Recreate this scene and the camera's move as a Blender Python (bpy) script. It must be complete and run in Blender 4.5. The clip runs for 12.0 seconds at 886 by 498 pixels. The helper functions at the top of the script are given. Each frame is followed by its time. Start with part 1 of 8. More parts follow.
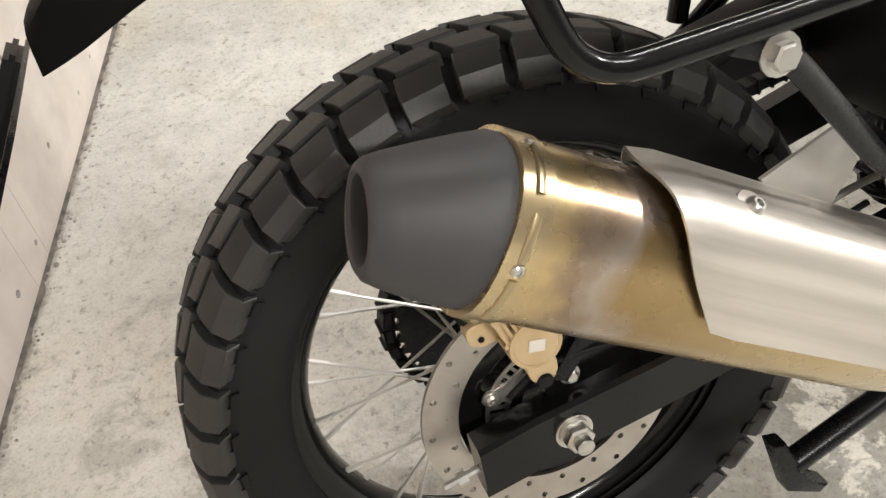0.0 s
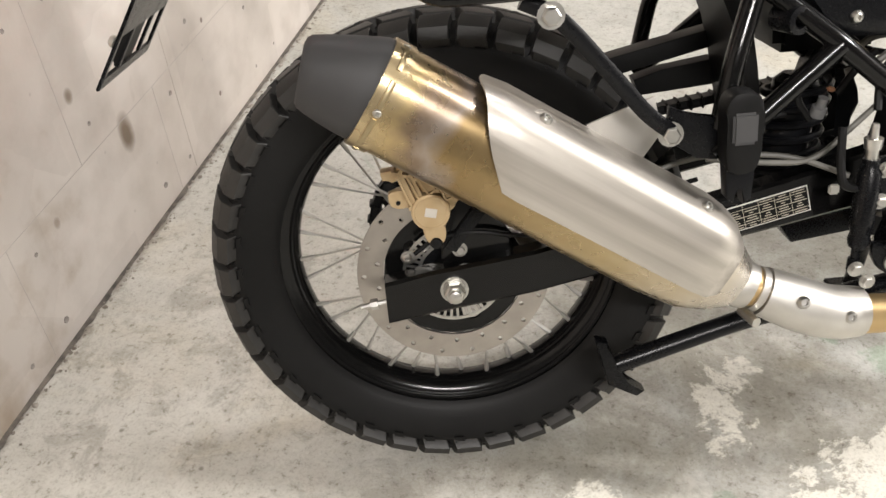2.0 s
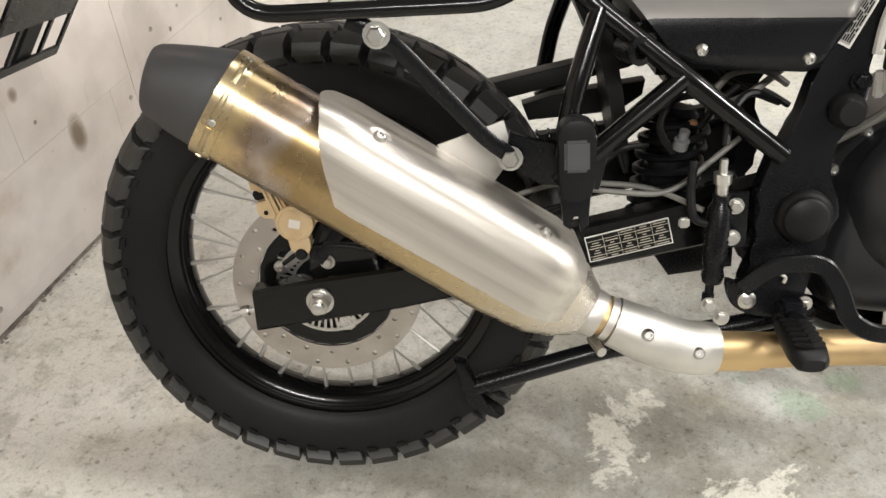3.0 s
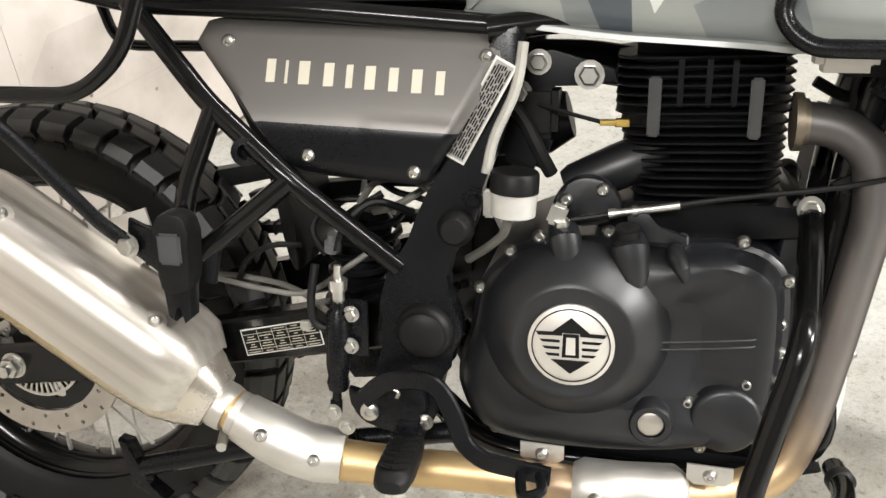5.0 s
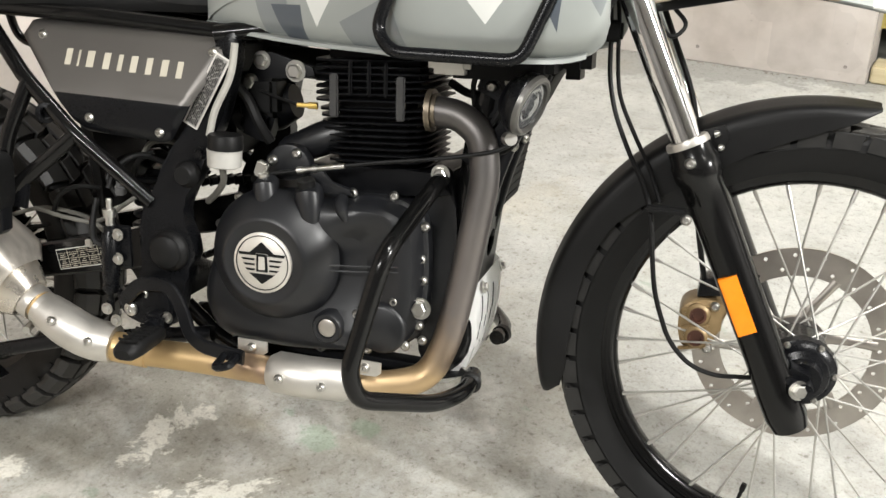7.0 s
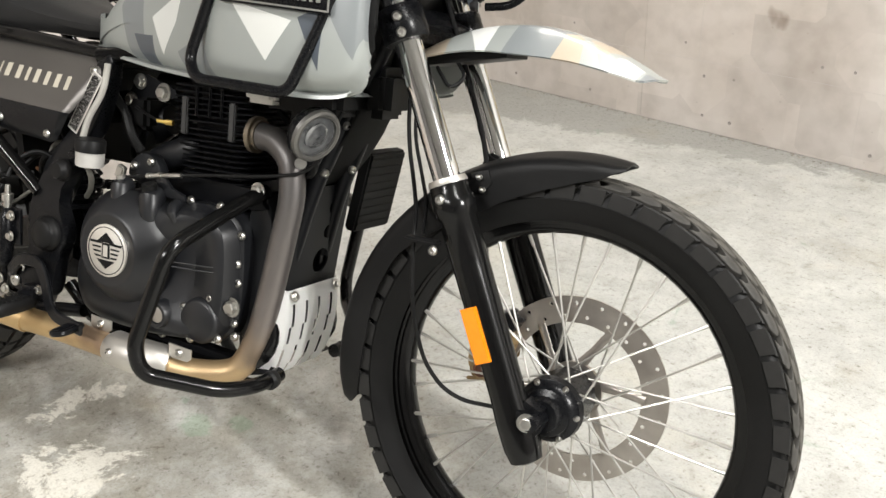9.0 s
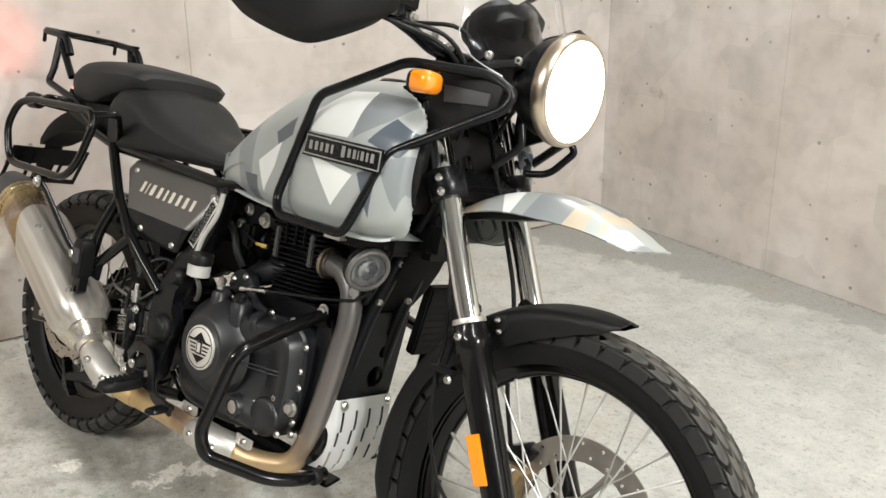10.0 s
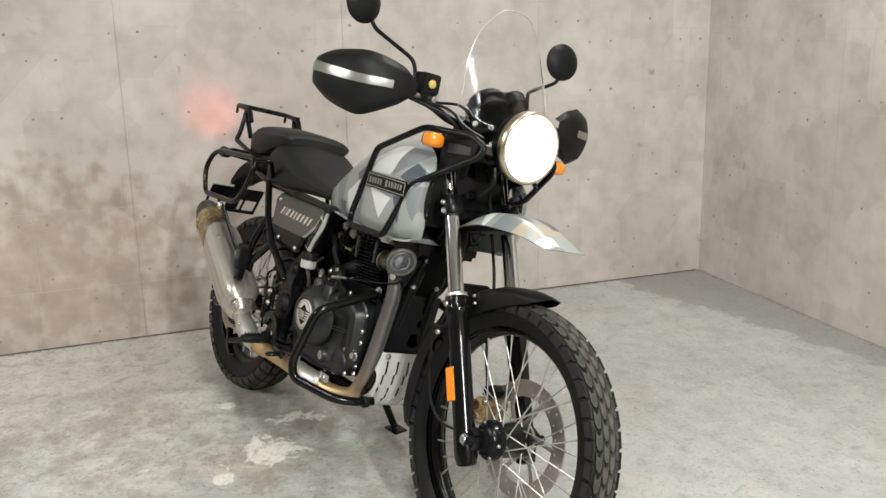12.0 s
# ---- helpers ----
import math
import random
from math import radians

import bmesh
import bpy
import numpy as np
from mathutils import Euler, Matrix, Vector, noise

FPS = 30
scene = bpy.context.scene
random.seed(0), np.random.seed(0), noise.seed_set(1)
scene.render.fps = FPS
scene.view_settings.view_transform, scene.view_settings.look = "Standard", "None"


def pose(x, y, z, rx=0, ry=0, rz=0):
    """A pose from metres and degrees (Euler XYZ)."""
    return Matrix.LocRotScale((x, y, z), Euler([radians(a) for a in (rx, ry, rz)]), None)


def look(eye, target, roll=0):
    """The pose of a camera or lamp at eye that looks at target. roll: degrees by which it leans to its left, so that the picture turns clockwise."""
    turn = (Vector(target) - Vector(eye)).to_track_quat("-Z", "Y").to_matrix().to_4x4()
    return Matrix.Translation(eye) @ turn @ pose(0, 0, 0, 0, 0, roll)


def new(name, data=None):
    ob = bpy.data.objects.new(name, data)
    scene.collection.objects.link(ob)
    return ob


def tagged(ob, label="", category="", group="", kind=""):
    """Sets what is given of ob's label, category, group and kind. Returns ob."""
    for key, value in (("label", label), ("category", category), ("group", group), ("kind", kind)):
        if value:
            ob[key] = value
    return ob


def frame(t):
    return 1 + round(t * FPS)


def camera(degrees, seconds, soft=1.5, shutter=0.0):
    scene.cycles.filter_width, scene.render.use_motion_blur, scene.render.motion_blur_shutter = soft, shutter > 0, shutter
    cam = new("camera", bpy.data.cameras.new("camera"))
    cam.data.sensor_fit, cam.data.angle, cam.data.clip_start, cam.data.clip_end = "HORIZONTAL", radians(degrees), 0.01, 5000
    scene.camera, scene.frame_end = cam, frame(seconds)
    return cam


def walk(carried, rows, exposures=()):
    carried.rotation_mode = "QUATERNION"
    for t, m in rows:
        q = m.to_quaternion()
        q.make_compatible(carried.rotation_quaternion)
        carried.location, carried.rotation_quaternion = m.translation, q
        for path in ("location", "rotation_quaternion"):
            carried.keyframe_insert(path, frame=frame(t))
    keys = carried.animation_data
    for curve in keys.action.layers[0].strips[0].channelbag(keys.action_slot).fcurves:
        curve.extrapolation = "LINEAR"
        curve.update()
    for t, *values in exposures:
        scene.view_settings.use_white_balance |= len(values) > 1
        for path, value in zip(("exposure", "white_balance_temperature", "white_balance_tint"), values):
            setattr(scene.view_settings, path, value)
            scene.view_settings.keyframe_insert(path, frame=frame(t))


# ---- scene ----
cam = camera(50.8, 12.0)
PATH = [
    (0, (-0.087, -0.397, 1.056), (-0.112, 0.966, -0.409), -8.2),
    (0.1, (-0.077, -0.425, 1.057), (-0.144, 0.934, -0.41), -7.1),
    (0.2, (-0.067, -0.446, 1.055), (-0.178, 0.911, -0.411), -6.8),
    (0.35, (-0.061, -0.474, 1.058), (-0.224, 0.891, -0.392), -6.5),
    (0.5, (-0.062, -0.497, 1.065), (-0.242, 0.874, -0.379), -6.2),
    (1, (-0.007, -0.642, 1.105), (-0.2, 0.799, -0.268), -4.8),
    (1.5, (0.059, -0.74, 1.117), (-0.259, 0.726, -0.206), -5.6),
    (2, (0.222, -0.791, 1.133), (-0.207, 0.679, -0.153), -5.2),
    (2.5, (0.367, -0.781, 1.128), (-0.125, 0.694, -0.13), -4.6),
    (3, (0.455, -0.741, 1.121), (-0.103, 0.723, -0.124), -4.7),
    (3.5, (0.576, -0.706, 1.123), (-0.031, 0.751, -0.105), -4.4),
    (3.7, (0.644, -0.684, 1.121), (0.034, 0.769, -0.11), -4.2),
    (5.3, (1.046, -0.497, 1.104), (0.159, 0.93, 0.019), -4.5),
    (5.5, (1.109, -0.505, 1.121), (0.209, 0.906, 0.028), -4.3),
    (6, (1.264, -0.545, 1.145), (0.286, 0.84, 0.085), -4.4),
    (6.5, (1.399, -0.6, 1.159), (0.406, 0.793, 0.123), -3.9),
    (7, (1.537, -0.609, 1.174), (0.585, 0.818, 0.145), -3.1),
    (7.5, (1.722, -0.565, 1.157), (0.786, 0.859, 0.111), -3.0),
    (7.7, (1.785, -0.541, 1.149), (0.853, 0.887, 0.104), -2.8),
    (9.3, (2.16, -0.357, 1.186), (0.761, 0.808, 0.357), -1.4),
    (9.5, (2.226, -0.342, 1.223), (0.75, 0.764, 0.448), -1.0),
    (10, (2.371, -0.3, 1.269), (0.774, 0.711, 0.615), -0.6),
    (10.5, (2.549, -0.305, 1.304), (0.873, 0.632, 0.747), -0.5),
    (11, (2.795, -0.256, 1.32), (1.039, 0.558, 0.818), -0.8),
    (11.5, (3.058, -0.228, 1.332), (1.255, 0.498, 0.858), -1.0),
    (12, (3.322, -0.257, 1.344), (1.485, 0.364, 0.853), -1.3),
]
walk(cam, [(t, look(eye, target, roll)) for t, eye, target, roll in PATH],
     [(0.0, 0.16, 6600, 12), (2.0, -0.02, 6600, 13), (3.5, 0.0, 6500, 10), (5.5, 0.2, 6500, 11), (7.5, -0.18, 6450, 10), (9.5, -0.22, 6450, 11), (10.5, -0.38, 6420, 8), (12.0, -0.66, 6420, 8)])

# ---- light ----
world = bpy.data.worlds.new("world")
scene.world = world
world.use_nodes = True
world.node_tree.nodes["Background"].inputs[0].default_value = (0.9, 0.95, 1.0, 1)
world.node_tree.nodes["Background"].inputs[1].default_value = 0.05


def ceiling_lamp(x, y, z, long, wide, watts, rz=0.0, colour=(1.0, 0.985, 0.95)):
    data = bpy.data.lights.new("ceiling_light", "AREA")
    data.shape, data.size, data.size_y, data.energy, data.color = "RECTANGLE", long, wide, watts, colour
    ob = new("ceiling_light", data)
    ob.matrix_world = pose(x, y, z, 0, 0, rz)
    return ob


ceiling_lamp(0.75, 1.5, 2.72, 1.2, 0.16, 52, 0)
ceiling_lamp(4.9, 0.65, 2.72, 1.2, 0.16, 470, 0)
ceiling_lamp(2.2, 0.2, 2.72, 1.2, 0.16, 52, 0)
# south lamp: unseen, added as fill for the machine's right side
ceiling_lamp(1.2, -2.35, 2.72, 1.2, 0.16, 140, 0)
# beam of the lit tail lamp towards the wall behind it
beam = bpy.data.lights.new("tail_lamp_beam", "SPOT")
beam.energy, beam.color, beam.spot_size, beam.spot_blend, beam.shadow_soft_size = 7.5, (1.0, 0.06, 0.03), radians(34), 1.0, 0.02
beam_ob = new("tail_lamp_beam", beam)
beam_ob.matrix_world = look((-0.262, 0.245, 0.858), (-0.738, 0.1, 0.965))


# ---- materials ----
def node_mat(name):
    m = bpy.data.materials.new(name)
    m.use_nodes = True
    return m, m.node_tree.nodes, m.node_tree.links, m.node_tree.nodes["Principled BSDF"]


def rgb(c):
    return (c[0], c[1], c[2], 1) if not isinstance(c, (int, float)) else (c, c, c, 1)


def surf(name, c1, c2=None, scale=6.0, rough=0.5, vary=0.1, metal=0.0, bump=0.1, grain=200.0, depth=0.001, stretch=(1, 1, 1), coat=0.0, spec=0.5, brushed=None):
    """A two-scale surface: broad tone variation, fine grain in tone, gloss and relief."""
    m, n, l, b = node_mat(name)
    tc = n.new("ShaderNodeTexCoord")
    mp = n.new("ShaderNodeMapping")
    mp.inputs["Scale"].default_value = stretch
    if brushed is not None:
        mp.vector_type = "TEXTURE"
        mp.inputs["Rotation"].default_value = (0, radians(brushed), 0)
        mp.inputs["Scale"].default_value = (30, 1, 1)
    l.new(tc.outputs["Object"], mp.inputs["Vector"])
    wide = n.new("ShaderNodeTexNoise")
    wide.inputs["Scale"].default_value, wide.inputs["Detail"].default_value = scale, 5
    fine = n.new("ShaderNodeTexNoise")
    fine.inputs["Scale"].default_value, fine.inputs["Detail"].default_value = grain, 3
    for t in (wide, fine):
        l.new(mp.outputs["Vector"], t.inputs["Vector"])
    ramp = n.new("ShaderNodeValToRGB")
    ramp.color_ramp.elements[0].position, ramp.color_ramp.elements[1].position = 0.32, 0.68
    ramp.color_ramp.elements[0].color, ramp.color_ramp.elements[1].color = rgb(c1), rgb(c2 if c2 is not None else c1)
    l.new(wide.outputs["Fac"], ramp.inputs["Fac"])
    l.new(ramp.outputs["Color"], b.inputs["Base Color"])
    rr = n.new("ShaderNodeMapRange")
    rr.inputs["To Min"].default_value, rr.inputs["To Max"].default_value = max(0.02, rough - vary), min(1, rough + vary)
    mix = n.new("ShaderNodeMath")
    mix.operation = "MULTIPLY_ADD"
    mix.inputs[1].default_value, mix.inputs[2].default_value = 0.5, 0.0
    add = n.new("ShaderNodeMath")
    add.operation = "ADD"
    l.new(fine.outputs["Fac"], mix.inputs[0])
    l.new(mix.outputs[0], add.inputs[0])
    half = n.new("ShaderNodeMath")
    half.operation = "MULTIPLY"
    half.inputs[1].default_value = 0.5
    l.new(wide.outputs["Fac"], half.inputs[0])
    l.new(half.outputs[0], add.inputs[1])
    l.new(add.outputs[0], rr.inputs["Value"])
    l.new(rr.outputs["Result"], b.inputs["Roughness"])
    b.inputs["Metallic"].default_value = metal
    b.inputs["Coat Weight"].default_value = coat
    b.inputs["Specular IOR Level"].default_value = spec
    b.inputs["Coat Roughness"].default_value = 0.12
    if bump:
        bp = n.new("ShaderNodeBump")
        bp.inputs["Strength"].default_value, bp.inputs["Distance"].default_value = bump, depth
        l.new(fine.outputs["Fac"], bp.inputs["Height"])
        l.new(bp.outputs["Normal"], b.inputs["Normal"])
    return m


RUBBER = surf("rubber", 0.004, 0.0075, 9, 0.5, 0.12, 0, 0.25, 350, 0.0006, spec=0.2)
TREAD = surf("tread_rubber", (0.018, 0.0175, 0.0165), (0.033, 0.0318, 0.03), 14, 0.5, 0.14, 0, 0.3, 260, 0.0008, spec=0.45)
GLOSS = surf("black_gloss_paint", 0.003, 0.005, 5, 0.17, 0.07, 0, 0.04, 300, 0.0004, spec=0.27)
SATIN = surf("black_satin_paint", (0.003, 0.0032, 0.0038), (0.0055, 0.0058, 0.0068), 6, 0.28, 0.09, 0, 0.1, 500, 0.0004, spec=0.21)
CAST = surf("black_cast_engine_paint", (0.0065, 0.007, 0.0083), (0.0092, 0.0098, 0.0116), 8, 0.4, 0.07, 0, 0.12, 700, 0.0004, spec=0.5)
MATT = surf("matt_black_plastic", 0.005, 0.009, 8, 0.46, 0.1, 0, 0.2, 500, 0.0005, spec=0.17)
CAPM = surf("end_cap_coating", (0.041, 0.041, 0.042), (0.05, 0.05, 0.051), 10, 0.6, 0.08, 0, 0.15, 800, 0.0003, spec=0.35)
VINYL = surf("seat_vinyl", 0.009, 0.014, 7, 0.55, 0.08, 0, 0.3, 420, 0.0008, spec=0.3)
PANEL = surf("dark_grey_panel_paint", (0.122, 0.115, 0.108), (0.14, 0.132, 0.124), 4, 0.42, 0.05, 0.75, 0.06, 900, 0.0003)
SPOKE = surf("spoke_steel", (0.46, 0.45, 0.42), (0.58, 0.57, 0.54), 20, 0.38, 0.1, 0.85, 0.0)
FIN = surf("black_fin_paint", (0.0028, 0.003, 0.0037), (0.0048, 0.005, 0.006), 8, 0.4, 0.08, 0, 0.12, 700, 0.0004, spec=0.16)
TREAD_PALE = surf("dusty_tread_rubber", (0.05, 0.047, 0.041), (0.095, 0.089, 0.077), 40, 0.7, 0.1, 0, 0.3, 260, 0.0008, spec=0.25)
CHROME = surf("chrome", 0.72, 0.8, 5, 0.07, 0.03, 1.0, 0.0)
STEEL = surf("stainless_steel", (0.5, 0.48, 0.445), (0.66, 0.64, 0.6), 12, 0.45, 0.1, 0.9, 0.08, 240, 0.0004)
ZINC = surf("zinc_plate", (0.45, 0.44, 0.41), (0.62, 0.61, 0.58), 30, 0.34, 0.12, 1.0, 0.15, 500, 0.0004)
DISC = surf("brake_disc_steel", (0.36, 0.33, 0.3), (0.5, 0.47, 0.43), 18, 0.38, 0.08, 1.0, 0.08, 400, 0.0003)
GOLD = surf("gold_caliper_paint", (0.46, 0.335, 0.185), (0.56, 0.43, 0.26), 30, 0.42, 0.1, 0.35, 0.1, 500, 0.0004)
CALIPER = surf("dull_gold_caliper_paint", (0.2, 0.135, 0.062), (0.27, 0.19, 0.095), 30, 0.45, 0.1, 0.35, 0.1, 500, 0.0004)
PISTON = surf("rusty_piston", (0.05, 0.018, 0.012), (0.09, 0.035, 0.02), 40, 0.5, 0.1, 0.3, 0.1, 400, 0.0004)
DEEP = surf("deep_black_plastic", 0.002, 0.0035, 8, 0.6, 0.08, 0, 0.15, 500, 0.0004, spec=0.07)
ALU = surf("skid_plate_aluminium", (0.82, 0.82, 0.8), (0.88, 0.88, 0.86), 8, 0.45, 0.1, 0.0, 0.12, 300, 0.0005)
BRUSH = surf("brushed_shield_steel", (0.4, 0.372, 0.33), (0.57, 0.535, 0.485), 60, 0.36, 0.14, 0.75, 0.25, 420, 0.0003, brushed=33.9)
WHITE = surf("white_plastic", (0.62, 0.6, 0.56), (0.72, 0.7, 0.66), 20, 0.45, 0.1, 0, 0.1, 300, 0.0004)
GREYHOSE = surf("pale_grey_hose", (0.1, 0.097, 0.085), (0.15, 0.145, 0.128), 20, 0.5, 0.1, 0, 0.1, 300, 0.0004)
LETTER = surf("pale_lettering", (0.44, 0.41, 0.33), (0.5, 0.465, 0.385), 20, 0.4, 0.08, 0.1, 0.05, 300, 0.0002)
EMBLEM = surf("emblem_silver", (0.6, 0.57, 0.52), (0.7, 0.67, 0.62), 25, 0.36, 0.06, 0.5, 0.08, 500, 0.0002)
BRASS = surf("brass", (0.6, 0.42, 0.12), (0.7, 0.5, 0.16), 30, 0.3, 0.08, 1.0, 0.05)
CAMO_LIGHT = surf("camo_off_white", (0.6, 0.61, 0.585), (0.66, 0.67, 0.645), 5, 0.34, 0.05, 0.0, 0.03, 700, 0.0002, coat=0.25)
CAMO_GREY = surf("camo_pale_grey", (0.26, 0.278, 0.265), (0.295, 0.312, 0.3), 5, 0.34, 0.05, 0.0, 0.03, 700, 0.0002, coat=0.25)
CAMO_MID = surf("camo_mid_grey", (0.165, 0.18, 0.184), (0.195, 0.21, 0.215), 5, 0.34, 0.05, 0.0, 0.03, 700, 0.0002, coat=0.25)
CAMO_DARK = surf("camo_slate", (0.06, 0.072, 0.088), (0.075, 0.088, 0.105), 5, 0.34, 0.05, 0.0, 0.03, 700, 0.0002, coat=0.25)
CAMO_TAN = surf("camo_tan", (0.33, 0.28, 0.21), (0.38, 0.32, 0.25), 5, 0.34, 0.05, 0.0, 0.03, 700, 0.0002, coat=0.25)
RINGGREY = surf("lamp_ring_grey", (0.11, 0.108, 0.1), (0.17, 0.165, 0.155), 10, 0.35, 0.06, 0.6, 0.05, 400, 0.0003)
SILVER = surf("guard_silver_strip", (0.26, 0.26, 0.245), (0.34, 0.34, 0.32), 10, 0.32, 0.06, 0.7, 0.05, 400, 0.0003)
DARKGAP = surf("dark_recess", 0.003, 0.004, 10, 0.7, 0.1, spec=0.2)


def glowing(name, colour, strength, base=(0.8, 0.8, 0.8)):
    m, n, l, b = node_mat(name)
    b.inputs["Base Color"].default_value = rgb(base)
    b.inputs["Emission Color"].default_value = rgb(colour)
    b.inputs["Emission Strength"].default_value = strength
    b.inputs["Roughness"].default_value = 0.15
    return m


HOSEPALE = surf("whitish_hose", (0.32, 0.31, 0.28), (0.42, 0.41, 0.37), 20, 0.5, 0.1, 0, 0.1, 300, 0.0004)
FLUIDCUP = surf("milky_reservoir_plastic", (0.36, 0.35, 0.33), (0.46, 0.45, 0.42), 30, 0.35, 0.08, 0, 0.05, 300, 0.0003)
HEADLAMP = glowing("lit_headlamp", (1.0, 0.93, 0.82), 14)
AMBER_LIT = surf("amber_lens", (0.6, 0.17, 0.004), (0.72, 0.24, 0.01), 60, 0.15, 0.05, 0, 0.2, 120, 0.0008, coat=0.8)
AMBER_LIT.node_tree.nodes["Principled BSDF"].inputs["Emission Color"].default_value = (1, 0.3, 0.01, 1)
AMBER_LIT.node_tree.nodes["Principled BSDF"].inputs["Emission Strength"].default_value = 0.15
REFLECTOR = surf("amber_reflector", (0.8, 0.22, 0.004), (0.85, 0.26, 0.008), 40, 0.25, 0.05, 0, 0.15, 200, 0.0006, coat=0.7)
REDLAMP = glowing("lit_tail_lamp", (1.0, 0.05, 0.02), 20, (0.5, 0.02, 0.02))


def clear_glass(name, tint=(1, 1, 1), rough=0.02):
    m, n, l, b = node_mat(name)
    b.inputs["Base Color"].default_value = rgb(tint)
    b.inputs["Transmission Weight"].default_value = 1.0
    b.inputs["Roughness"].default_value = rough
    b.inputs["IOR"].default_value = 1.24
    return m


SCREEN = clear_glass("clear_screen_plastic", (0.975, 0.98, 0.985))
SMOKED = clear_glass("smoked_cowl", (0.42, 0.4, 0.43), 0.06)


def heat_tinted(name, origin, way, stops, rough=0.27, metal=0.88):
    """Metal whose oxide tint runs along one direction of the part: stops are (metres along, colour)."""
    m, n, l, b = node_mat(name)
    tc = n.new("ShaderNodeTexCoord")
    sub = n.new("ShaderNodeVectorMath")
    sub.operation = "SUBTRACT"
    sub.inputs[1].default_value = origin
    dot = n.new("ShaderNodeVectorMath")
    dot.operation = "DOT_PRODUCT"
    dot.inputs[1].default_value = way
    l.new(tc.outputs["Object"], sub.inputs[0])
    l.new(sub.outputs[0], dot.inputs[0])
    cloud = n.new("ShaderNodeTexNoise")
    cloud.inputs["Scale"].default_value, cloud.inputs["Detail"].default_value = 20, 7
    l.new(tc.outputs["Object"], cloud.inputs["Vector"])
    wob = n.new("ShaderNodeMath")
    wob.operation = "MULTIPLY_ADD"
    wob.inputs[1].default_value, wob.inputs[2].default_value = 0.1, -0.05
    l.new(cloud.outputs["Fac"], wob.inputs[0])
    add = n.new("ShaderNodeMath")
    add.operation = "ADD"
    l.new(dot.outputs["Value"], add.inputs[0])
    l.new(wob.outputs[0], add.inputs[1])
    lo, hi = stops[0][0], stops[-1][0]
    rng = n.new("ShaderNodeMapRange")
    rng.inputs["From Min"].default_value, rng.inputs["From Max"].default_value = lo, hi
    l.new(add.outputs[0], rng.inputs["Value"])
    ramp = n.new("ShaderNodeValToRGB")
    while len(ramp.color_ramp.elements) < len(stops):
        ramp.color_ramp.elements.new(0.5)
    for e, (s, c) in zip(ramp.color_ramp.elements, stops):
        e.position, e.color = (s - lo) / (hi - lo), rgb(c)
    l.new(rng.outputs["Result"], ramp.inputs["Fac"])
    l.new(ramp.outputs["Color"], b.inputs["Base Color"])
    b.inputs["Metallic"].default_value = metal
    fine = n.new("ShaderNodeTexNoise")
    fine.inputs["Scale"].default_value = 45
    l.new(tc.outputs["Object"], fine.inputs["Vector"])
    rr = n.new("ShaderNodeMapRange")
    rr.inputs["To Min"].default_value, rr.inputs["To Max"].default_value = rough - 0.04, rough + 0.06
    l.new(fine.outputs["Fac"], rr.inputs["Value"])
    l.new(rr.outputs["Result"], b.inputs["Roughness"])
    return m


MUFFLER = heat_tinted("heat_tinted_muffler_steel", (-0.065, 0, 0.601), (0.83, 0, -0.557),
                      [(0.0, (0.5, 0.4, 0.24)), (0.03, (0.5, 0.38, 0.2)), (0.055, (0.27, 0.2, 0.14)), (0.075, (0.38, 0.32, 0.27)), (0.1, (0.3, 0.21, 0.1)), (0.2, (0.4, 0.3, 0.16)), (0.3, (0.48, 0.38, 0.22)), (0.4, (0.56, 0.49, 0.38)), (0.46, (0.6, 0.56, 0.5))])
HEADER = heat_tinted("heat_tinted_header_pipe", (0.5, 0, 0.28), (0.72, 0, 0.69),
                     [(0.0, (0.56, 0.4, 0.2)), (0.1, (0.53, 0.38, 0.2)), (0.15, (0.32, 0.225, 0.155)), (0.19, (0.52, 0.38, 0.215)), (0.32, (0.48, 0.345, 0.195)), (0.36, (0.3, 0.23, 0.165)), (0.42, (0.19, 0.17, 0.158)), (0.6, (0.125, 0.118, 0.115)), (0.66, (0.1, 0.092, 0.086))], 0.44, 0.8)


# (y, z, half width, half height, raggedness, softness, tone) of stains on the wall covering; the last, wide one also
# holds painted shade
SMUDGES_AND_SHADE = ((0.485, 0.232, 0.026, 0.046, 1.2, 0.9, (0.36, 0.3, 0.24)), (0.37, 0.374, 0.013, 0.017, 1.0, 0.9, (0.45, 0.4, 0.34)),
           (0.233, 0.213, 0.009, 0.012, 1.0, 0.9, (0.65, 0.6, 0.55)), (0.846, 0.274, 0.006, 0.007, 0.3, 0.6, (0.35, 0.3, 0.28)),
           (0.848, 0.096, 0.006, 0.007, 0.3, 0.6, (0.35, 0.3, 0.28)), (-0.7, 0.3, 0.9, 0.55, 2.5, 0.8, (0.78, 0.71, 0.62)))


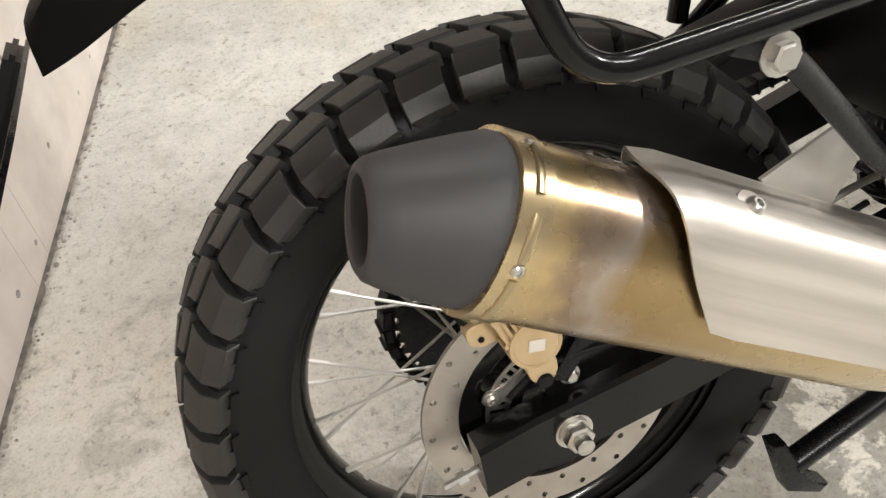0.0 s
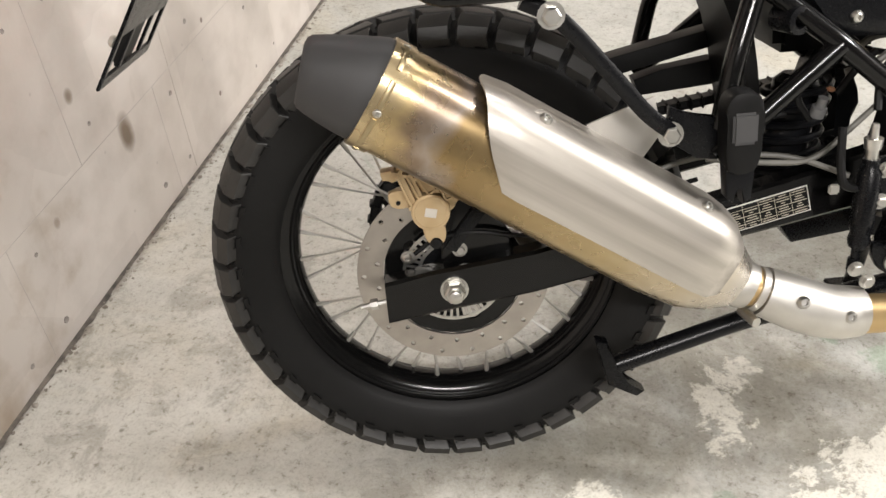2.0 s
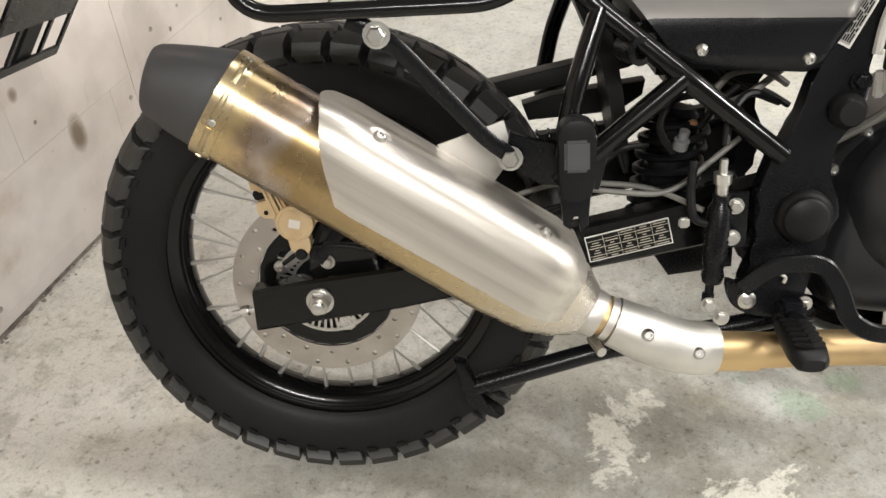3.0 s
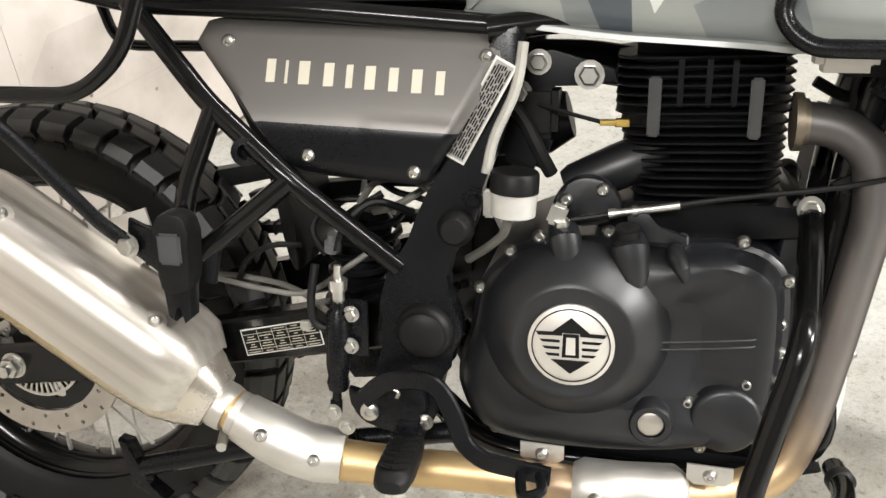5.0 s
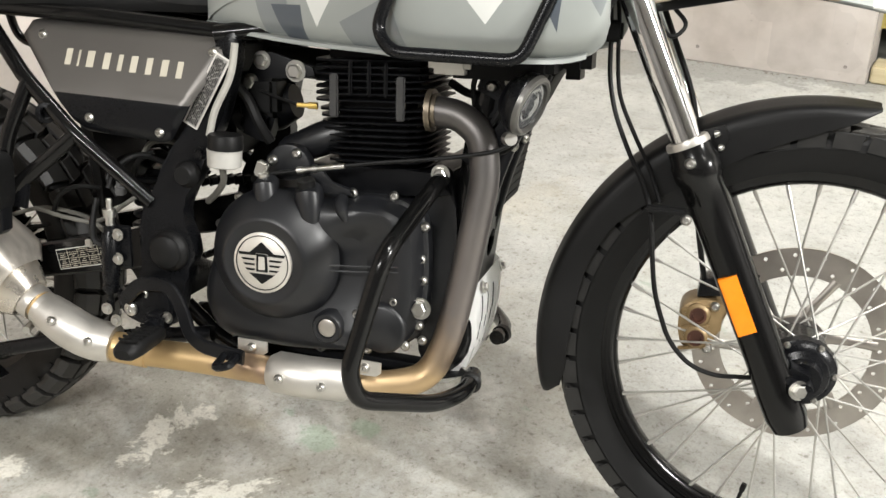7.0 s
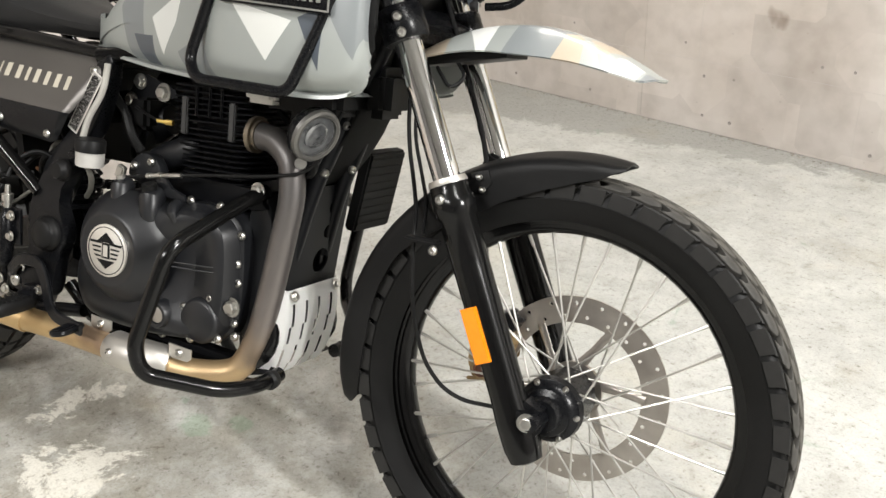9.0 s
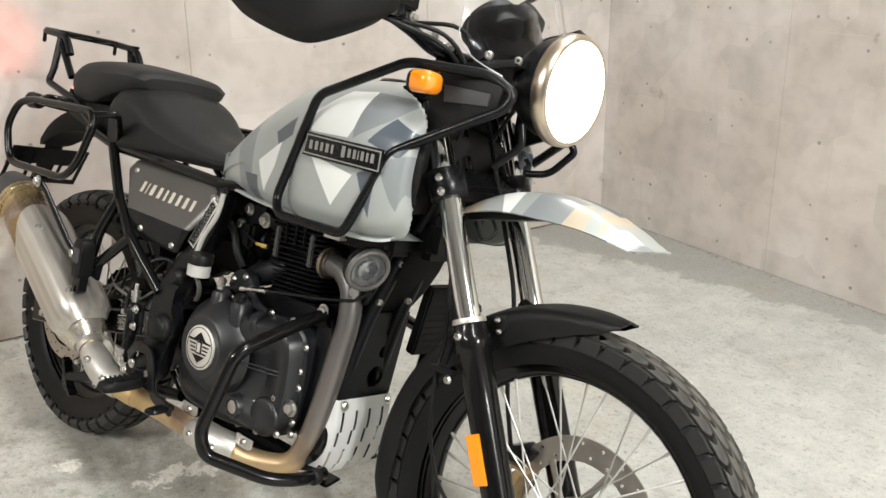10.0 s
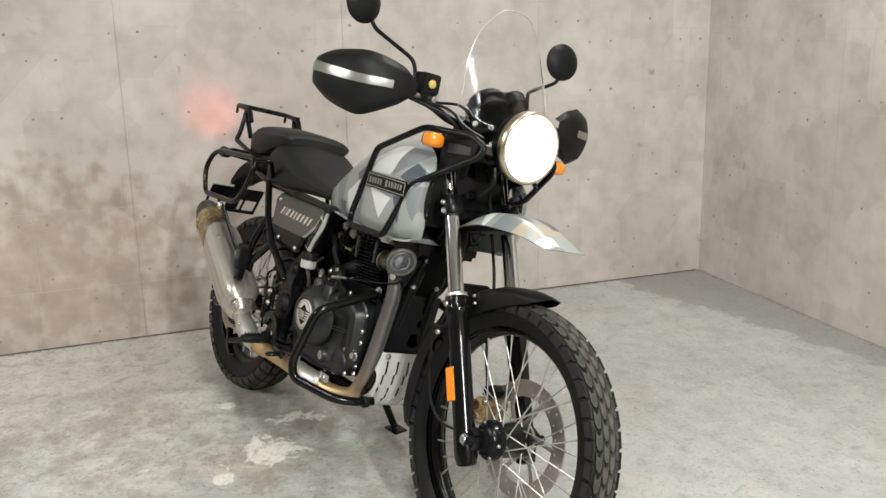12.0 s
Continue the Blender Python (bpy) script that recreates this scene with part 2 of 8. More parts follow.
def wall_paper(name):
    """Concrete-print wall covering: blotches, formwork lines, pits."""
    m, n, l, b = node_mat(name)
    tc = n.new("ShaderNodeTexCoord")
    big, mid, fine = (n.new("ShaderNodeTexNoise") for _ in range(3))
    for t, s, d in ((big, 2.2, 4), (mid, 11, 6), (fine, 120, 4)):
        t.inputs["Scale"].default_value, t.inputs["Detail"].default_value = s, d
        l.new(tc.outputs["Object"], t.inputs["Vector"])
    r1 = n.new("ShaderNodeValToRGB")
    r1.color_ramp.elements[0].position, r1.color_ramp.elements[1].position = 0.3, 0.7
    r1.color_ramp.elements[0].color, r1.color_ramp.elements[1].color = rgb((0.475, 0.435, 0.4)), rgb((0.575, 0.54, 0.512))
    l.new(big.outputs["Fac"], r1.inputs["Fac"])
    r2 = n.new("ShaderNodeValToRGB")
    r2.color_ramp.elements[0].position, r2.color_ramp.elements[1].position = 0.3, 0.58
    r2.color_ramp.elements[0].color, r2.color_ramp.elements[1].color = rgb((0.83, 0.815, 0.795)), rgb((1.05, 1.05, 1.045))
    l.new(mid.outputs["Fac"], r2.inputs["Fac"])
    mul = n.new("ShaderNodeMix")
    mul.data_type, mul.blend_type = "RGBA", "MULTIPLY"
    mul.inputs["Factor"].default_value = 0.75
    l.new(r1.outputs["Color"], mul.inputs["A"])
    l.new(r2.outputs["Color"], mul.inputs["B"])
    stain = n.new("ShaderNodeTexNoise")
    stain.inputs["Scale"].default_value, stain.inputs["Detail"].default_value, stain.inputs["Distortion"].default_value = 0.9, 6, 0.6
    l.new(tc.outputs["Object"], stain.inputs["Vector"])
    r3 = n.new("ShaderNodeValToRGB")
    r3.color_ramp.elements[0].position, r3.color_ramp.elements[1].position = 0.38, 0.6
    r3.color_ramp.elements[0].color, r3.color_ramp.elements[1].color = rgb((0.9, 0.875, 0.845)), rgb((1.03, 1.03, 1.03))
    l.new(stain.outputs["Fac"], r3.inputs["Fac"])
    chk = n.new("ShaderNodeTexVoronoi")
    chk.distance = "CHEBYCHEV"
    chk.inputs["Scale"].default_value = 4.2
    l.new(tc.outputs["Object"], chk.inputs["Vector"])
    r4 = n.new("ShaderNodeMapRange")
    r4.inputs["To Min"].default_value, r4.inputs["To Max"].default_value = 0.9, 1.06
    sep = n.new("ShaderNodeSeparateColor")
    l.new(chk.outputs["Color"], sep.inputs["Color"])
    l.new(sep.outputs["Red"], r4.inputs["Value"])
    m0 = n.new("ShaderNodeMix")
    m0.data_type, m0.blend_type = "RGBA", "MULTIPLY"
    m0.inputs["Factor"].default_value = 1.0
    l.new(mul.outputs["Result"], m0.inputs["A"])
    l.new(r3.outputs["Color"], m0.inputs["B"])
    m1 = n.new("ShaderNodeMix")
    m1.data_type, m1.blend_type = "RGBA", "MULTIPLY"
    m1.inputs["Factor"].default_value = 0.8
    l.new(m0.outputs["Result"], m1.inputs["A"])
    l.new(r4.outputs["Result"], m1.inputs["B"])
    mul = m1
    vor = n.new("ShaderNodeTexVoronoi")
    vor.inputs["Scale"].default_value = 17
    l.new(tc.outputs["Object"], vor.inputs["Vector"])
    pit = n.new("ShaderNodeMapRange")
    pit.inputs["From Min"].default_value, pit.inputs["From Max"].default_value = 0.03, 0.07
    pit.inputs["To Min"].default_value = 0.72
    l.new(vor.outputs["Distance"], pit.inputs["Value"])
    m2 = n.new("ShaderNodeMix")
    m2.data_type, m2.blend_type = "RGBA", "MULTIPLY"
    m2.inputs["Factor"].default_value = 0.6
    l.new(mul.outputs["Result"], m2.inputs["A"])
    l.new(pit.outputs["Result"], m2.inputs["B"])
    l.new(m2.outputs["Result"], b.inputs["Base Color"])
    b.inputs["Roughness"].default_value = 0.62
    # a few dark rubbed smudges
    smudge = n.new("ShaderNodeTexNoise")
    smudge.inputs["Scale"].default_value, smudge.inputs["Detail"].default_value, smudge.inputs["Distortion"].default_value = 6.5, 3, 0.3
    l.new(tc.outputs["Object"], smudge.inputs["Vector"])
    r5 = n.new("ShaderNodeValToRGB")
    r5.color_ramp.elements[0].position, r5.color_ramp.elements[1].position = 0.7, 0.78
    r5.color_ramp.elements[0].color, r5.color_ramp.elements[1].color = rgb(1.0), rgb((0.62, 0.58, 0.54))
    l.new(smudge.outputs["Fac"], r5.inputs["Fac"])
    m3 = n.new("ShaderNodeMix")
    m3.data_type, m3.blend_type = "RGBA", "MULTIPLY"
    m3.inputs["Factor"].default_value = 1.0
    l.new(m2.outputs["Result"], m3.inputs["A"])
    l.new(r5.outputs["Color"], m3.inputs["B"])
    # rubbed dark marks, and a tan stain low on the west wall with shade painted in
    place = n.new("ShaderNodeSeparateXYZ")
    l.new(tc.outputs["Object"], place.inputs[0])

    def sums(op, a, c):
        x = n.new("ShaderNodeMath")
        x.operation = op
        for k, v in ((0, a), (1, c)):
            if isinstance(v, (int, float)):
                x.inputs[k].default_value = v
            else:
                l.new(v, x.inputs[k])
        return x.outputs[0]

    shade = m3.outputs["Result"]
    for py, pz, sy, sz, rag, soft, tone in SMUDGES_AND_SHADE:
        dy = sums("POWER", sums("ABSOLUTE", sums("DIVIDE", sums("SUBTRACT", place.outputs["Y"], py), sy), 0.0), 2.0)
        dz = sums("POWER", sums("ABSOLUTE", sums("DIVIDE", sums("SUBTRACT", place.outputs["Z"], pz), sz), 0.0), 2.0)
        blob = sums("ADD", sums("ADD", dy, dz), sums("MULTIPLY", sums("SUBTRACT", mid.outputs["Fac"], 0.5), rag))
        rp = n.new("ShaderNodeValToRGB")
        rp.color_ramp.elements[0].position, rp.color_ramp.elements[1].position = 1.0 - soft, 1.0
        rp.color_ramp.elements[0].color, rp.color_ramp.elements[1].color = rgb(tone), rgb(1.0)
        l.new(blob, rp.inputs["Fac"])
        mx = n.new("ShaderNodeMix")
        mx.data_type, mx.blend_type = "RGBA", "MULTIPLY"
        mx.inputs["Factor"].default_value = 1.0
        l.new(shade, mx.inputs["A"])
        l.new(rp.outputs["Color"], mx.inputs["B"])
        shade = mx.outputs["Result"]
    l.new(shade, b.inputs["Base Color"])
    bp = n.new("ShaderNodeBump")
    bp.inputs["Strength"].default_value, bp.inputs["Distance"].default_value = 0.2, 0.001
    l.new(fine.outputs["Fac"], bp.inputs["Height"])
    l.new(bp.outputs["Normal"], b.inputs["Normal"])
    return m


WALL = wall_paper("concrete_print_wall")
SEAM = surf("wall_seam_grey", (0.3, 0.275, 0.255), (0.36, 0.335, 0.31), 9, 0.8, 0.1)
HOLE = surf("tie_hole_grey", (0.2, 0.18, 0.165), (0.32, 0.29, 0.27), 40, 0.8, 0.1)
# unseen walls and ceiling: dark tones keep reflections in black parts low
UNSEEN_WALL = surf("dark_unseen_wall", (0.13, 0.125, 0.12), (0.2, 0.19, 0.18), 1.5, 0.7, 0.1, 0, 0.1, 200, 0.0006)
CEILING = surf("grey_ceiling", (0.26, 0.255, 0.245), (0.31, 0.305, 0.295), 2, 0.8, 0.1, 0, 0.1, 200, 0.0006)
PAINTED = surf("pale_painted_wall", (0.5, 0.48, 0.45), (0.58, 0.56, 0.53), 2, 0.7, 0.1, 0, 0.1, 200, 0.0006)


def floor_mat(name):
    """Worn bare concrete: pale slabs of wear, dark stains, grey-green paint remains, grit."""
    m, n, l, b = node_mat(name)
    tc = n.new("ShaderNodeTexCoord")

    def noise_tex(scale, detail, rough=0.55, distort=0.0):
        t = n.new("ShaderNodeTexNoise")
        t.inputs["Scale"].default_value, t.inputs["Detail"].default_value = scale, detail
        t.inputs["Roughness"].default_value, t.inputs["Distortion"].default_value = rough, distort
        l.new(tc.outputs["Object"], t.inputs["Vector"])
        return t

    def ramp(src, stops):
        r = n.new("ShaderNodeValToRGB")
        while len(r.color_ramp.elements) < len(stops):
            r.color_ramp.elements.new(0.5)
        for e, (p, c) in zip(r.color_ramp.elements, stops):
            e.position, e.color = p, rgb(c)
        l.new(src, r.inputs["Fac"])
        return r

    def mixed(kind, fac, a, c):
        x = n.new("ShaderNodeMix")
        x.data_type, x.blend_type = "RGBA", kind
        if isinstance(fac, float):
            x.inputs["Factor"].default_value = fac
        else:
            l.new(fac, x.inputs["Factor"])
        l.new(a, x.inputs["A"])
        if isinstance(c, tuple):
            x.inputs["B"].default_value = rgb(c)
        else:
            l.new(c, x.inputs["B"])
        return x.outputs["Result"]

    place = n.new("ShaderNodeSeparateXYZ")
    l.new(tc.outputs["Object"], place.inputs[0])

    def sums(op, a, c):
        x = n.new("ShaderNodeMath")
        x.operation = op
        for k, v in ((0, a), (1, c)):
            if isinstance(v, (int, float)):
                x.inputs[k].default_value = v
            else:
                l.new(v, x.inputs[k])
        return x.outputs[0]

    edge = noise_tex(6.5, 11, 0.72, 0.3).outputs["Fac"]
    base = ramp(noise_tex(1.3, 5, 0.6, 0.4).outputs["Fac"], [(0.3, (0.395, 0.398, 0.38)), (0.5, (0.43, 0.43, 0.412)), (0.7, (0.47, 0.47, 0.45))])
    blot = ramp(noise_tex(6, 8, 0.62, 0.3).outputs["Fac"], [(0.34, (0.84, 0.83, 0.81)), (0.5, (1.0, 1.0, 1.0)), (0.66, (1.08, 1.08, 1.06))])
    col = mixed("MULTIPLY", 0.85, base.outputs["Color"], blot.outputs["Color"])
    mott = ramp(noise_tex(17, 7, 0.68, 0.5).outputs["Fac"], [(0.32, (0.74, 0.725, 0.69)), (0.44, (0.96, 0.96, 0.95)), (0.56, (1.02, 1.02, 1.01)), (0.7, (1.1, 1.1, 1.08))])
    col = mixed("MULTIPLY", 0.9, col, mott.outputs["Color"])
    # sandy bare concrete, worn free towards the west wall
    bare = sums("ADD", noise_tex(2.6, 11, 0.74, 0.3).outputs["Fac"], sums("MULTIPLY", sums("SUBTRACT", 0.5, place.outputs["X"]), 0.18))
    worn = ramp(bare, [(0.45, (0, 0, 0)), (0.6, (0.75, 0.75, 0.75))])
    calm = n.new("ShaderNodeMapRange")
    calm.inputs["From Min"].default_value, calm.inputs["From Max"].default_value = 0.45, 0.95
    calm.inputs["To Min"].default_value, calm.inputs["To Max"].default_value = 1.0, 0.12
    l.new(place.outputs["Y"], calm.inputs["Value"])
    col = mixed("MIX", sums("MULTIPLY", worn.outputs["Color"], calm.outputs["Result"]), col, (0.56, 0.542, 0.5))
    # brown-grey grime in small islands
    grime = ramp(noise_tex(13, 9, 0.7, 0.5).outputs["Fac"], [(0.39, (0.62, 0.62, 0.62)), (0.49, (0, 0, 0))])
    col = mixed("MIX", sums("MULTIPLY", grime.outputs["Color"], calm.outputs["Result"]), col, (0.29, 0.275, 0.245))
    # mottled dirt under the machine, with some of its shade put into the colour
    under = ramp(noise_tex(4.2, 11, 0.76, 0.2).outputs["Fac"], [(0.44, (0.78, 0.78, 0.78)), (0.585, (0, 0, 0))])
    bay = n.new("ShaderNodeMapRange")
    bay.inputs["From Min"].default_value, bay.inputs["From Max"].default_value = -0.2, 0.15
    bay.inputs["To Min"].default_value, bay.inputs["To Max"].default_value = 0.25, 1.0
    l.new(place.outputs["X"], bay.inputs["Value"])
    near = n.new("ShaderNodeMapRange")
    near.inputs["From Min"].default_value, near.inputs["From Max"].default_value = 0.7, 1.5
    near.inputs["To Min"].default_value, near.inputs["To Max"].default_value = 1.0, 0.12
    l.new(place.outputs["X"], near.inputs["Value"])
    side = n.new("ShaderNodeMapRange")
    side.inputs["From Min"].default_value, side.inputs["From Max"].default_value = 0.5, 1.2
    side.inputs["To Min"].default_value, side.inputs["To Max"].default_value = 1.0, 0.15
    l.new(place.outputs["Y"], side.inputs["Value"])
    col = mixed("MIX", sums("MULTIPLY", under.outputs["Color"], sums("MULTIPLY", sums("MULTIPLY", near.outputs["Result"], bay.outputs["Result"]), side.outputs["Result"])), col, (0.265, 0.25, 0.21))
    # long darker band with a ragged edge beside the north wall
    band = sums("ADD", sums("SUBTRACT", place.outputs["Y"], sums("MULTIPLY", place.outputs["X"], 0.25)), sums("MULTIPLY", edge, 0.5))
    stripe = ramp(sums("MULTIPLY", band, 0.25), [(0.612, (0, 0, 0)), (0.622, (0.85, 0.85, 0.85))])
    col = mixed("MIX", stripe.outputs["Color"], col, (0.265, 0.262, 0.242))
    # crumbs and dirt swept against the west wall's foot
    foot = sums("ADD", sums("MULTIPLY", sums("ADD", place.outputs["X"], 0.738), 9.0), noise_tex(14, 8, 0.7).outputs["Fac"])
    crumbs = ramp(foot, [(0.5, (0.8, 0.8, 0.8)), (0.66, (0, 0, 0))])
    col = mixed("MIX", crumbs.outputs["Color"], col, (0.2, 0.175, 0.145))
    # pale filler patches beside the stand
    for px, py, sx, sy in ((0.205, -0.02, 0.07, 0.035), (0.35, 0.22, 0.045, 0.09), (0.56, 0.083, 0.1, 0.1), (0.67, -0.08, 0.05, 0.035)):
        dx = sums("POWER", sums("ABSOLUTE", sums("DIVIDE", sums("SUBTRACT", place.outputs["X"], px), sx), 0.0), 2.0)
        dy = sums("POWER", sums("ABSOLUTE", sums("DIVIDE", sums("SUBTRACT", place.outputs["Y"], py), sy), 0.0), 2.0)
        blob = sums("ADD", sums("ADD", dx, dy), sums("MULTIPLY", sums("SUBTRACT", edge, 0.5), 11.0))
        mask = ramp(blob, [(0.6, (0.88, 0.88, 0.88)), (1.1, (0, 0, 0))])
        col = mixed("MIX", mask.outputs["Color"], col, (0.72, 0.7, 0.635))
    # worn remains of green paint
    for px, py, sx, sy in ((0.6, 0.325, 0.05, 0.028), (0.68, 0.4, 0.035, 0.02), (0.52, 0.36, 0.02, 0.014)):
        dx = sums("POWER", sums("ABSOLUTE", sums("DIVIDE", sums("SUBTRACT", place.outputs["X"], px), sx), 0.0), 2.0)
        dy = sums("POWER", sums("ABSOLUTE", sums("DIVIDE", sums("SUBTRACT", place.outputs["Y"], py), sy), 0.0), 2.0)
        blob = sums("ADD", sums("ADD", dx, dy), sums("MULTIPLY", sums("SUBTRACT", edge, 0.5), 9.0))
        mask = ramp(blob, [(0.4, (0.5, 0.5, 0.5)), (1.0, (0, 0, 0))])
        col = mixed("MIX", mask.outputs["Color"], col, (0.2, 0.29, 0.2))
    speck = ramp(noise_tex(70, 6, 0.72).outputs["Fac"], [(0.34, (0.5, 0.47, 0.41)), (0.43, (0.97, 0.97, 0.96)), (0.75, (1.12, 1.12, 1.1))])
    col = mixed("MULTIPLY", 0.85, col, speck.outputs["Color"])
    grit = ramp(noise_tex(210, 4, 0.6).outputs["Fac"], [(0.35, (0.78, 0.77, 0.74)), (0.5, (1, 1, 1))])
    col = mixed("MULTIPLY", 0.7, col, grit.outputs["Color"])
    ochre = ramp(noise_tex(2.4, 7, 0.65, 0.7).outputs["Fac"], [(0.55, (1, 1, 1)), (0.68, (0.965, 0.925, 0.85))])
    col = mixed("MULTIPLY", 0.9, col, ochre.outputs["Color"])
    pale = ramp(noise_tex(5.5, 9, 0.68, 0.6).outputs["Fac"], [(0.57, (0, 0, 0)), (0.65, (0.32, 0.32, 0.32))])
    col = mixed("MIX", sums("MULTIPLY", pale.outputs["Color"], calm.outputs["Result"]), col, (0.68, 0.66, 0.61))
    green = ramp(noise_tex(5.1, 7, 0.65, 1.0).outputs["Fac"], [(0.645, (0, 0, 0)), (0.7, (0.5, 0.5, 0.5))])
    col = mixed("MIX", green.outputs["Color"], col, (0.2, 0.27, 0.2))
    pit = n.new("ShaderNodeTexVoronoi")
    pit.inputs["Scale"].default_value = 13
    l.new(tc.outputs["Object"], pit.inputs["Vector"])
    spot = ramp(pit.outputs["Distance"], [(0.03, (0.4, 0.38, 0.34)), (0.07, (1, 1, 1))])
    col = mixed("MULTIPLY", 0.8, col, spot.outputs["Color"])
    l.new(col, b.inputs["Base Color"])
    rr = n.new("ShaderNodeMapRange")
    rr.inputs["To Min"].default_value, rr.inputs["To Max"].default_value = 0.42, 0.72
    l.new(noise_tex(4, 5).outputs["Fac"], rr.inputs["Value"])
    l.new(rr.outputs["Result"], b.inputs["Roughness"])
    bp = n.new("ShaderNodeBump")
    bp.inputs["Strength"].default_value, bp.inputs["Distance"].default_value = 0.7, 0.004
    l.new(noise_tex(38, 8, 0.7).outputs["Fac"], bp.inputs["Height"])
    l.new(bp.outputs["Normal"], b.inputs["Normal"])
    return m


FLOOR = floor_mat("worn_concrete_floor")
PINE = surf("pale_wooden_sill", (0.5, 0.42, 0.26), (0.6, 0.52, 0.34), 6, 0.5, 0.1, 0, 0.2, 90, 0.001, (1, 8, 8))
YELLOW = surf("yellow_plastic_curtain", (0.5, 0.42, 0.12), (0.6, 0.5, 0.17), 4, 0.4, 0.08, 0, 0.1, 60, 0.002)
DARKROOM = surf("dark_grey_floor_paint", (0.1, 0.105, 0.09), (0.15, 0.15, 0.13), 3, 0.5, 0.1)
CARTON = surf("brown_carton", (0.3, 0.17, 0.06), (0.36, 0.21, 0.08), 5, 0.7, 0.1)


# ---- mesh tools ----
V = Vector


def part(name, bm, material, parent=None, label="", angle=38):
    me = bpy.data.meshes.new(name)
    bmesh.ops.recalc_face_normals(bm, faces=bm.faces)
    bm.to_mesh(me)
    bm.free()
    for mt in material if isinstance(material, (list, tuple)) else [material]:
        me.materials.append(mt)
    me.polygons.foreach_set("use_smooth", [True] * len(me.polygons))
    me.set_sharp_from_angle(angle=radians(angle))
    ob = new(name, me)
    if parent is not None:
        ob.parent = parent
    return tagged(ob, label) if label else ob


def shared(name, me, parent, m):
    ob = new(name, me)
    ob.parent = parent
    ob.matrix_basis = m
    return ob


def bmx():
    return bmesh.new()


def along(a, b):
    """The pose at a whose z axis points to b."""
    way = V(b) - V(a)
    return Matrix.Translation(a) @ way.to_track_quat("Z", "Y").to_matrix().to_4x4()


def rounded(pts, rad, n=5, closed=False):
    """A polyline with its corners rounded."""
    pts = [V(p) for p in pts]
    out = []
    for i, p in enumerate(pts):
        if not closed and i in (0, len(pts) - 1):
            out.append(p)
            continue
        a, b = pts[i - 1], pts[(i + 1) % len(pts)]
        r = min(rad, (a - p).length * 0.45, (b - p).length * 0.45)
        s, e = p + (a - p).normalized() * r, p + (b - p).normalized() * r
        out += [(s * (1 - u) + p * u) * (1 - u) + (p * (1 - u) + e * u) * u for u in [k / n for k in range(n + 1)]]
    return out


def sweep(bm, path, r, seg=10, closed=False, flat=1.0):
    """A tube along the path; r is one radius or one for each point."""
    path = [V(p) for p in path]
    k = len(path)
    rad = r if isinstance(r, (list, tuple)) else [r] * k
    rings, up = [], None
    for i, p in enumerate(path):
        a = path[i - 1] if (i or closed) else p
        b = path[(i + 1) % k] if (i < k - 1 or closed) else p
        t = (b - a).normalized()
        if up is None:
            up = t.orthogonal().normalized() if abs(t.y) > 0.9 else (V((0, 1, 0)) - t * t.y).normalized()
        up = (up - t * up.dot(t)).normalized()
        side = t.cross(up)
        rings.append([bm.verts.new(p + rad[i] * (math.cos(q) * up * flat + math.sin(q) * side)) for q in [2 * math.pi * j / seg for j in range(seg)]])
    for i in range(k if closed else k - 1):
        skin(bm, rings[i], rings[(i + 1) % k])
    if not closed:
        bm.faces.new(rings[0])
        bm.faces.new(rings[-1][::-1])
    return bm


def skin(bm, a, b, closed=True):
    n = len(a)
    for j in range(n if closed else n - 1):
        bm.faces.new((a[j], a[(j + 1) % n], b[(j + 1) % n], b[j]))


def tube(pts, r, fillet=0.03, seg=10, closed=False, n=5):
    return sweep(bmx(), rounded(pts, fillet, n, closed), r, seg, closed)


def lathe(bm, prof, origin, axis, seg=32, closed=False):
    """Turn a profile of (along, radius) round an axis. Profiles that end off the axis are closed with flat ends."""
    m = along(origin, V(origin) + V(axis))
    rings = []
    for h, r in prof:
        if r < 1e-5:
            rings.append([bm.verts.new(m @ V((0, 0, h)))])
        else:
            rings.append([bm.verts.new(m @ V((r * math.cos(2 * math.pi * j / seg), r * math.sin(2 * math.pi * j / seg), h))) for j in range(seg)])
    pairs = list(zip(rings, rings[1:])) + ([(rings[-1], rings[0])] if closed else [])
    for a, b in pairs:
        if len(a) == 1 and len(b) == 1:
            continue
        if len(a) == 1:
            for j in range(seg):
                bm.faces.new((a[0], b[j], b[(j + 1) % seg]))
        elif len(b) == 1:
            for j in range(seg):
                bm.faces.new((a[j], a[(j + 1) % seg], b[0]))
        else:
            skin(bm, a, b)
    if not closed:
        for ring in (rings[0], rings[-1]):
            if len(ring) > 2:
                bm.faces.new(ring)
    return bm


def prism(outline, y0, y1, bevel=0.002, lift=None, seg=2):
    """A plate with an outline in x and z, between y0 and y1; lift(x, z) moves it sideways."""
    bm = bmx()
    rings = []
    for y in (y0, y1):
        rings.append([bm.verts.new((x, y + (lift(x, z) if lift else 0), z)) for x, z in outline])
    skin(bm, *rings)
    f = [bm.faces.new(rings[0]), bm.faces.new(rings[1][::-1])]
    if bevel:
        edges = [e for e in bm.edges if any(g in f for g in e.link_faces)]
        bmesh.ops.bevel(bm, geom=edges, offset=bevel, segments=seg, affect="EDGES", profile=0.6)
    return bm


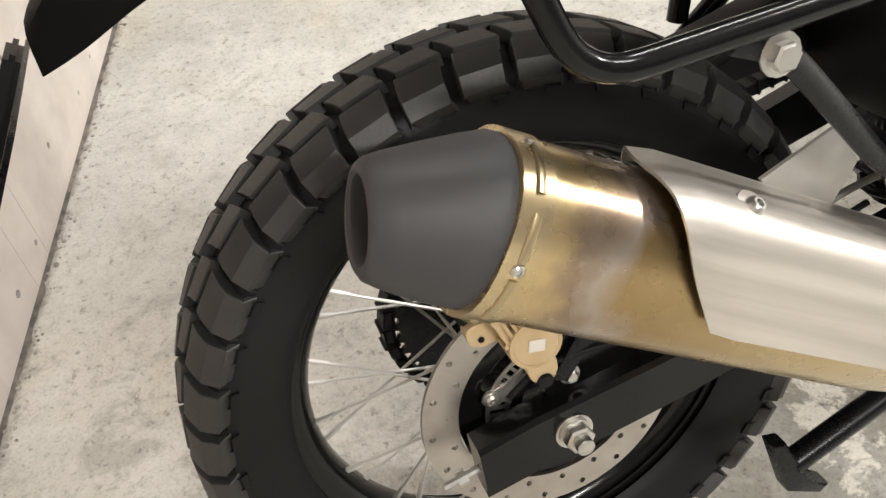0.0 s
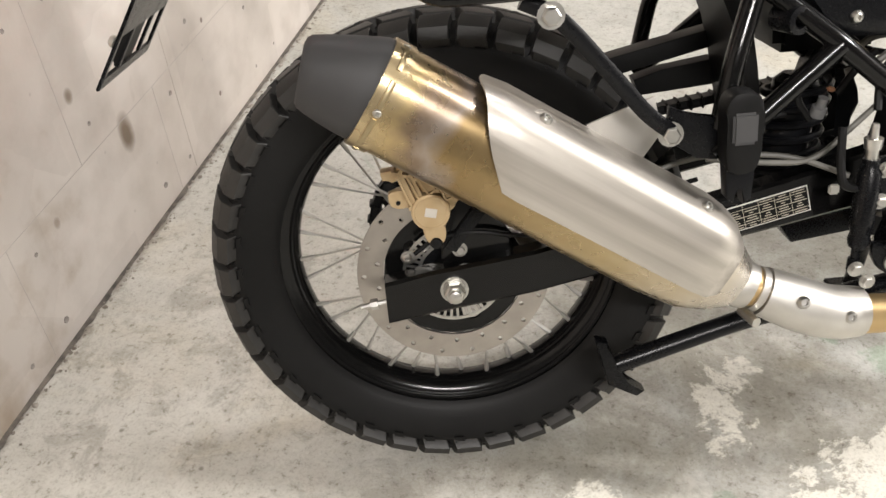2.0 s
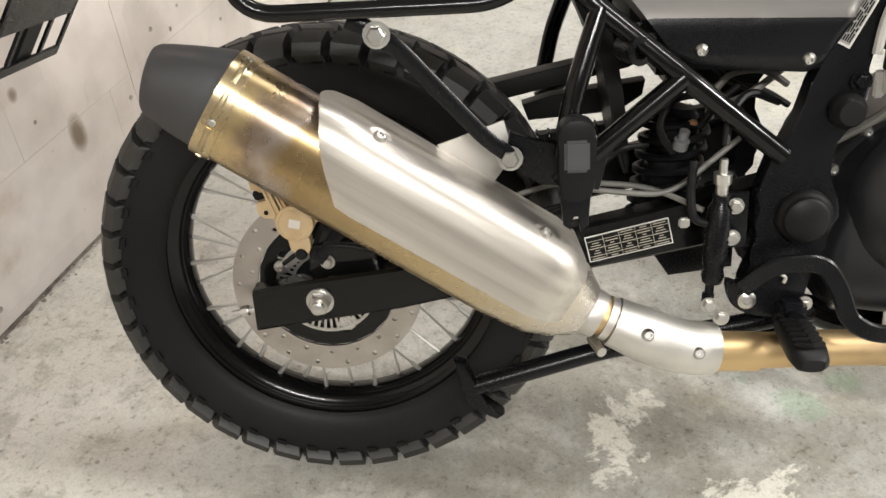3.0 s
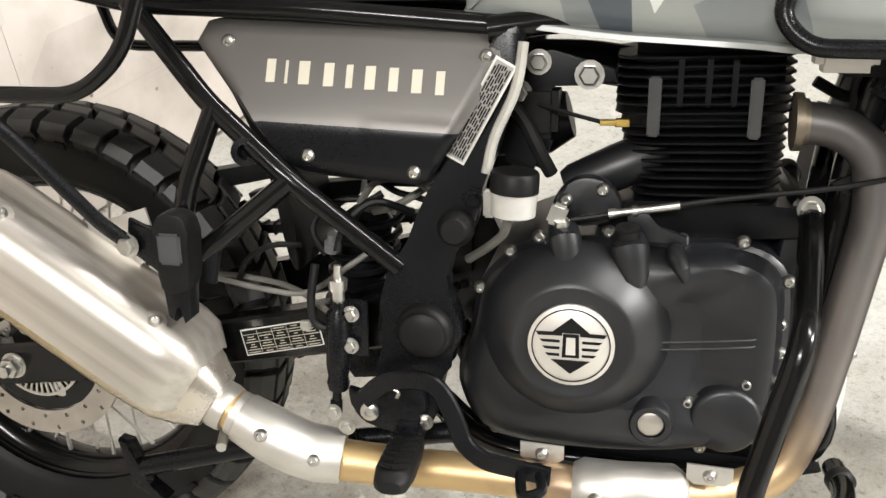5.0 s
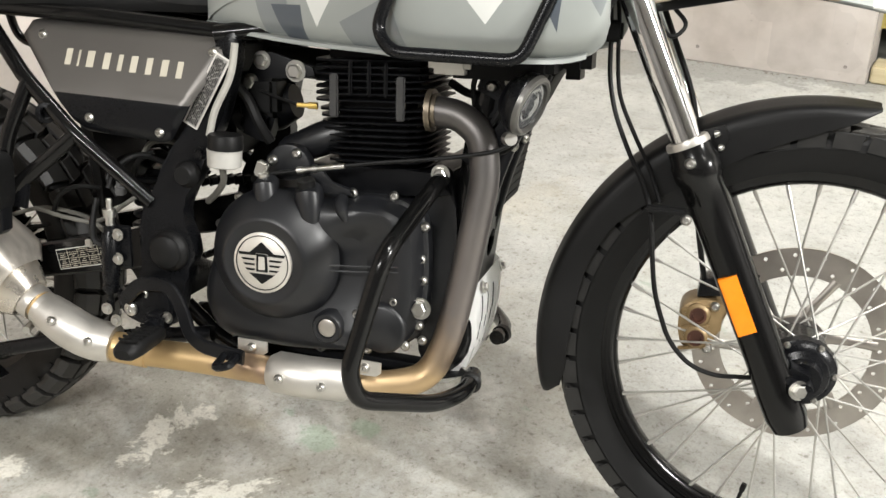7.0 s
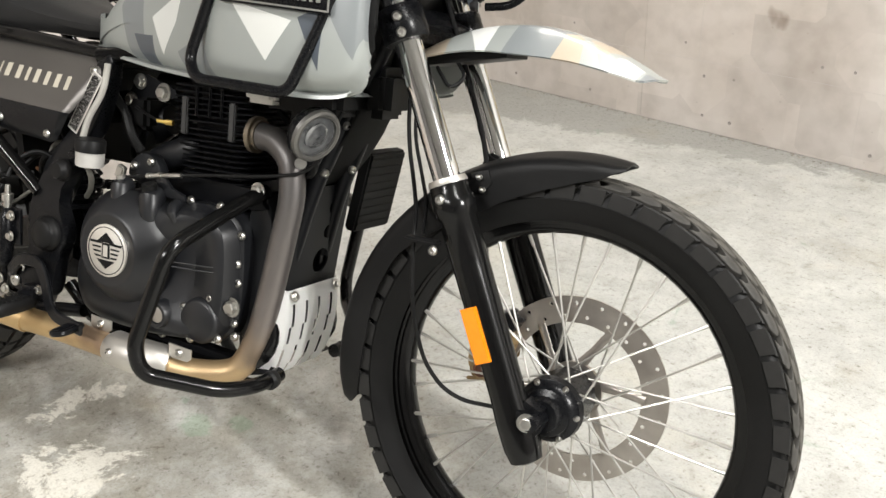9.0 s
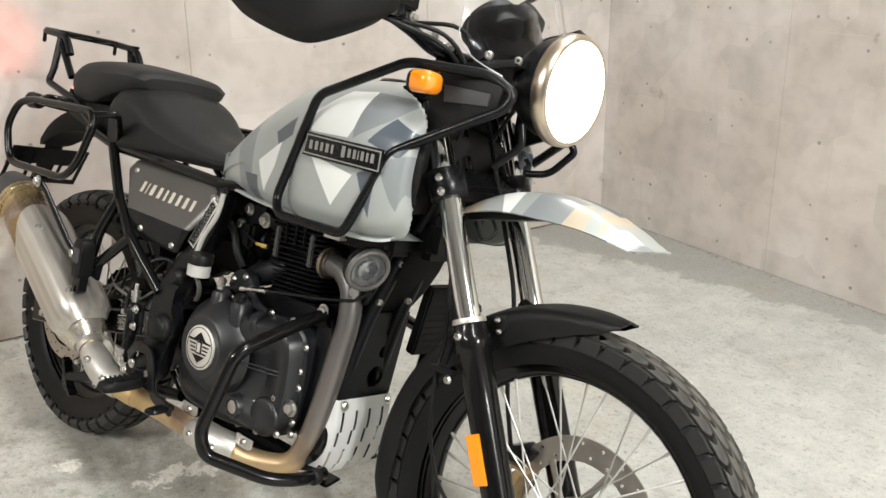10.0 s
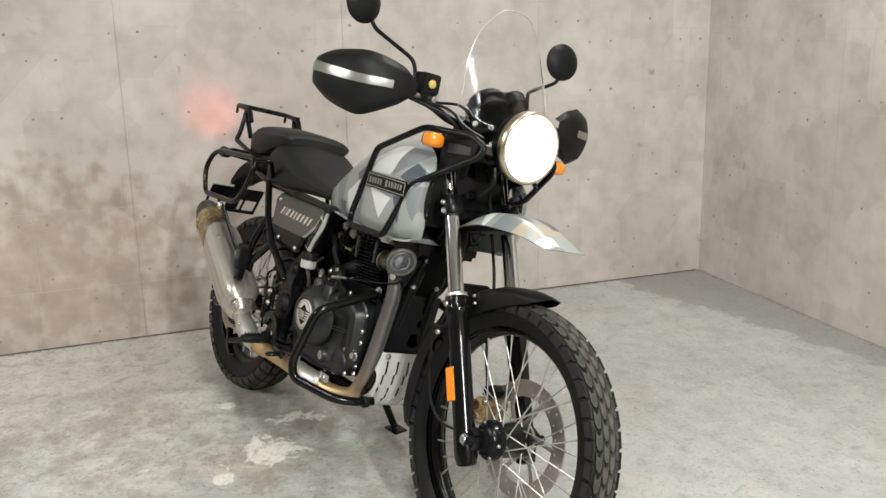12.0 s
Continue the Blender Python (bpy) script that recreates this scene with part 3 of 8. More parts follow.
def smooth_outline(pts, n=4):
    """A closed outline through the points, as a smooth curve."""
    k, out = len(pts), []
    for i in range(k):
        p = [V((*pts[(i + j - 1) % k], 0)) for j in range(4)]
        for u in [j / n for j in range(n)]:
            q = 0.5 * (2 * p[1] + (p[2] - p[0]) * u + (2 * p[0] - 5 * p[1] + 4 * p[2] - p[3]) * u * u + (3 * p[1] - p[0] - 3 * p[2] + p[3]) * u**3)
            out.append((q.x, q.y))
    return out


def block(bm, centre, size, bevel=0.003, m=None, seg=2):
    made = bmesh.ops.create_cube(bm, size=1)["verts"]
    for v in made:
        v.co = V((v.co.x * size[0], v.co.y * size[1], v.co.z * size[2]))
        if m is not None:
            v.co = m @ v.co
        v.co += V(centre)
    if bevel:
        edges = {e for v in made for e in v.link_edges}
        bmesh.ops.bevel(bm, geom=list(edges), offset=bevel, segments=seg, affect="EDGES")
    return bm


def boxed(centre, size, bevel=0.003, m=None):
    return block(bmx(), centre, size, bevel, m)


def turn(rx=0, ry=0, rz=0):
    return pose(0, 0, 0, rx, ry, rz).to_3x3()


def spline(vals, n):
    """n values along a smooth curve through evenly spaced vectors."""
    k, out = len(vals), []
    for i in range(n):
        u = i / (n - 1) * (k - 1)
        j = min(int(u), k - 2)
        u -= j
        p = [np.array(vals[min(max(j + q - 1, 0), k - 1)], float) for q in range(4)]
        out.append(0.5 * (2 * p[1] + (p[2] - p[0]) * u + (2 * p[0] - 5 * p[1] + 4 * p[2] - p[3]) * u * u + (3 * p[1] - p[0] - 3 * p[2] + p[3]) * u**3))
    return out


def sheet(rows, thick=0.0, closed=False):
    """A skin over rows of points, with thickness."""
    bm = bmx()
    vs = [[bm.verts.new(p) for p in row] for row in rows]
    for a, b in zip(vs, vs[1:]):
        skin(bm, a, b, closed)
    if thick:
        bmesh.ops.recalc_face_normals(bm, faces=bm.faces)
        bmesh.ops.solidify(bm, geom=list(bm.faces), thickness=thick)
    return bm


def solid_loft(rows):
    """A closed body over closed rings."""
    bm = bmx()
    vs = [[bm.verts.new(p) for p in row] for row in rows]
    for a, b in zip(vs, vs[1:]):
        skin(bm, a, b)
    bm.faces.new(vs[0])
    bm.faces.new(vs[-1][::-1])
    return bm


def bolt_mesh(name, r, h, material, hexed=True):
    bm = bmx()
    if hexed:
        lathe(bm, [(0, r * 1.45), (h * 0.18, r * 1.45)], (0, 0, 0), (0, 0, 1), 14)
        lathe(bm, [(h * 0.18, r), (h * 0.85, r), (h, r * 0.8)], (0, 0, 0), (0, 0, 1), 6)
    else:
        lathe(bm, [(0, r), (h * 0.55, r * 0.95), (h, r * 0.6), (h, r * 0.42), (h * 0.5, r * 0.36), (h * 0.5, 0)], (0, 0, 0), (0, 0, 1), 14)
    ob = part(name, bm, material)
    me = ob.data
    bpy.data.objects.remove(ob)
    return me


BOLT_ZINC = bolt_mesh("bolt", 0.0065, 0.007, ZINC)
BOLT_BIG = bolt_mesh("bolt", 0.0095, 0.01, ZINC)
BOLT_CAP = bolt_mesh("bolt", 0.0075, 0.006, ZINC, False)
BOLT_BLACK = bolt_mesh("bolt", 0.008, 0.008, SATIN)
RIGHT = (0, -1, 0)


def bolts(parent, places, me=None, way=RIGHT):
    for p in places:
        shared("bolt", me or BOLT_CAP, parent, along(p, V(p) + V(way)))


# ---- room ----
XA, YB, XE, YS, ZC = -0.738, 2.538, 6.2, -4.6, 2.75


def floor_z(x, y):
    """The slab is a little uneven, highest where the rear wheel stands."""
    return 0.019 * math.exp(-((x + 0.1) ** 2 + (y - 0.1) ** 2) / 0.6) + 0.001 * noise.noise((x * 2.2, y * 2.0, 0))


def room():
    rng = random.Random(4)
    bm = bmx()
    nx, ny = 90, 90
    grid = []
    for i in range(nx + 1):
        x = -0.95 + (XE + 1.2) * (i / nx) ** 1.4
        grid.append([bm.verts.new((x, YS - 0.2 + (5.4 - YS) * j / ny, floor_z(x, YS - 0.2 + (5.4 - YS) * j / ny))) for j in range(ny + 1)])
    for a, b in zip(grid, grid[1:]):
        skin(bm, a, b, False)
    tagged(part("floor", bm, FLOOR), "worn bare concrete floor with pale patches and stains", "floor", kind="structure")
    ceil = part("ceiling", boxed((2.6, 0.0, ZC + 0.06), (7.4, 9.9, 0.1), 0), CEILING)
    tagged(ceil, "plain grey ceiling", "ceiling", kind="structure")

    def wall(name, centre, size, material, label):
        return tagged(part(name, boxed(centre, size, 0), material), label, "wall", kind="structure")

    west = wall("wall_west", (XA - 0.075, (YS + YB) / 2, ZC / 2), (0.12, YB - YS + 0.3, ZC), SEAM, "pale concrete-pattern wall in wide panels")
    north = wall("wall_north", ((XA - 0.14 + 1.126) / 2, YB + 0.075, ZC / 2), (1.126 - XA + 0.14, 0.12, ZC), SEAM, "pale concrete-pattern wall in wide panels")
    # unseen walls added to close the room
    wall("wall_east", (XE + 0.06, 0, ZC / 2), (0.12, 9.7, ZC), UNSEEN_WALL, "plain unseen wall, dark to keep reflections low")
    wall("wall_south", (2.6, YS - 0.06, ZC / 2), (7.4, 0.12, ZC), UNSEEN_WALL, "plain unseen wall, dark to keep reflections low")

    # panels 0.93 m wide, in two heights, with fine joints
    def panel(parent, m, wide, z0, z1):
        bm = bmx()
        block(bm, (0, 0, (z0 + z1) / 2), (wide - 0.0012, 0.015, z1 - z0 - 0.0006), 0)
        bmesh.ops.transform(bm, matrix=m, verts=bm.verts)
        return part("panel", bm, WALL, parent)

    for lo, hi in ((0.0015, ZC),):
        for k in range(8):
            y1 = YB - 0.93 * k
            y0 = max(y1 - 0.93, YS)
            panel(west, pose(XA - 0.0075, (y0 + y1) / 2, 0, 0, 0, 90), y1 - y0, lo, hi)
        for x0, x1 in ((XA, 0.192), (0.192, 1.122)):
            panel(north, pose((x0 + x1) / 2, YB + 0.0075, 0), x1 - x0, lo, hi)

    # formwork lines and tie holes
    hole = bmx()
    lathe(hole, [(0, 0.0), (0.0004, 0.004), (0.0008, 0.0062), (0, 0.0066)], (0, 0, 0), (0, 0, 1), 10)
    ob = part("tie_hole", hole, HOLE)
    me = ob.data
    bpy.data.objects.remove(ob)
    # courses 0.33 m high; each upright line has a pair of holes near its top and its foot
    strips, strips_n = bmx(), bmx()
    shifts = (0.11, 0.34, 0.2, 0.448, 0.27, 0.06, 0.39, 0.16, 0.3)
    for r in range(9):
        z0, z1 = max(0.006, 0.33 * r - 0.075), min(ZC, 0.33 * r + 0.255)
        zm = (z0 + z1) / 2
        if r:
            block(strips, (XA + 0.0002, 0.2, z0), (0.0006, 4.6, 0.0012), 0)
            block(strips_n, ((XA + 1.122) / 2, YB - 0.0002, z0), (1.122 - XA, 0.0006, 0.0012), 0)
        for k in range(-5, 6):
            y = shifts[r] + 0.495 * k
            if -2.2 < y < YB - 0.06:
                if rng.random() < 0.75:
                    block(strips, (XA + 0.0002, y, zm), (0.0006, 0.001, z1 - z0), 0)
                for dy, z in ((-0.055, z0 + 0.05), (0.055, z0 + 0.05), (-0.055, z1 - 0.05), (0.055, z1 - 0.05)):
                    if rng.random() < 0.8:
                        q = (XA, y + dy + rng.uniform(-0.004, 0.004), z + rng.uniform(-0.004, 0.004))
                        shared("tie_hole", me, west, along(q, (XA + 1, q[1], q[2])) @ Matrix.Scale(rng.uniform(0.6, 1.05), 4))
        for k in range(4):
            x = XA + 0.07 + shifts[8 - r] * 0.6 + 0.495 * k
            if x < 1.05:
                if rng.random() < 0.6:
                    block(strips_n, (x, YB - 0.0002, zm), (0.001, 0.0006, z1 - z0), 0)
                for dx, z in ((-0.055, z0 + 0.05), (0.055, z0 + 0.05), (-0.055, z1 - 0.05), (0.055, z1 - 0.05)):
                    if rng.random() < 0.75:
                        q = (x + dx + rng.uniform(-0.004, 0.004), YB, z + rng.uniform(-0.004, 0.004))
                        shared("tie_hole", me, north, along(q, (q[0], YB - 1, q[2])) @ Matrix.Scale(rng.uniform(0.6, 1.05), 4))
    part("formwork_lines", strips, surf("formwork_line_grey", (0.4, 0.37, 0.345), (0.5, 0.465, 0.44), 5, 0.7, 0.1), west)
    part("formwork_lines", strips_n, bpy.data.materials["formwork_line_grey"], north)

    # doorway beyond the end of the north wall
    frame_m = PAINTED
    sill = tagged(part("door_sill", boxed((1.95, YB + 0.07, 0.03), (1.64, 0.09, 0.06), 0.006), PINE), "pale wooden door sill at floor level", "door sill", kind="structure")
    wall("wall_beyond", (2.6, 5.2, ZC / 2), (7.4, 0.12, ZC), PAINTED, "pale wall of the room beyond")
    wall("wall_beyond_west", (-0.3, 3.9, ZC / 2), (0.1, 2.5, ZC), PAINTED, "pale wall of the room beyond")
    part("threshold", boxed((3.0, 3.9, 0.02), (4.6, 2.55, 0.035), 0.003), DARKROOM, sill, "dark painted floor beyond the sill")
    door = tagged(new("door_1"), "pale sliding door leaf standing in the doorway", "door", kind="structure")
    part("leaf", boxed((2.6, YB + 0.045, 1.05), (1.9, 0.035, 1.98), 0.004), frame_m, door)
    part("stile", boxed((1.64, YB + 0.045, 1.05), (0.06, 0.045, 1.99), 0.004), frame_m, door)
    wall("wall_north_east", (4.9, YB + 0.07, ZC / 2), (2.7, 0.12, ZC), PAINTED, "plain pale painted wall")
    wall("wall_over_door", (2.34, YB + 0.07, 2.42), (2.42, 0.12, 0.66), PAINTED, "plain pale painted wall over the doorway")
    rows = []
    for j in range(2):
        z = 0.16 if j == 0 else 2.1
        rows.append([V((1.12 + 0.2 * i / 24, YB + 0.1 + 0.014 * math.sin(i * 0.9), z)) for i in range(25)])
    tagged(part("plastic_curtain", sheet(rows, 0.003), YELLOW), "yellow plastic strip curtain hanging in the doorway", "curtain")
    tagged(part("carton", boxed((1.55, 3.9, 0.23), (0.4, 0.3, 0.38), 0.004), CARTON), "brown carton on the floor of the room beyond", "box")

    # grit and crumbs swept against the foot of the walls
    rng = random.Random(11)
    bm = bmx()
    for k in range(900):
        if rng.random() < 0.7:
            x, y = XA + abs(rng.gauss(0, 0.012)) + 0.002, rng.uniform(-1.6, YB)
        else:
            x, y = rng.uniform(XA, 1.12), YB - abs(rng.gauss(0, 0.012)) - 0.002
        r = rng.uniform(0.0012, 0.005)
        vs = bmesh.ops.create_icosphere(bm, subdivisions=1, radius=r)["verts"]
        for v in vs:
            v.co = V((v.co.x * rng.uniform(0.7, 1.5) + x, v.co.y * rng.uniform(0.7, 1.5) + y, v.co.z * 0.5 + floor_z(x, y) + r * 0.2))
    tagged(part("floor_debris", bm, surf("grit", (0.12, 0.1, 0.08), (0.4, 0.37, 0.33), 60, 0.8, 0.1)), "dark grit and crumbs along the foot of the walls", "debris", kind="stuff")
    rows = []
    for k in range(260):
        y = -1.7 + (YB + 1.68) * k / 259
        rows.append([V((XA + 0.0, y, floor_z(XA, y) + 0.0035)), V((XA + 0.006 + 0.009 * abs(noise.noise((y * 21, 3, 0))) + 0.004 * abs(noise.noise((y * 90, 1, 0))), y, floor_z(XA, y) + 0.0012))])
    bm = sheet(rows, 0.001)
    tagged(part("dirt_line", bm, surf("dark_dirt", (0.05, 0.045, 0.04), (0.16, 0.14, 0.12), 50, 0.9, 0.08)), "dark line of dirt where the floor meets the wall", "dirt", kind="stuff")


room()


# ---- motorcycle ----
bike = tagged(new("motorcycle"), "grey camouflage adventure motorcycle leaning on its side stand, headlamp lit", "motorcycle")
bike.matrix_world = pose(-0.010, 0.0383, 0.0099, 0, 0, 16.5) @ pose(0, 0, 0, -16, 0, 0)


def mirrored(pts):
    return [(x, -y, z) for x, y, z in pts]


def tyre_profile(R, rim, w, low):
    half = [(0.7 * w, rim - 0.004), (0.84 * w, rim + 0.008), (w, rim + 0.45 * (R - rim)), (0.985 * w, R - 0.036), (0.86 * w, R - low - 0.011), (0.5 * w, R - low - 0.002), (0, R - low)]
    dense = [tuple(v) for v in spline(half, 19)]
    return dense + [(-y, r) for y, r in dense[-2::-1]]


def tread_mesh(name, prof, heights, half, shifts, taper=0.93, rubber=None):
    """One rubber block that follows the tyre's profile across; shifts bend it round the wheel like a chevron."""
    bm = bmx()
    lo, hi = [], []
    k = len(prof)
    for i, (y, r) in enumerate(prof):
        a, b = prof[max(i - 1, 0)], prof[min(i + 1, k - 1)]
        ny, nr = -(b[1] - a[1]), (b[0] - a[0])
        s = math.hypot(ny, nr) or 1
        ny, nr = ny / s, nr / s
        if nr < 0:
            ny, nr = -ny, -nr
        out = 1 if prof[-1][0] > prof[0][0] else -1
        inset = 0.0 if 0 < i < k - 1 else 0.001 * out * (1 if i == 0 else -1)
        for rows, h, t in ((lo, -0.003, 1.0), (hi, heights[i], taper)):
            yy, rr = y + ny * h + (inset if h > 0 else 0), r + nr * h
            rows.append([bm.verts.new((rr * math.sin(q), yy, rr * math.cos(q))) for q in (shifts[i] - half * t, shifts[i] + half * t)])
    for rows in (lo, hi):
        for a, b in zip(rows, rows[1:]):
            bm.faces.new((a[0], a[1], b[1], b[0]))
    for s in (0, 1):
        for i in range(k - 1):
            bm.faces.new((lo[i][s], lo[i + 1][s], hi[i + 1][s], hi[i][s]))
    for i in (0, k - 1):
        bm.faces.new((lo[i][0], lo[i][1], hi[i][1], hi[i][0]))
    bmesh.ops.recalc_face_normals(bm, faces=bm.faces)
    top = {v for row in hi for v in row}
    rimmed = [e for e in bm.edges if e.verts[0] in top and e.verts[1] in top and len(e.link_faces) == 2 and any(v not in top for f in e.link_faces for v in f.verts)]
    bmesh.ops.bevel(bm, geom=rimmed, offset=0.0007, segments=1, affect="EDGES")
    ob = part(name, bm, rubber or TREAD, angle=30)
    me = ob.data
    bpy.data.objects.remove(ob)
    return me


def pierced_ring(r0, r1, y0, y1, cols, rows, holes, hole_r):
    """A flat ring round the y axis, with round holes through it in the cells named by holes(i, j)."""
    bm = bmx()
    cache = {}

    def at(a, r, y):
        key = (round(a % (2 * math.pi), 5), round(r, 5), y)
        if key not in cache:
            cache[key] = bm.verts.new((r * math.sin(a), y, r * math.cos(a)))
        return cache[key]

    for i in range(cols):
        for j in range(rows):
            a0, a1 = 2 * math.pi * i / cols, 2 * math.pi * (i + 1) / cols
            ra, rb = r0 + (r1 - r0) * j / rows, r0 + (r1 - r0) * (j + 1) / rows
            am, rm = (a0 + a1) / 2, (ra + rb) / 2
            if i == cols - 1:
                a1 = 2 * math.pi
            edge = [(a0, ra), (am, ra), (a1, ra), (a1, rm), (a1, rb), (am, rb), (a0, rb), (a0, rm)]
            if holes(i, j):
                rings = []
                for y in (y0, y1):
                    out = [at(a, r, y) for a, r in edge]
                    ins = []
                    for a, r in edge:
                        d = V(((a - am) * rm, r - rm))
                        d = d.normalized() * hole_r
                        ins.append(bm.verts.new(((rm + d.y) * math.sin(am + d.x / rm), y, (rm + d.y) * math.cos(am + d.x / rm))))
                    skin(bm, out, ins)
                    rings.append(ins)
                skin(bm, rings[0], rings[1])
            else:
                for y in (y0, y1):
                    bm.faces.new([at(a, r, y) for a, r in edge])
    for r in (r0, r1):
        for i in range(cols * 2):
            a0, a1 = math.pi * i / cols, math.pi * (i + 1) / cols
            bm.faces.new((at(a0, r, y0), at(a1, r, y0), at(a1, r, y1), at(a0, r, y1)))
    return bm


def moved(bm, m):
    bmesh.ops.transform(bm, matrix=m, verts=bm.verts)
    return bm


def wheel(name, centre, R, rim, w, rim_half, rows, spokes, hub_half, flange, low, label):
    """Spoked wheel: rim with tyre, tread blocks, hub and spokes."""
    C = Matrix.Translation(centre)
    prof = [(-rim_half, rim - 0.004), (-rim_half, rim + 0.003), (-rim_half + 0.005, rim + 0.002), (-rim_half + 0.007, rim - 0.006), (-rim_half * 0.74, rim - 0.01), (-rim_half * 0.62, rim - 0.0155), (-rim_half * 0.35, rim - 0.021), (0, rim - 0.0225)]
    prof = prof + [(-y, r) for y, r in prof[-2::-1]]
    inner = [(y * 0.94, r - 0.004) for y, r in prof]
    bm = bmx()
    lathe(bm, prof + inner[::-1], centre, (0, 1, 0), 72, closed=True)
    wh = part(name, bm, GLOSS, bike, label)
    bm = bmx()
    tp = tyre_profile(R, rim, w, low)
    lathe(bm, tp, centre, (0, 1, 0), 96)
    for f in [f for f in bm.faces if len(f.verts) > 4]:
        bm.faces.remove(f)
    part("tyre", bm, RUBBER, wh, "black rubber tyre with deep tread")
    for kind, count, off in rows:
        for k in range(count):
            shared("tread_block", kind, wh, C @ Matrix.Rotation(2 * math.pi * (k + off) / count, 4, "Y"))
    bm = bmx()
    hp = [(-hub_half - 0.012, 0.014), (-hub_half - 0.012, 0.03), (-hub_half, flange), (-hub_half + 0.007, flange), (-hub_half + 0.012, 0.032), (hub_half - 0.012, 0.032), (hub_half - 0.007, flange), (hub_half, flange), (hub_half + 0.012, 0.03), (hub_half + 0.012, 0.014)]
    lathe(bm, hp, centre, (0, 1, 0), 32)
    part("hub", bm, SATIN, wh, "black painted hub")
    # spokes laced in crossing pairs
    a_hub, a_rim = V((0, 0, flange - 0.006)), None
    cross, rr = radians(52), rim - 0.0245
    ends = []
    for k in range(spokes):
        side = -1 if k % 2 else 1
        sense = 1 if (k // 2) % 2 else -1
        ang = 2 * math.pi * k / spokes
        hub_a = ang + sense * cross
        p = V((math.sin(hub_a) * (flange - 0.006), side * (hub_half - 0.003 + 0.002 * sense), math.cos(hub_a) * (flange - 0.006)))
        q = V((math.sin(ang) * rr, side * 0.007, math.cos(ang) * rr))
        ends.append((p, q))
    length = (ends[0][1] - ends[0][0]).length
    bm = bmx()
    lathe(bm, [(0, 0.0017), (length - 0.02, 0.0017), (length - 0.02, 0.0029), (length - 0.004, 0.0032), (length, 0.003)], (0, 0, 0), (0, 0, 1), 7)
    sp = part("spoke", bm, SPOKE)
    me = sp.data
    bpy.data.objects.remove(sp)
    for p, q in ends:
        shared("spoke", me, wh, C @ along(p, q))
    return wh


RC, RR = V((0.002, 0.031, 0.329)), 0.3205
FC, FR = V((1.466, 0.013, 0.327)), 0.347
rp = tyre_profile(RR, 0.2305, 0.06, 0.0125)
top = [p for p in rp if p[0] >= -1e-6]


def cut(prof, lo, hi, n=4):
    """n points of a tyre's right half between two shares of its width."""
    half = [p for p in prof if p[0] >= -1e-6]
    ys = [p[0] for p in half]
    w = max(ys)
    k = ys.index(w)
    crown = half[k:][::-1]
    crown.sort()
    out = []
    for i in range(n):
        y = w * (lo + (hi - lo) * i / (n - 1))
        out.append((y, float(np.interp(y, [c[0] for c in crown], [c[1] for c in crown]))))
    return out


def shoulder(prof, R, w, drop, lo=0.52):
    a = cut(prof, lo, 0.985, 4)
    return a + [(w * 1.0, R - drop * 0.75), (w * 1.002, R - drop)]


def opposite(prof):
    return [(-y, r) for y, r in prof]


nr = 40
pr = math.pi / nr
sh = shoulder(rp, RR, 0.06, 0.04)
md = cut(rp, 0.05, 0.47, 4)
SH_H, MD_H = (0.0115, 0.0115, 0.0115, 0.0105, 0.007, 0.0012), (0.0115,) * 4
bend = [pr * v for v in (0.22, 0.12, 0.0, -0.04, 0.0, 0.2)]
slant = [pr * v for v in (-0.2, -0.05, 0.06, 0.16)]
foot = [(0.0603, RR - 0.034), (0.0604, RR - 0.04), (0.0603, RR - 0.046)]
FT_H = (0.0016, 0.0018, 0.0012)
rear_rows = [
    (tread_mesh("tread_block", opposite(foot), FT_H, pr * 0.3, [pr * v for v in (0.45, 0.5, 0.62)], 0.9, RUBBER), nr, 0.0),
    (tread_mesh("tread_block", foot, FT_H, pr * 0.3, [-pr * v for v in (0.45, 0.5, 0.62)], 0.9, RUBBER), nr, 0.5),
    (tread_mesh("tread_block", opposite(sh), SH_H, pr * 0.83, bend), nr, 0.0),
    (tread_mesh("tread_block", sh, SH_H, pr * 0.83, [-v for v in bend]), nr, 0.5),
    (tread_mesh("tread_block", opposite(md), MD_H, pr * 0.83, slant), nr, 0.12),
    (tread_mesh("tread_block", md, MD_H, pr * 0.83, [-v for v in slant]), nr, 0.62),
]
rear = wheel("rear_wheel", RC, RR, 0.2305, 0.06, 0.036, rear_rows, 36, 0.034, 0.05, 0.0125, "spoked rear wheel with black rim and block-tread tyre")
fp = tyre_profile(FR, 0.2825, 0.047, 0.009)
nf = 46
pf = math.pi / nf
fsh = cut(fp, 0.74, 0.95, 4) + [(0.047 * 0.97, FR - 0.0118), (0.047 * 0.985, FR - 0.0142)]
fouter = cut(fp, 0.4, 0.71, 5)
finner = cut(fp, 0.03, 0.36, 5)
FS_H, FO_H, FI_H = (0.0062, 0.0054, 0.004, 0.0024, 0.0012, 0.0003), (0.0074, 0.0076, 0.0076, 0.0074, 0.0068), (0.0078,) * 5
fbend = [pf * v for v in (0.25, 0.1, -0.1, -0.2, -0.1, 0.1)]
ftongue = [pf * v for v in (-0.5, 0.05, 0.25, 0.1, -0.3)]
finside = [pf * v for v in (-0.35, 0.1, 0.25, 0.05, -0.5)]
TREAD_MID = surf("worn_tread_rubber", (0.03, 0.0288, 0.026), (0.06, 0.0565, 0.05), 40, 0.62, 0.1, 0, 0.3, 260, 0.0008, spec=0.3)
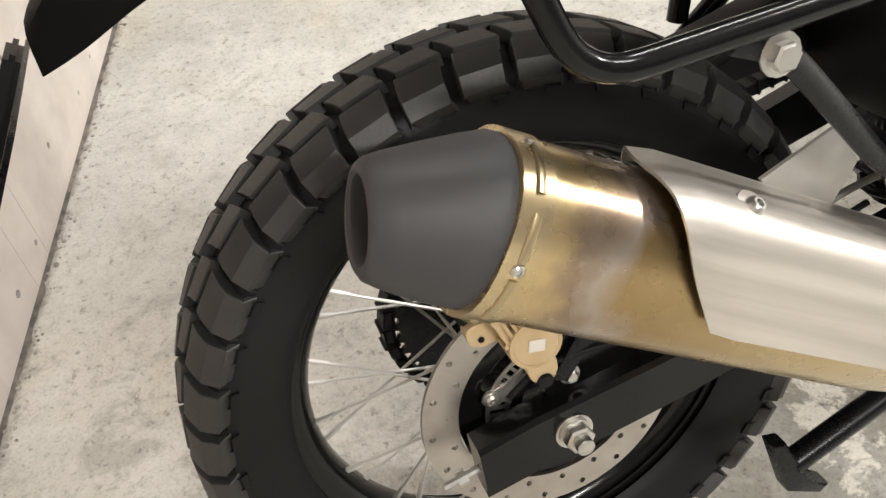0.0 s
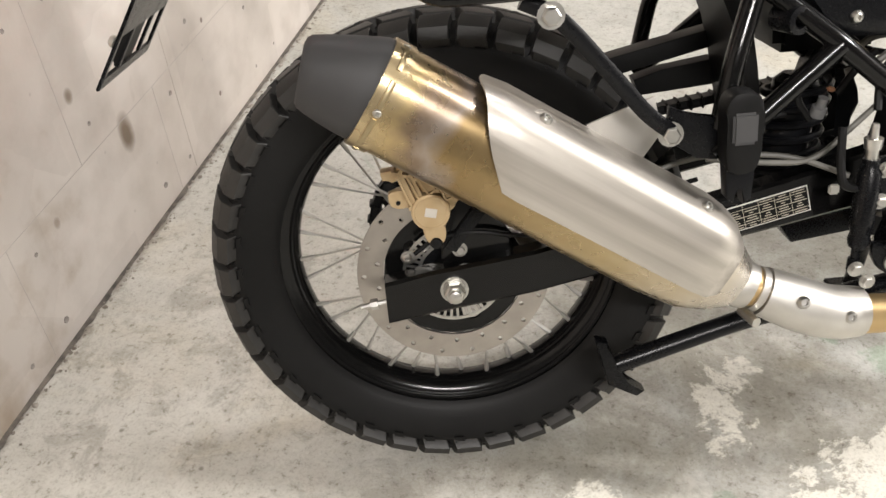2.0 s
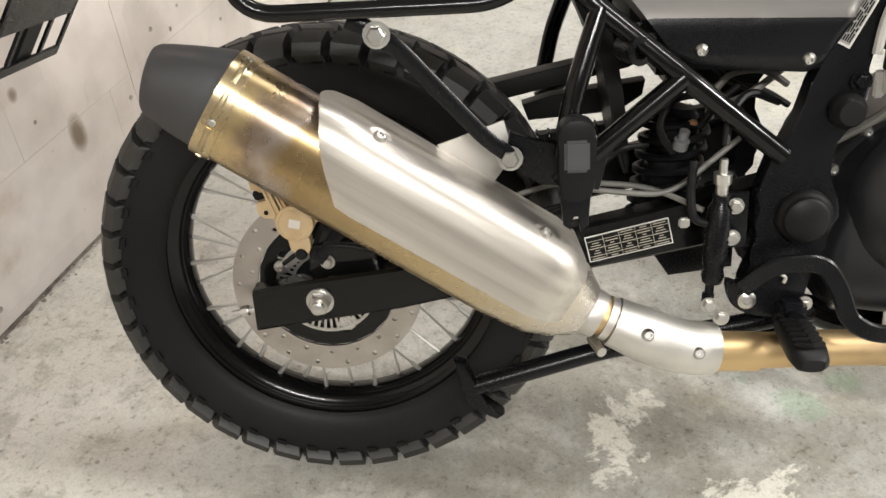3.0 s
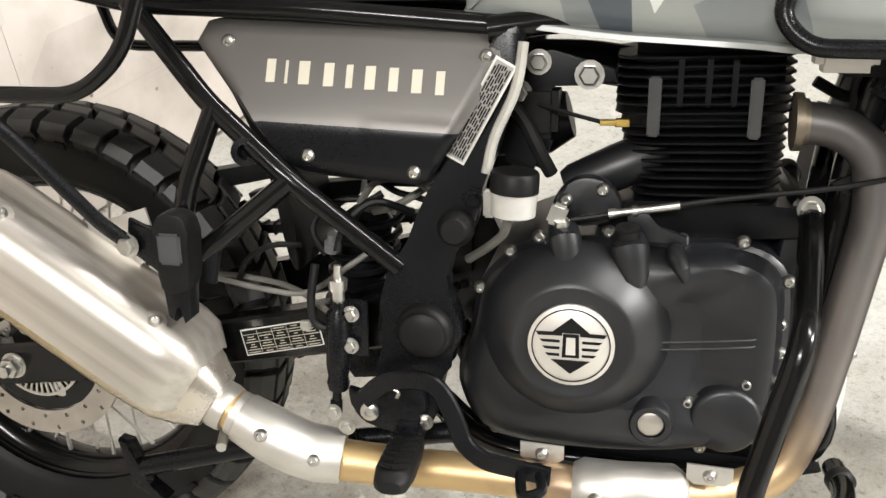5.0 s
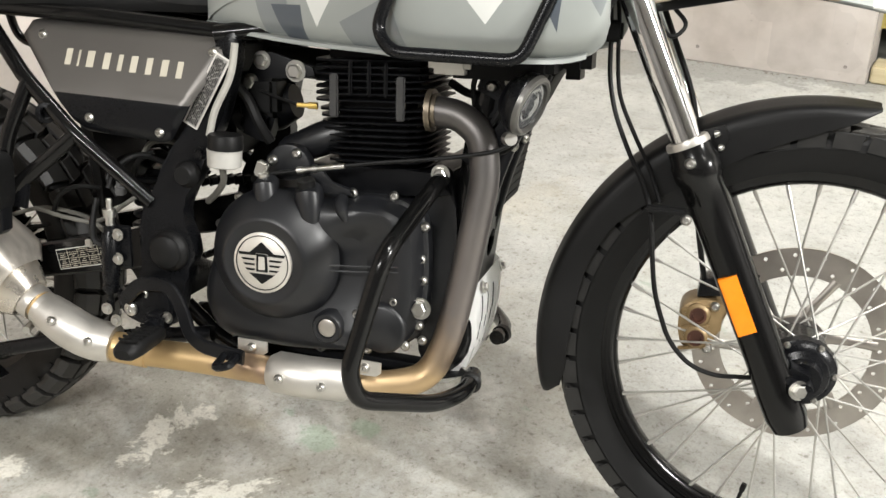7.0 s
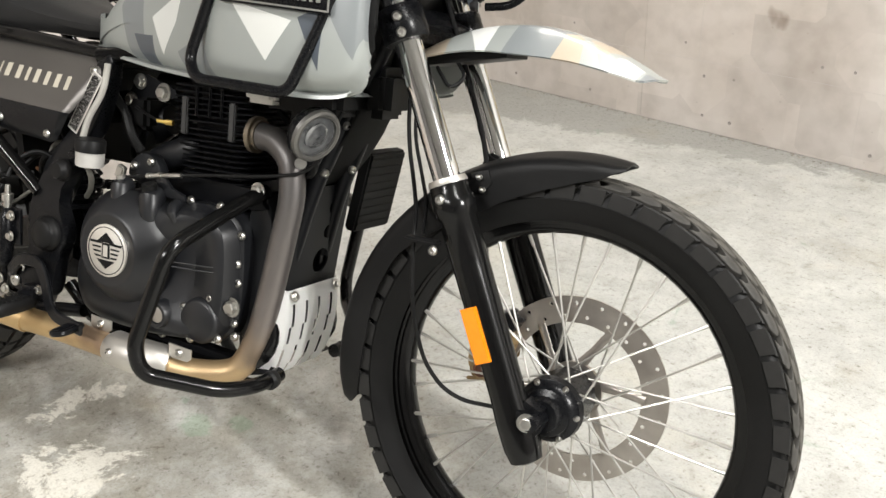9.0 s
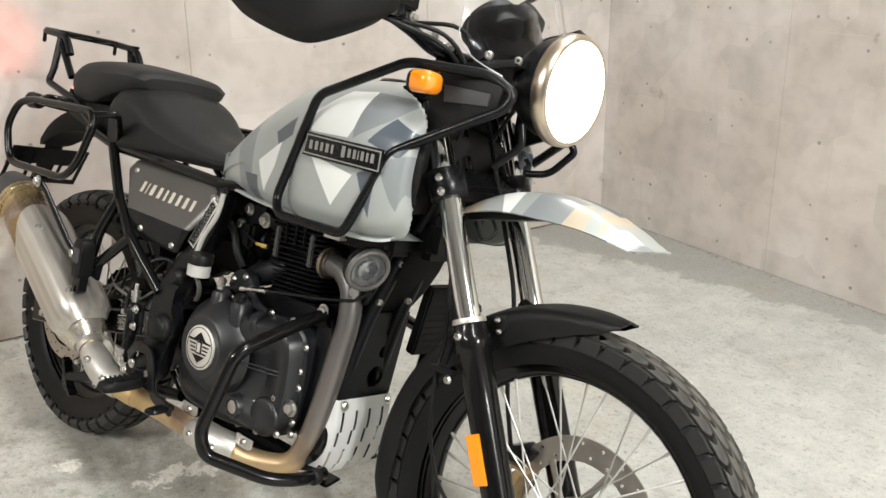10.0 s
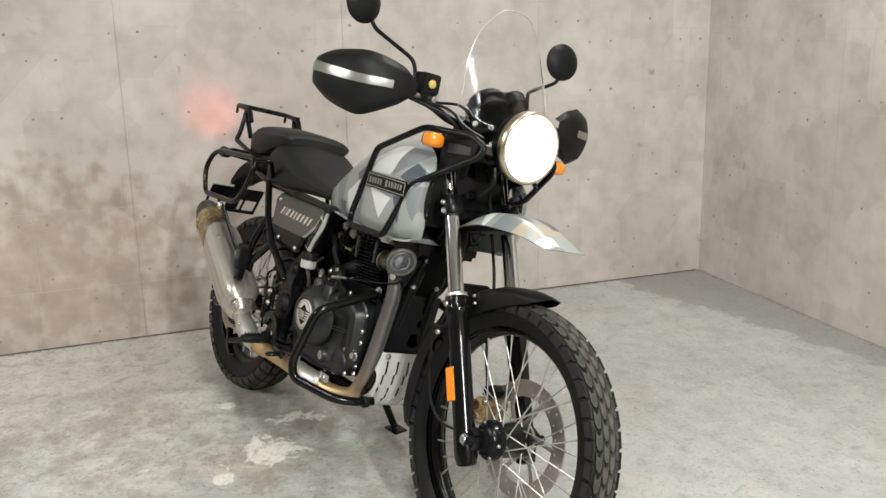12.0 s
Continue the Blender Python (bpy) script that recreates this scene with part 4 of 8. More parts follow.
TREAD_SIDE = surf("shoulder_tread_rubber", (0.009, 0.0088, 0.0084), (0.018, 0.0175, 0.0165), 20, 0.55, 0.12, 0, 0.3, 260, 0.0008, spec=0.25)
front_rows = [
    (tread_mesh("tread_block", opposite(fsh), FS_H, pf * 0.8, fbend, 0.93, TREAD_SIDE), nf, 0.5),
    (tread_mesh("tread_block", fsh, FS_H, pf * 0.8, fbend, 0.93, TREAD_SIDE), nf, 0.0),
    (tread_mesh("tread_block", opposite(fouter), FO_H, pf * 0.74, ftongue, 0.92, TREAD_MID), nf, 0.0),
    (tread_mesh("tread_block", fouter, FO_H, pf * 0.74, ftongue, 0.92, TREAD_MID), nf, 0.5),
    (tread_mesh("tread_block", opposite(finner), FI_H, pf * 0.74, finside, 0.92, TREAD_PALE), nf, 0.55),
    (tread_mesh("tread_block", finner, FI_H, pf * 0.74, finside, 0.92, TREAD_PALE), nf, 0.05),
]
front = wheel("front_wheel", FC, FR, 0.2825, 0.047, 0.026, front_rows, 36, 0.036, 0.042, 0.009, "spoked front wheel with black rim and road-trail tyre")
bm = bmx()
lathe(bm, [(0, 0.003), (0.03, 0.003), (0.03, 0.0045), (0.042, 0.004)], FC + V((-0.06, 0, -0.252)), (0.25, 0, 0.97), 8)
part("valve", bm, MATT, front)


def brake_disc(name, centre, y, r, inner, cols, parent, arms):
    bm = moved(pierced_ring(inner, r, -0.0022, 0.0022, cols, 2, lambda i, j: (i + 2 * j) % 4 == 0, 0.0033), Matrix.Translation((centre.x, y, centre.z)))
    d = part(name, bm, DISC, parent, "drilled steel brake disc")
    bm = bmx()
    s = 1 if y > 0 else -1
    for k in range(arms):
        a = 2 * math.pi * k / arms
        m = Matrix.Rotation(a, 4, "Y").to_3x3()
        m2 = Matrix.Rotation(a + 0.42, 4, "Y").to_3x3()
        p0, p1 = m @ V((0, 0, 0.035)), m2 @ V((0, 0, inner + 0.006))
        bm = bmx()
        sweep(bm, [V((centre.x, y - s * 0.003, centre.z)) + p0, V((centre.x, y - s * 0.003, centre.z)) + (p0 + p1) / 2 * 1.02, V((centre.x, y - s * 0.003, centre.z)) + p1], [0.01, 0.006, 0.007], 8, flat=0.35)
        part("carrier_arm", bm, SATIN if y < 0 else DISC, parent)
    bm = bmx()
    lathe(bm, [(-0.004, 0.03), (-0.004, 0.046), (0.004, 0.046), (0.004, 0.03)], (centre.x, y - s * 0.002, centre.z), (0, 1, 0), 28, closed=True)
    part("disc_carrier", bm, SATIN if y < 0 else DISC, parent, "disc carrier")
    return d


brake_disc("brake_disc", RC, -0.06, 0.1235, 0.09, 72, rear, 0)
bm = moved(pierced_ring(0.034, 0.09, -0.0025, 0.0025, 10, 1, lambda i, j: i % 2 == 0, 0.0125), Matrix.Translation((RC.x, -0.056, RC.z)))
part("disc_spider", bm, GLOSS, rear, "black pierced disc carrier")
bm = bmx()
for r0, r1 in ((0.043, 0.047), (0.062, 0.066)):
    lathe(bm, [(-0.0008, r0), (-0.0008, r1), (0.0008, r1), (0.0008, r0)], (RC.x, -0.065, RC.z), (0, 1, 0), 60, closed=True)
for k in range(44):
    q = 2 * math.pi * k / 44
    block(bm, (RC.x + 0.0545 * math.sin(q), -0.065, RC.z + 0.0545 * math.cos(q)), (0.0032, 0.0016, 0.017), 0, Matrix.Rotation(q, 3, "Y"))
part("sensor_ring", bm, ZINC, rear, "slotted sensor ring")
brake_disc("brake_disc", FC, 0.072, 0.15, 0.108, 84, front, 6)
bm = bmx()
lathe(bm, [(-0.084, 0.0), (-0.084, 0.024), (-0.07, 0.027), (-0.066, 0.036), (-0.058, 0.04), (-0.054, 0.048), (-0.04, 0.05), (-0.03, 0.044), (0.03, 0.044), (0.06, 0.03)], FC, (0, 1, 0), 28)
part("hub_cover", bm, SATIN, front)
hub_bolts = bolt_mesh("bolt", 0.005, 0.006, ZINC, False)
for k in range(6):
    a = k * math.pi / 3
    shared("bolt", hub_bolts, front, along(FC + V((0.044 * math.cos(a), -0.054, 0.044 * math.sin(a))), FC + V((0.044 * math.cos(a), -1, 0.044 * math.sin(a)))))

# sprocket and chain on the far side
bm = bmx()
teeth = []
for k in range(38):
    for da, r in ((-0.3, 0.094), (-0.12, 0.1015), (0.12, 0.1015), (0.3, 0.094)):
        q = 2 * math.pi * (k + da) / 38
        teeth.append((RC.x + r * math.sin(q), RC.z + r * math.cos(q)))
part("sprocket", prism(teeth, 0.109, 0.115, 0), SATIN, rear, "black toothed rear sprocket")
loop = [(0.105 * math.sin(radians(q)), 0.105 * math.cos(radians(q))) for q in range(350, 170, -12)]
loop = [(0.56, 0.5), (0.3, 0.466)] + [(x, RC.z + z) for x, z in loop] + [(0.3, 0.27), (0.56, 0.4)]
link_bm = bmx()
pts = [V((x, 0.112, z)) for x, z in loop]
for a, b in zip(pts, pts[1:]):
    cnt = max(1, int((b - a).length / 0.0159 + 0.5))
    for k in range(cnt):
        p, q = a.lerp(b, k / cnt), a.lerp(b, (k + 1) / cnt)
        block(link_bm, (p + q) / 2, ((q - p).length * 0.92, 0.014 if k % 2 else 0.018, 0.0125), 0.003, Matrix.Rotation(-math.atan2((q - p).z, (q - p).x), 3, "Y"), 1)
part("drive_chain", link_bm, MATT, bike, "dark drive chain round the sprocket")

# swing arm, right and left
for s in (-1, 1):
    rings = []
    for x, z, h in ((-0.085, 0.315, 0.056), (-0.03, 0.324, 0.058), (0.1, 0.342, 0.056), (0.25, 0.375, 0.056), (0.4, 0.407, 0.06), (0.56, 0.443, 0.07)):
        d = 0.014 * (1 - min(1.0, max(0.0, x) / 0.4)) if s < 0 else 0.03
        rings.append([(x, s * a + d, z + b) for a, b in ((0.122, h / 2 - 0.004), (0.118, h / 2), (0.094, h / 2), (0.09, h / 2 - 0.004), (0.09, 0.004 - h / 2), (0.094, -h / 2), (0.118, -h / 2), (0.122, 0.004 - h / 2))])
    arm = part("swing_arm", solid_loft(rings), GLOSS, bike, "black box-section swing arm")
    if s < 0:
        bm = bmx()
        lathe(bm, [(0, 0.0175), (0.003, 0.0175), (0.003, 0.0145), (0.006, 0.0145)], (0, -0.1075, 0.328), RIGHT, 20)
        part("washer", bm, ZINC, arm)
        bm = bmx()
        lathe(bm, [(0, 0.0135), (0.01, 0.0135), (0.012, 0.0115)], (0, -0.113, 0.328), RIGHT, 6)
        lathe(bm, [(0.012, 0.008), (0.02, 0.008), (0.021, 0.006)], (0, -0.113, 0.328), RIGHT, 14)
        part("axle_nut", bm, ZINC, arm, "zinc-plated axle nut")
        bm = bmx()
        lathe(bm, [(0, 0.0035), (0.012, 0.0035), (0.012, 0.0075), (0.021, 0.0075), (0.021, 0.0035), (0.034, 0.0035)], (-0.085, -0.092, 0.312), (-1, 0, -0.15), 8)
        part("chain_adjuster", bm, ZINC, arm, "zinc chain adjuster bolt")
        fw = V((0.9755, 0, 0.22))
        upv = V((-0.22, 0, 0.9755))
        c0 = V((0.378, -0.1232, 0.4015))

        def plate(bm, u, v, du, dv, y, th=0.0008):
            pts = [c0 + fw * (u + a) + upv * (v + b) for a, b in ((-du, -dv), (du, -dv), (du, dv), (-du, dv))]
            r0 = [bm.verts.new((p.x, y, p.z)) for p in pts]
            r1 = [bm.verts.new((p.x, y - th, p.z)) for p in pts]
            skin(bm, r0, r1)
            bm.faces.new(r1)

        bm = bmx()
        plate(bm, 0, 0, 0.05, 0.0165, -0.1222)
        part("label_plate", bm, WHITE, arm, "pale warning label with dark text blocks")
        bm = bmx()
        plate(bm, 0, 0, 0.0486, 0.0151, -0.1232, 0.0004)
        part("label_field", bm, DARKGAP, arm)
        bm = bmx()
        for r in range(9):
            for c in range(5):
                if r > 1 or c > 1:
                    plate(bm, -0.0385 + c * 0.0192, 0.013 - r * 0.00325, 0.0076 - 0.0017 * ((r * 3 + c * 2) % 4), 0.00055, -0.1237, 0.0003)
        for v in (0.0098, 0.0, -0.0098):
            plate(bm, 0, v, 0.048, 0.0003, -0.1237, 0.0003)
        for u in (-0.0288, -0.0096, 0.0096, 0.0288):
            plate(bm, u, 0, 0.0003, 0.0148, -0.1237, 0.0003)
        part("label_print", bm, LETTER, arm)

# rear caliper
cal = part("rear_caliper", prism(smooth_outline([(-0.057, 0.484), (-0.046, 0.447), (-0.034, 0.43), (0.004, 0.428), (0.014, 0.446), (0.03, 0.47), (0.02, 0.5), (-0.04, 0.505)], 3), -0.1, -0.04, 0.004), GOLD, bike, "gold-painted rear brake caliper")
bm = bmx()
lathe(bm, [(-0.05, 0.0235), (0.004, 0.0235), (0.0062, 0.0228), (0.007, 0.021), (0.0072, 0.0195), (0.0066, 0.019), (0.0066, 0)], (-0.02, -0.105, 0.433), RIGHT, 30)
part("piston_housing", bm, GOLD, cal)
part("maker_mark", boxed((-0.02, -0.1122, 0.433), (0.014, 0.001, 0.011), 0, turn(0, 14, 0)), EMBLEM, cal)
bm = bmx()
lathe(bm, [(0, 0.0), (0.002, 0.0065), (0.005, 0.0078), (0.02, 0.0078)], (-0.017, -0.112, 0.391), (0, 1, 0.1), 16)
part("bleed_cap", bm, MATT, cal, "black rubber cap")
part("bleed_lug", prism(smooth_outline([(-0.03, 0.414), (-0.028, 0.397), (-0.023, 0.392), (-0.021, 0.4), (-0.013, 0.399), (-0.009, 0.391), (-0.005, 0.398), (-0.006, 0.414)], 3), -0.108, -0.09, 0.002), GOLD, cal)
for (xa, za), (xb, zb), w in (((-0.054, 0.486), (-0.039, 0.442), 0.0085), ((-0.042, 0.482), (-0.03, 0.45), 0.0075), ((-0.028, 0.478), (-0.016, 0.456), 0.012), ((-0.004, 0.472), (0.004, 0.446), 0.012)):
    d = V((xb - xa, 0, zb - za))
    part("caliper_rib", boxed(((xa + xb) / 2, -0.101, (za + zb) / 2), (w, 0.012, d.length), 0.0028, turn(0, math.degrees(math.atan2(d.x, d.z)), 0)), GOLD, cal)
part("mounting_lug", prism(smooth_outline([(-0.069, 0.452), (-0.058, 0.456), (-0.042, 0.453), (-0.042, 0.436), (-0.054, 0.433), (-0.067, 0.437)], 3), -0.09, -0.075, 0.002), GOLD, cal)
# flat black disc painted in for the shade of a bolt hole
bm = bmx()
lathe(bm, [(0, 0.0028), (0.0006, 0.0028), (0.0006, 0)], (-0.058, -0.0905, 0.441), RIGHT, 12)
part("lug_hole_dot", bm, DARKGAP, cal)
part("pad_clip", prism([(-0.076, 0.48), (-0.058, 0.482), (-0.057, 0.468), (-0.063, 0.466), (-0.066, 0.47), (-0.074, 0.469)], -0.088, -0.07, 0.001), GOLD, cal)
part("pad_end", boxed((-0.066, -0.08, 0.462), (0.014, 0.012, 0.012), 0.002, turn(0, -20, 0)), DARKGAP, cal)
part("caliper_bracket", prism(smooth_outline([(0.02, 0.45), (0.05, 0.44), (0.075, 0.375), (0.06, 0.345), (-0.004, 0.345), (-0.012, 0.372), (-0.006, 0.395)], 3), -0.09, -0.078, 0.003), GLOSS, bike, "black caliper bracket")
part("caliper_arm", prism([(0.03, 0.428), (0.045, 0.42), (0.006, 0.372), (-0.008, 0.38)], -0.098, -0.09, 0.002), SATIN, bike)
bolts(cal, [(0.011, -0.09, 0.373)], BOLT_ZINC)
sn = part("sensor", prism(smooth_outline([(-0.064, 0.358), (-0.058, 0.367), (-0.048, 0.365), (-0.034, 0.372), (-0.022, 0.38), (-0.024, 0.371), (-0.038, 0.36), (-0.048, 0.35), (-0.058, 0.35)], 3), -0.0685, -0.0655, 0.001), ZINC, bike, "wheel speed sensor")
bolts(sn, [(-0.055, -0.0685, 0.358)], bolt_mesh("bolt", 0.0062, 0.004, ZINC, False))
part("sensor_cable", tube([(-0.045, -0.09, 0.372), (-0.02, -0.09, 0.39), (0.03, -0.098, 0.4), (0.09, -0.1, 0.385), (0.16, -0.1, 0.405), (0.3, -0.1, 0.44)], 0.003, 0.03, 8), MATT, bike)
part("rear_brake_hose", tube([(0.02, -0.1, 0.46), (0.07, -0.11, 0.43), (0.12, -0.11, 0.42), (0.2, -0.1, 0.44), (0.3, -0.11, 0.475), (0.4, -0.13, 0.47), (0.455, -0.16, 0.45)], 0.0035, 0.04, 8), GREYHOSE, bike, "pale grey rear brake hose")

# ---- exhaust ----
MO, MD, MU = V((-0.065, -0.182, 0.601)), V((0.83, 0, -0.557)), V((0.557, 0, 0.83))


def muffler_ring(s, h, w, n=36, p=2.35, grow=0.0, y=0.0, sink=0.0, rake=0.0):
    out = []
    for k in range(n):
        a = 2 * math.pi * k / n
        c, sn = math.cos(a), math.sin(a)
        k1 = (abs(c) ** p + abs(sn) ** p) ** (-1 / p)
        out.append(MO + MD * (s - rake * c) + MU * ((h + grow) * c * k1 - sink) + V((0, -1, 0)) * ((w + grow) * sn * k1 + y))
    return out


rings = [muffler_ring(s, h, w) for s, h, w in ((0.004, 0.058, 0.052), (0.02, 0.0585, 0.0525), (0.12, 0.0595, 0.053), (0.25, 0.0605, 0.054), (0.36, 0.061, 0.054), (0.41, 0.057, 0.051), (0.44, 0.047, 0.042), (0.462, 0.034, 0.032))]
muf = part("silencer", solid_loft(rings), MUFFLER, bike, "stainless silencer with golden heat tint")
bm = solid_loft([muffler_ring(s, 0.0605, 0.0545, 36, 2.35) for s in (-0.006, -0.002, 0.014, 0.017)])
part("clamp_band", bm, MUFFLER, muf, "riveted end band")
for a in (10, 55, 95, 140, 200, 280, 330):
    q = radians(a)
    p = MO + MD * 0.006 + MU * (0.06 * math.cos(q)) + V((0, -0.0545 * math.sin(q), 0))
    nrm = MU * math.cos(q) + V((0, -math.sin(q), 0))
    shared("rivet", BOLT_CAP, muf, along(p, p + nrm) @ Matrix.Diagonal((0.62, 0.62, 0.3, 1)))
for a0, a1 in ((15, 50), (61, 90), (101, 134), (146, 190), (206, 270), (290, 322)):
    pts = []
    for k in range(7):
        q = radians(a0 + (a1 - a0) * k / 6)
        k1 = (abs(math.cos(q)) ** 2.35 + abs(math.sin(q)) ** 2.35) ** (-1 / 2.35)
        pts.append(MO + MD * 0.006 + MU * (0.0607 * math.cos(q) * k1) + V((0, -0.0547 * math.sin(q) * k1, 0)))
    part("band_slot", sweep(bmx(), pts, 0.0032, 8, flat=0.5), surf("dark_band_slot", (0.36, 0.29, 0.17), (0.44, 0.36, 0.22), 30, 0.35, 0.1, 0.9), muf)
rows = []
for s, h, w in ((-0.004, 0.0575, 0.0515), (-0.012, 0.0572, 0.0512), (-0.026, 0.0538, 0.0487), (-0.045, 0.048, 0.0438), (-0.064, 0.0415, 0.0382), (-0.074, 0.0372, 0.0345), (-0.0775, 0.0335, 0.031), (-0.078, 0.0285, 0.0265), (-0.076, 0.0262, 0.0243), (-0.068, 0.0255, 0.0237), (-0.03, 0.025, 0.0232)):
    rows.append(muffler_ring(s, h, w, 36, 2.1, sink=max(0.0, -s - 0.012) * 0.24, rake=0.009 * min(1.0, max(0.0, (-s - 0.012) / 0.062))))
part("end_cap", solid_loft(rows), CAPM, muf, "matt black silencer end cap with open outlet")
# black plug puts the outlet's inner shade into colour
part("outlet_plug", solid_loft([muffler_ring(s, 0.0248, 0.023, 36, 2.1, sink=(-s - 0.012) * 0.24) for s in (-0.058, -0.034)]), DARKGAP, muf, "black plug for the dark depth of the outlet")
# heat shield with a raked rear edge
rows = []
for i in range(25):
    a = radians(-48 + 152 * i / 24)
    row = []
    for j in range(15):
        u = j / 14
        bow = math.cos(a - radians(10))
        s0 = 0.152 - 0.066 * bow
        s = s0 + (0.432 - s0) * u
        grow = 0.008 if u < 0.88 else 0.008 - 0.02 * ((u - 0.88) / 0.12) ** 2
        if u < 0.03:
            grow -= 0.003
        c, sn, p = math.cos(a), math.sin(a), 3.8
        k1 = (abs(c) ** p + abs(sn) ** p) ** (-1 / p)
        h, w = 0.0605 + grow, 0.0545 + grow
        row.append(MO + MD * s + MU * (h * c * k1) + V((0, -1, 0)) * (w * sn * k1))
    rows.append(row)
part("heat_shield", sheet(rows, -0.0022), BRUSH, muf, "brushed steel heat shield")
for s, a in ((0.161, 33), (0.364, 33)):
    q = radians(a)
    k1 = (abs(math.cos(q)) ** 3.8 + abs(math.sin(q)) ** 3.8) ** (-1 / 3.8)
    p = MO + MD * s + MU * (0.0685 * math.cos(q) * k1) + V((0, -0.0625 * math.sin(q) * k1, 0))
    nrm = (MU * math.cos(q) + V((0, -math.sin(q), 0))).normalized()
    bm = bmx()
    lathe(bm, [(-0.002, 0.014), (0.001, 0.0135), (0.0015, 0.009)], p, nrm, 20)
    part("dimple", bm, BRUSH, muf)
    shared("bolt", BOLT_CAP, muf, along(p + nrm * 0.001, p + nrm))
# link pipe, its shield, clamp
link = rounded([(0.31, -0.182, 0.348), (0.345, -0.186, 0.333), (0.4, -0.192, 0.306), (0.45, -0.186, 0.286), (0.52, -0.175, 0.277)], 0.05, 5)
part("link_pipe", sweep(bmx(), link, 0.0235, 18), HEADER, bike, "steel link pipe")
bm = bmx()
sweep(bm, [(0.316, -0.183, 0.345), (0.322, -0.184, 0.342), (0.332, -0.185, 0.338), (0.338, -0.186, 0.335)], [0.027, 0.0285, 0.0285, 0.027], 20)
sweep(bm, [(0.342, -0.1865, 0.334), (0.35, -0.187, 0.33)], 0.0265, 20)
part("pipe_clamp", bm, STEEL, bike, "steel band clamp")
bm = bmx()
lathe(bm, [(0, 0.006), (0.03, 0.006)], (0.328, -0.19, 0.308), (0.3, -1, -0.1), 8)
part("clamp_bolt", bm, ZINC, bike)
bm = bmx()
path = rounded([(0.352, -0.188, 0.329), (0.4, -0.193, 0.307), (0.43, -0.19, 0.294), (0.468, -0.184, 0.288)], 0.04, 6)
sweep(bm, path, [0.029] + [0.032] * (len(path) - 2) + [0.03], 20)
sh1 = part("pipe_shield", bm, STEEL, bike, "polished pipe heat shield")
bolts(sh1, [(0.387, -0.2225, 0.328), (0.445, -0.2165, 0.3)], BOLT_CAP, (0, -1, 0.35))
hd = rounded([(0.5, -0.176, 0.278), (0.6, -0.174, 0.279), (0.78, -0.172, 0.273), (0.88, -0.135, 0.258), (0.945, -0.105, 0.268), (0.972, -0.095, 0.33), (0.99, -0.09, 0.42), (1.016, -0.086, 0.575), (1.008, -0.084, 0.632), (0.975, -0.08, 0.658), (0.935, -0.078, 0.662)], 0.05, 6)
part("header_pipe", sweep(bmx(), hd, 0.0215, 20), HEADER, bike, "exhaust header pipe, grey above and golden below")
bm = bmx()
sweep(bm, [(0.725, -0.174, 0.276), (0.735, -0.174, 0.276), (0.78, -0.172, 0.2735), (0.832, -0.156, 0.268), (0.84, -0.153, 0.267)], [0.025, 0.031, 0.0315, 0.031, 0.025], 20)
sh2 = part("pipe_shield", bm, STEEL, bike, "polished pipe heat shield")
bolts(sh2, [(0.75, -0.203, 0.279), (0.812, -0.193, 0.271)], BOLT_CAP, (0, -1, 0.2))
bm = bmx()
lathe(bm, [(0, 0.03), (0.008, 0.03), (0.008, 0.024), (0.014, 0.024)], (0.928, -0.078, 0.662), (1, 0, 0), 20)
part("exhaust_flange", bm, surf("dull_flange_steel", (0.16, 0.135, 0.1), (0.25, 0.21, 0.16), 40, 0.45, 0.1, 0.8, 0.2, 300, 0.0006), bike, "exhaust port flange")
for x, z in ((0.69, 0.306), (0.868, 0.298)):
    b = part("guard_tab", prism([(x - 0.024, z + 0.012), (x + 0.024, z + 0.01), (x + 0.024, z - 0.006), (x + 0.016, z - 0.012), (x - 0.016, z - 0.012), (x - 0.024, z - 0.006)], -0.165, -0.162, 0.001), STEEL, bike, "small steel bracket tab")
    bolts(b, [(x, -0.165, z)], BOLT_CAP)

# ---- frame ----
TUBES = [
    ("subframe_tube", [(0.235, -0.135, 0.785), (0.33, -0.163, 0.683), (0.421, -0.18, 0.608), (0.535, -0.165, 0.512)], 0.0115, 0.02),
    ("seat_rail", [(0.1, -0.12, 0.81), (0.235, -0.125, 0.782), (0.42, -0.125, 0.776), (0.64, -0.11, 0.758)], 0.0115, 0.03),
    ("footrest_tube", [(0.338, -0.165, 0.678), (0.31, -0.185, 0.6), (0.295, -0.19, 0.53)], 0.0115, 0.02),
    ("footrest_tube", [(0.423, -0.18, 0.606), (0.335, -0.188, 0.535), (0.29, -0.19, 0.5)], 0.0115, 0.02),
    ("down_tube", [(1.1, -0.03, 0.93), (1.02, -0.045, 0.74), (0.995, -0.055, 0.62), (0.975, -0.06, 0.4)], 0.019, 0.03),
    ("top_tube", [(1.12, -0.03, 0.9), (0.9, -0.06, 0.8), (0.7, -0.1, 0.765), (0.62, -0.115, 0.755)], 0.014, 0.03),
    ("cradle_tube", [(0.978, -0.07, 0.42), (1.0, -0.09, 0.3), (0.9, -0.1, 0.262), (0.62, -0.1, 0.27), (0.55, -0.11, 0.34)], 0.012, 0.05),
]
for name, pts, r, f in TUBES:
    for s in (1, -1):
        part(name, tube(pts if s > 0 else mirrored(pts), r, f, 14), GLOSS, bike, "black painted frame tube")
bm = bmx()
lathe(bm, [(0, 0.03), (0.17, 0.03)], (1.07, 0, 1.03), (0.4, 0, -0.917), 20)
part("steering_head", bm, GLOSS, bike, "black steering head")

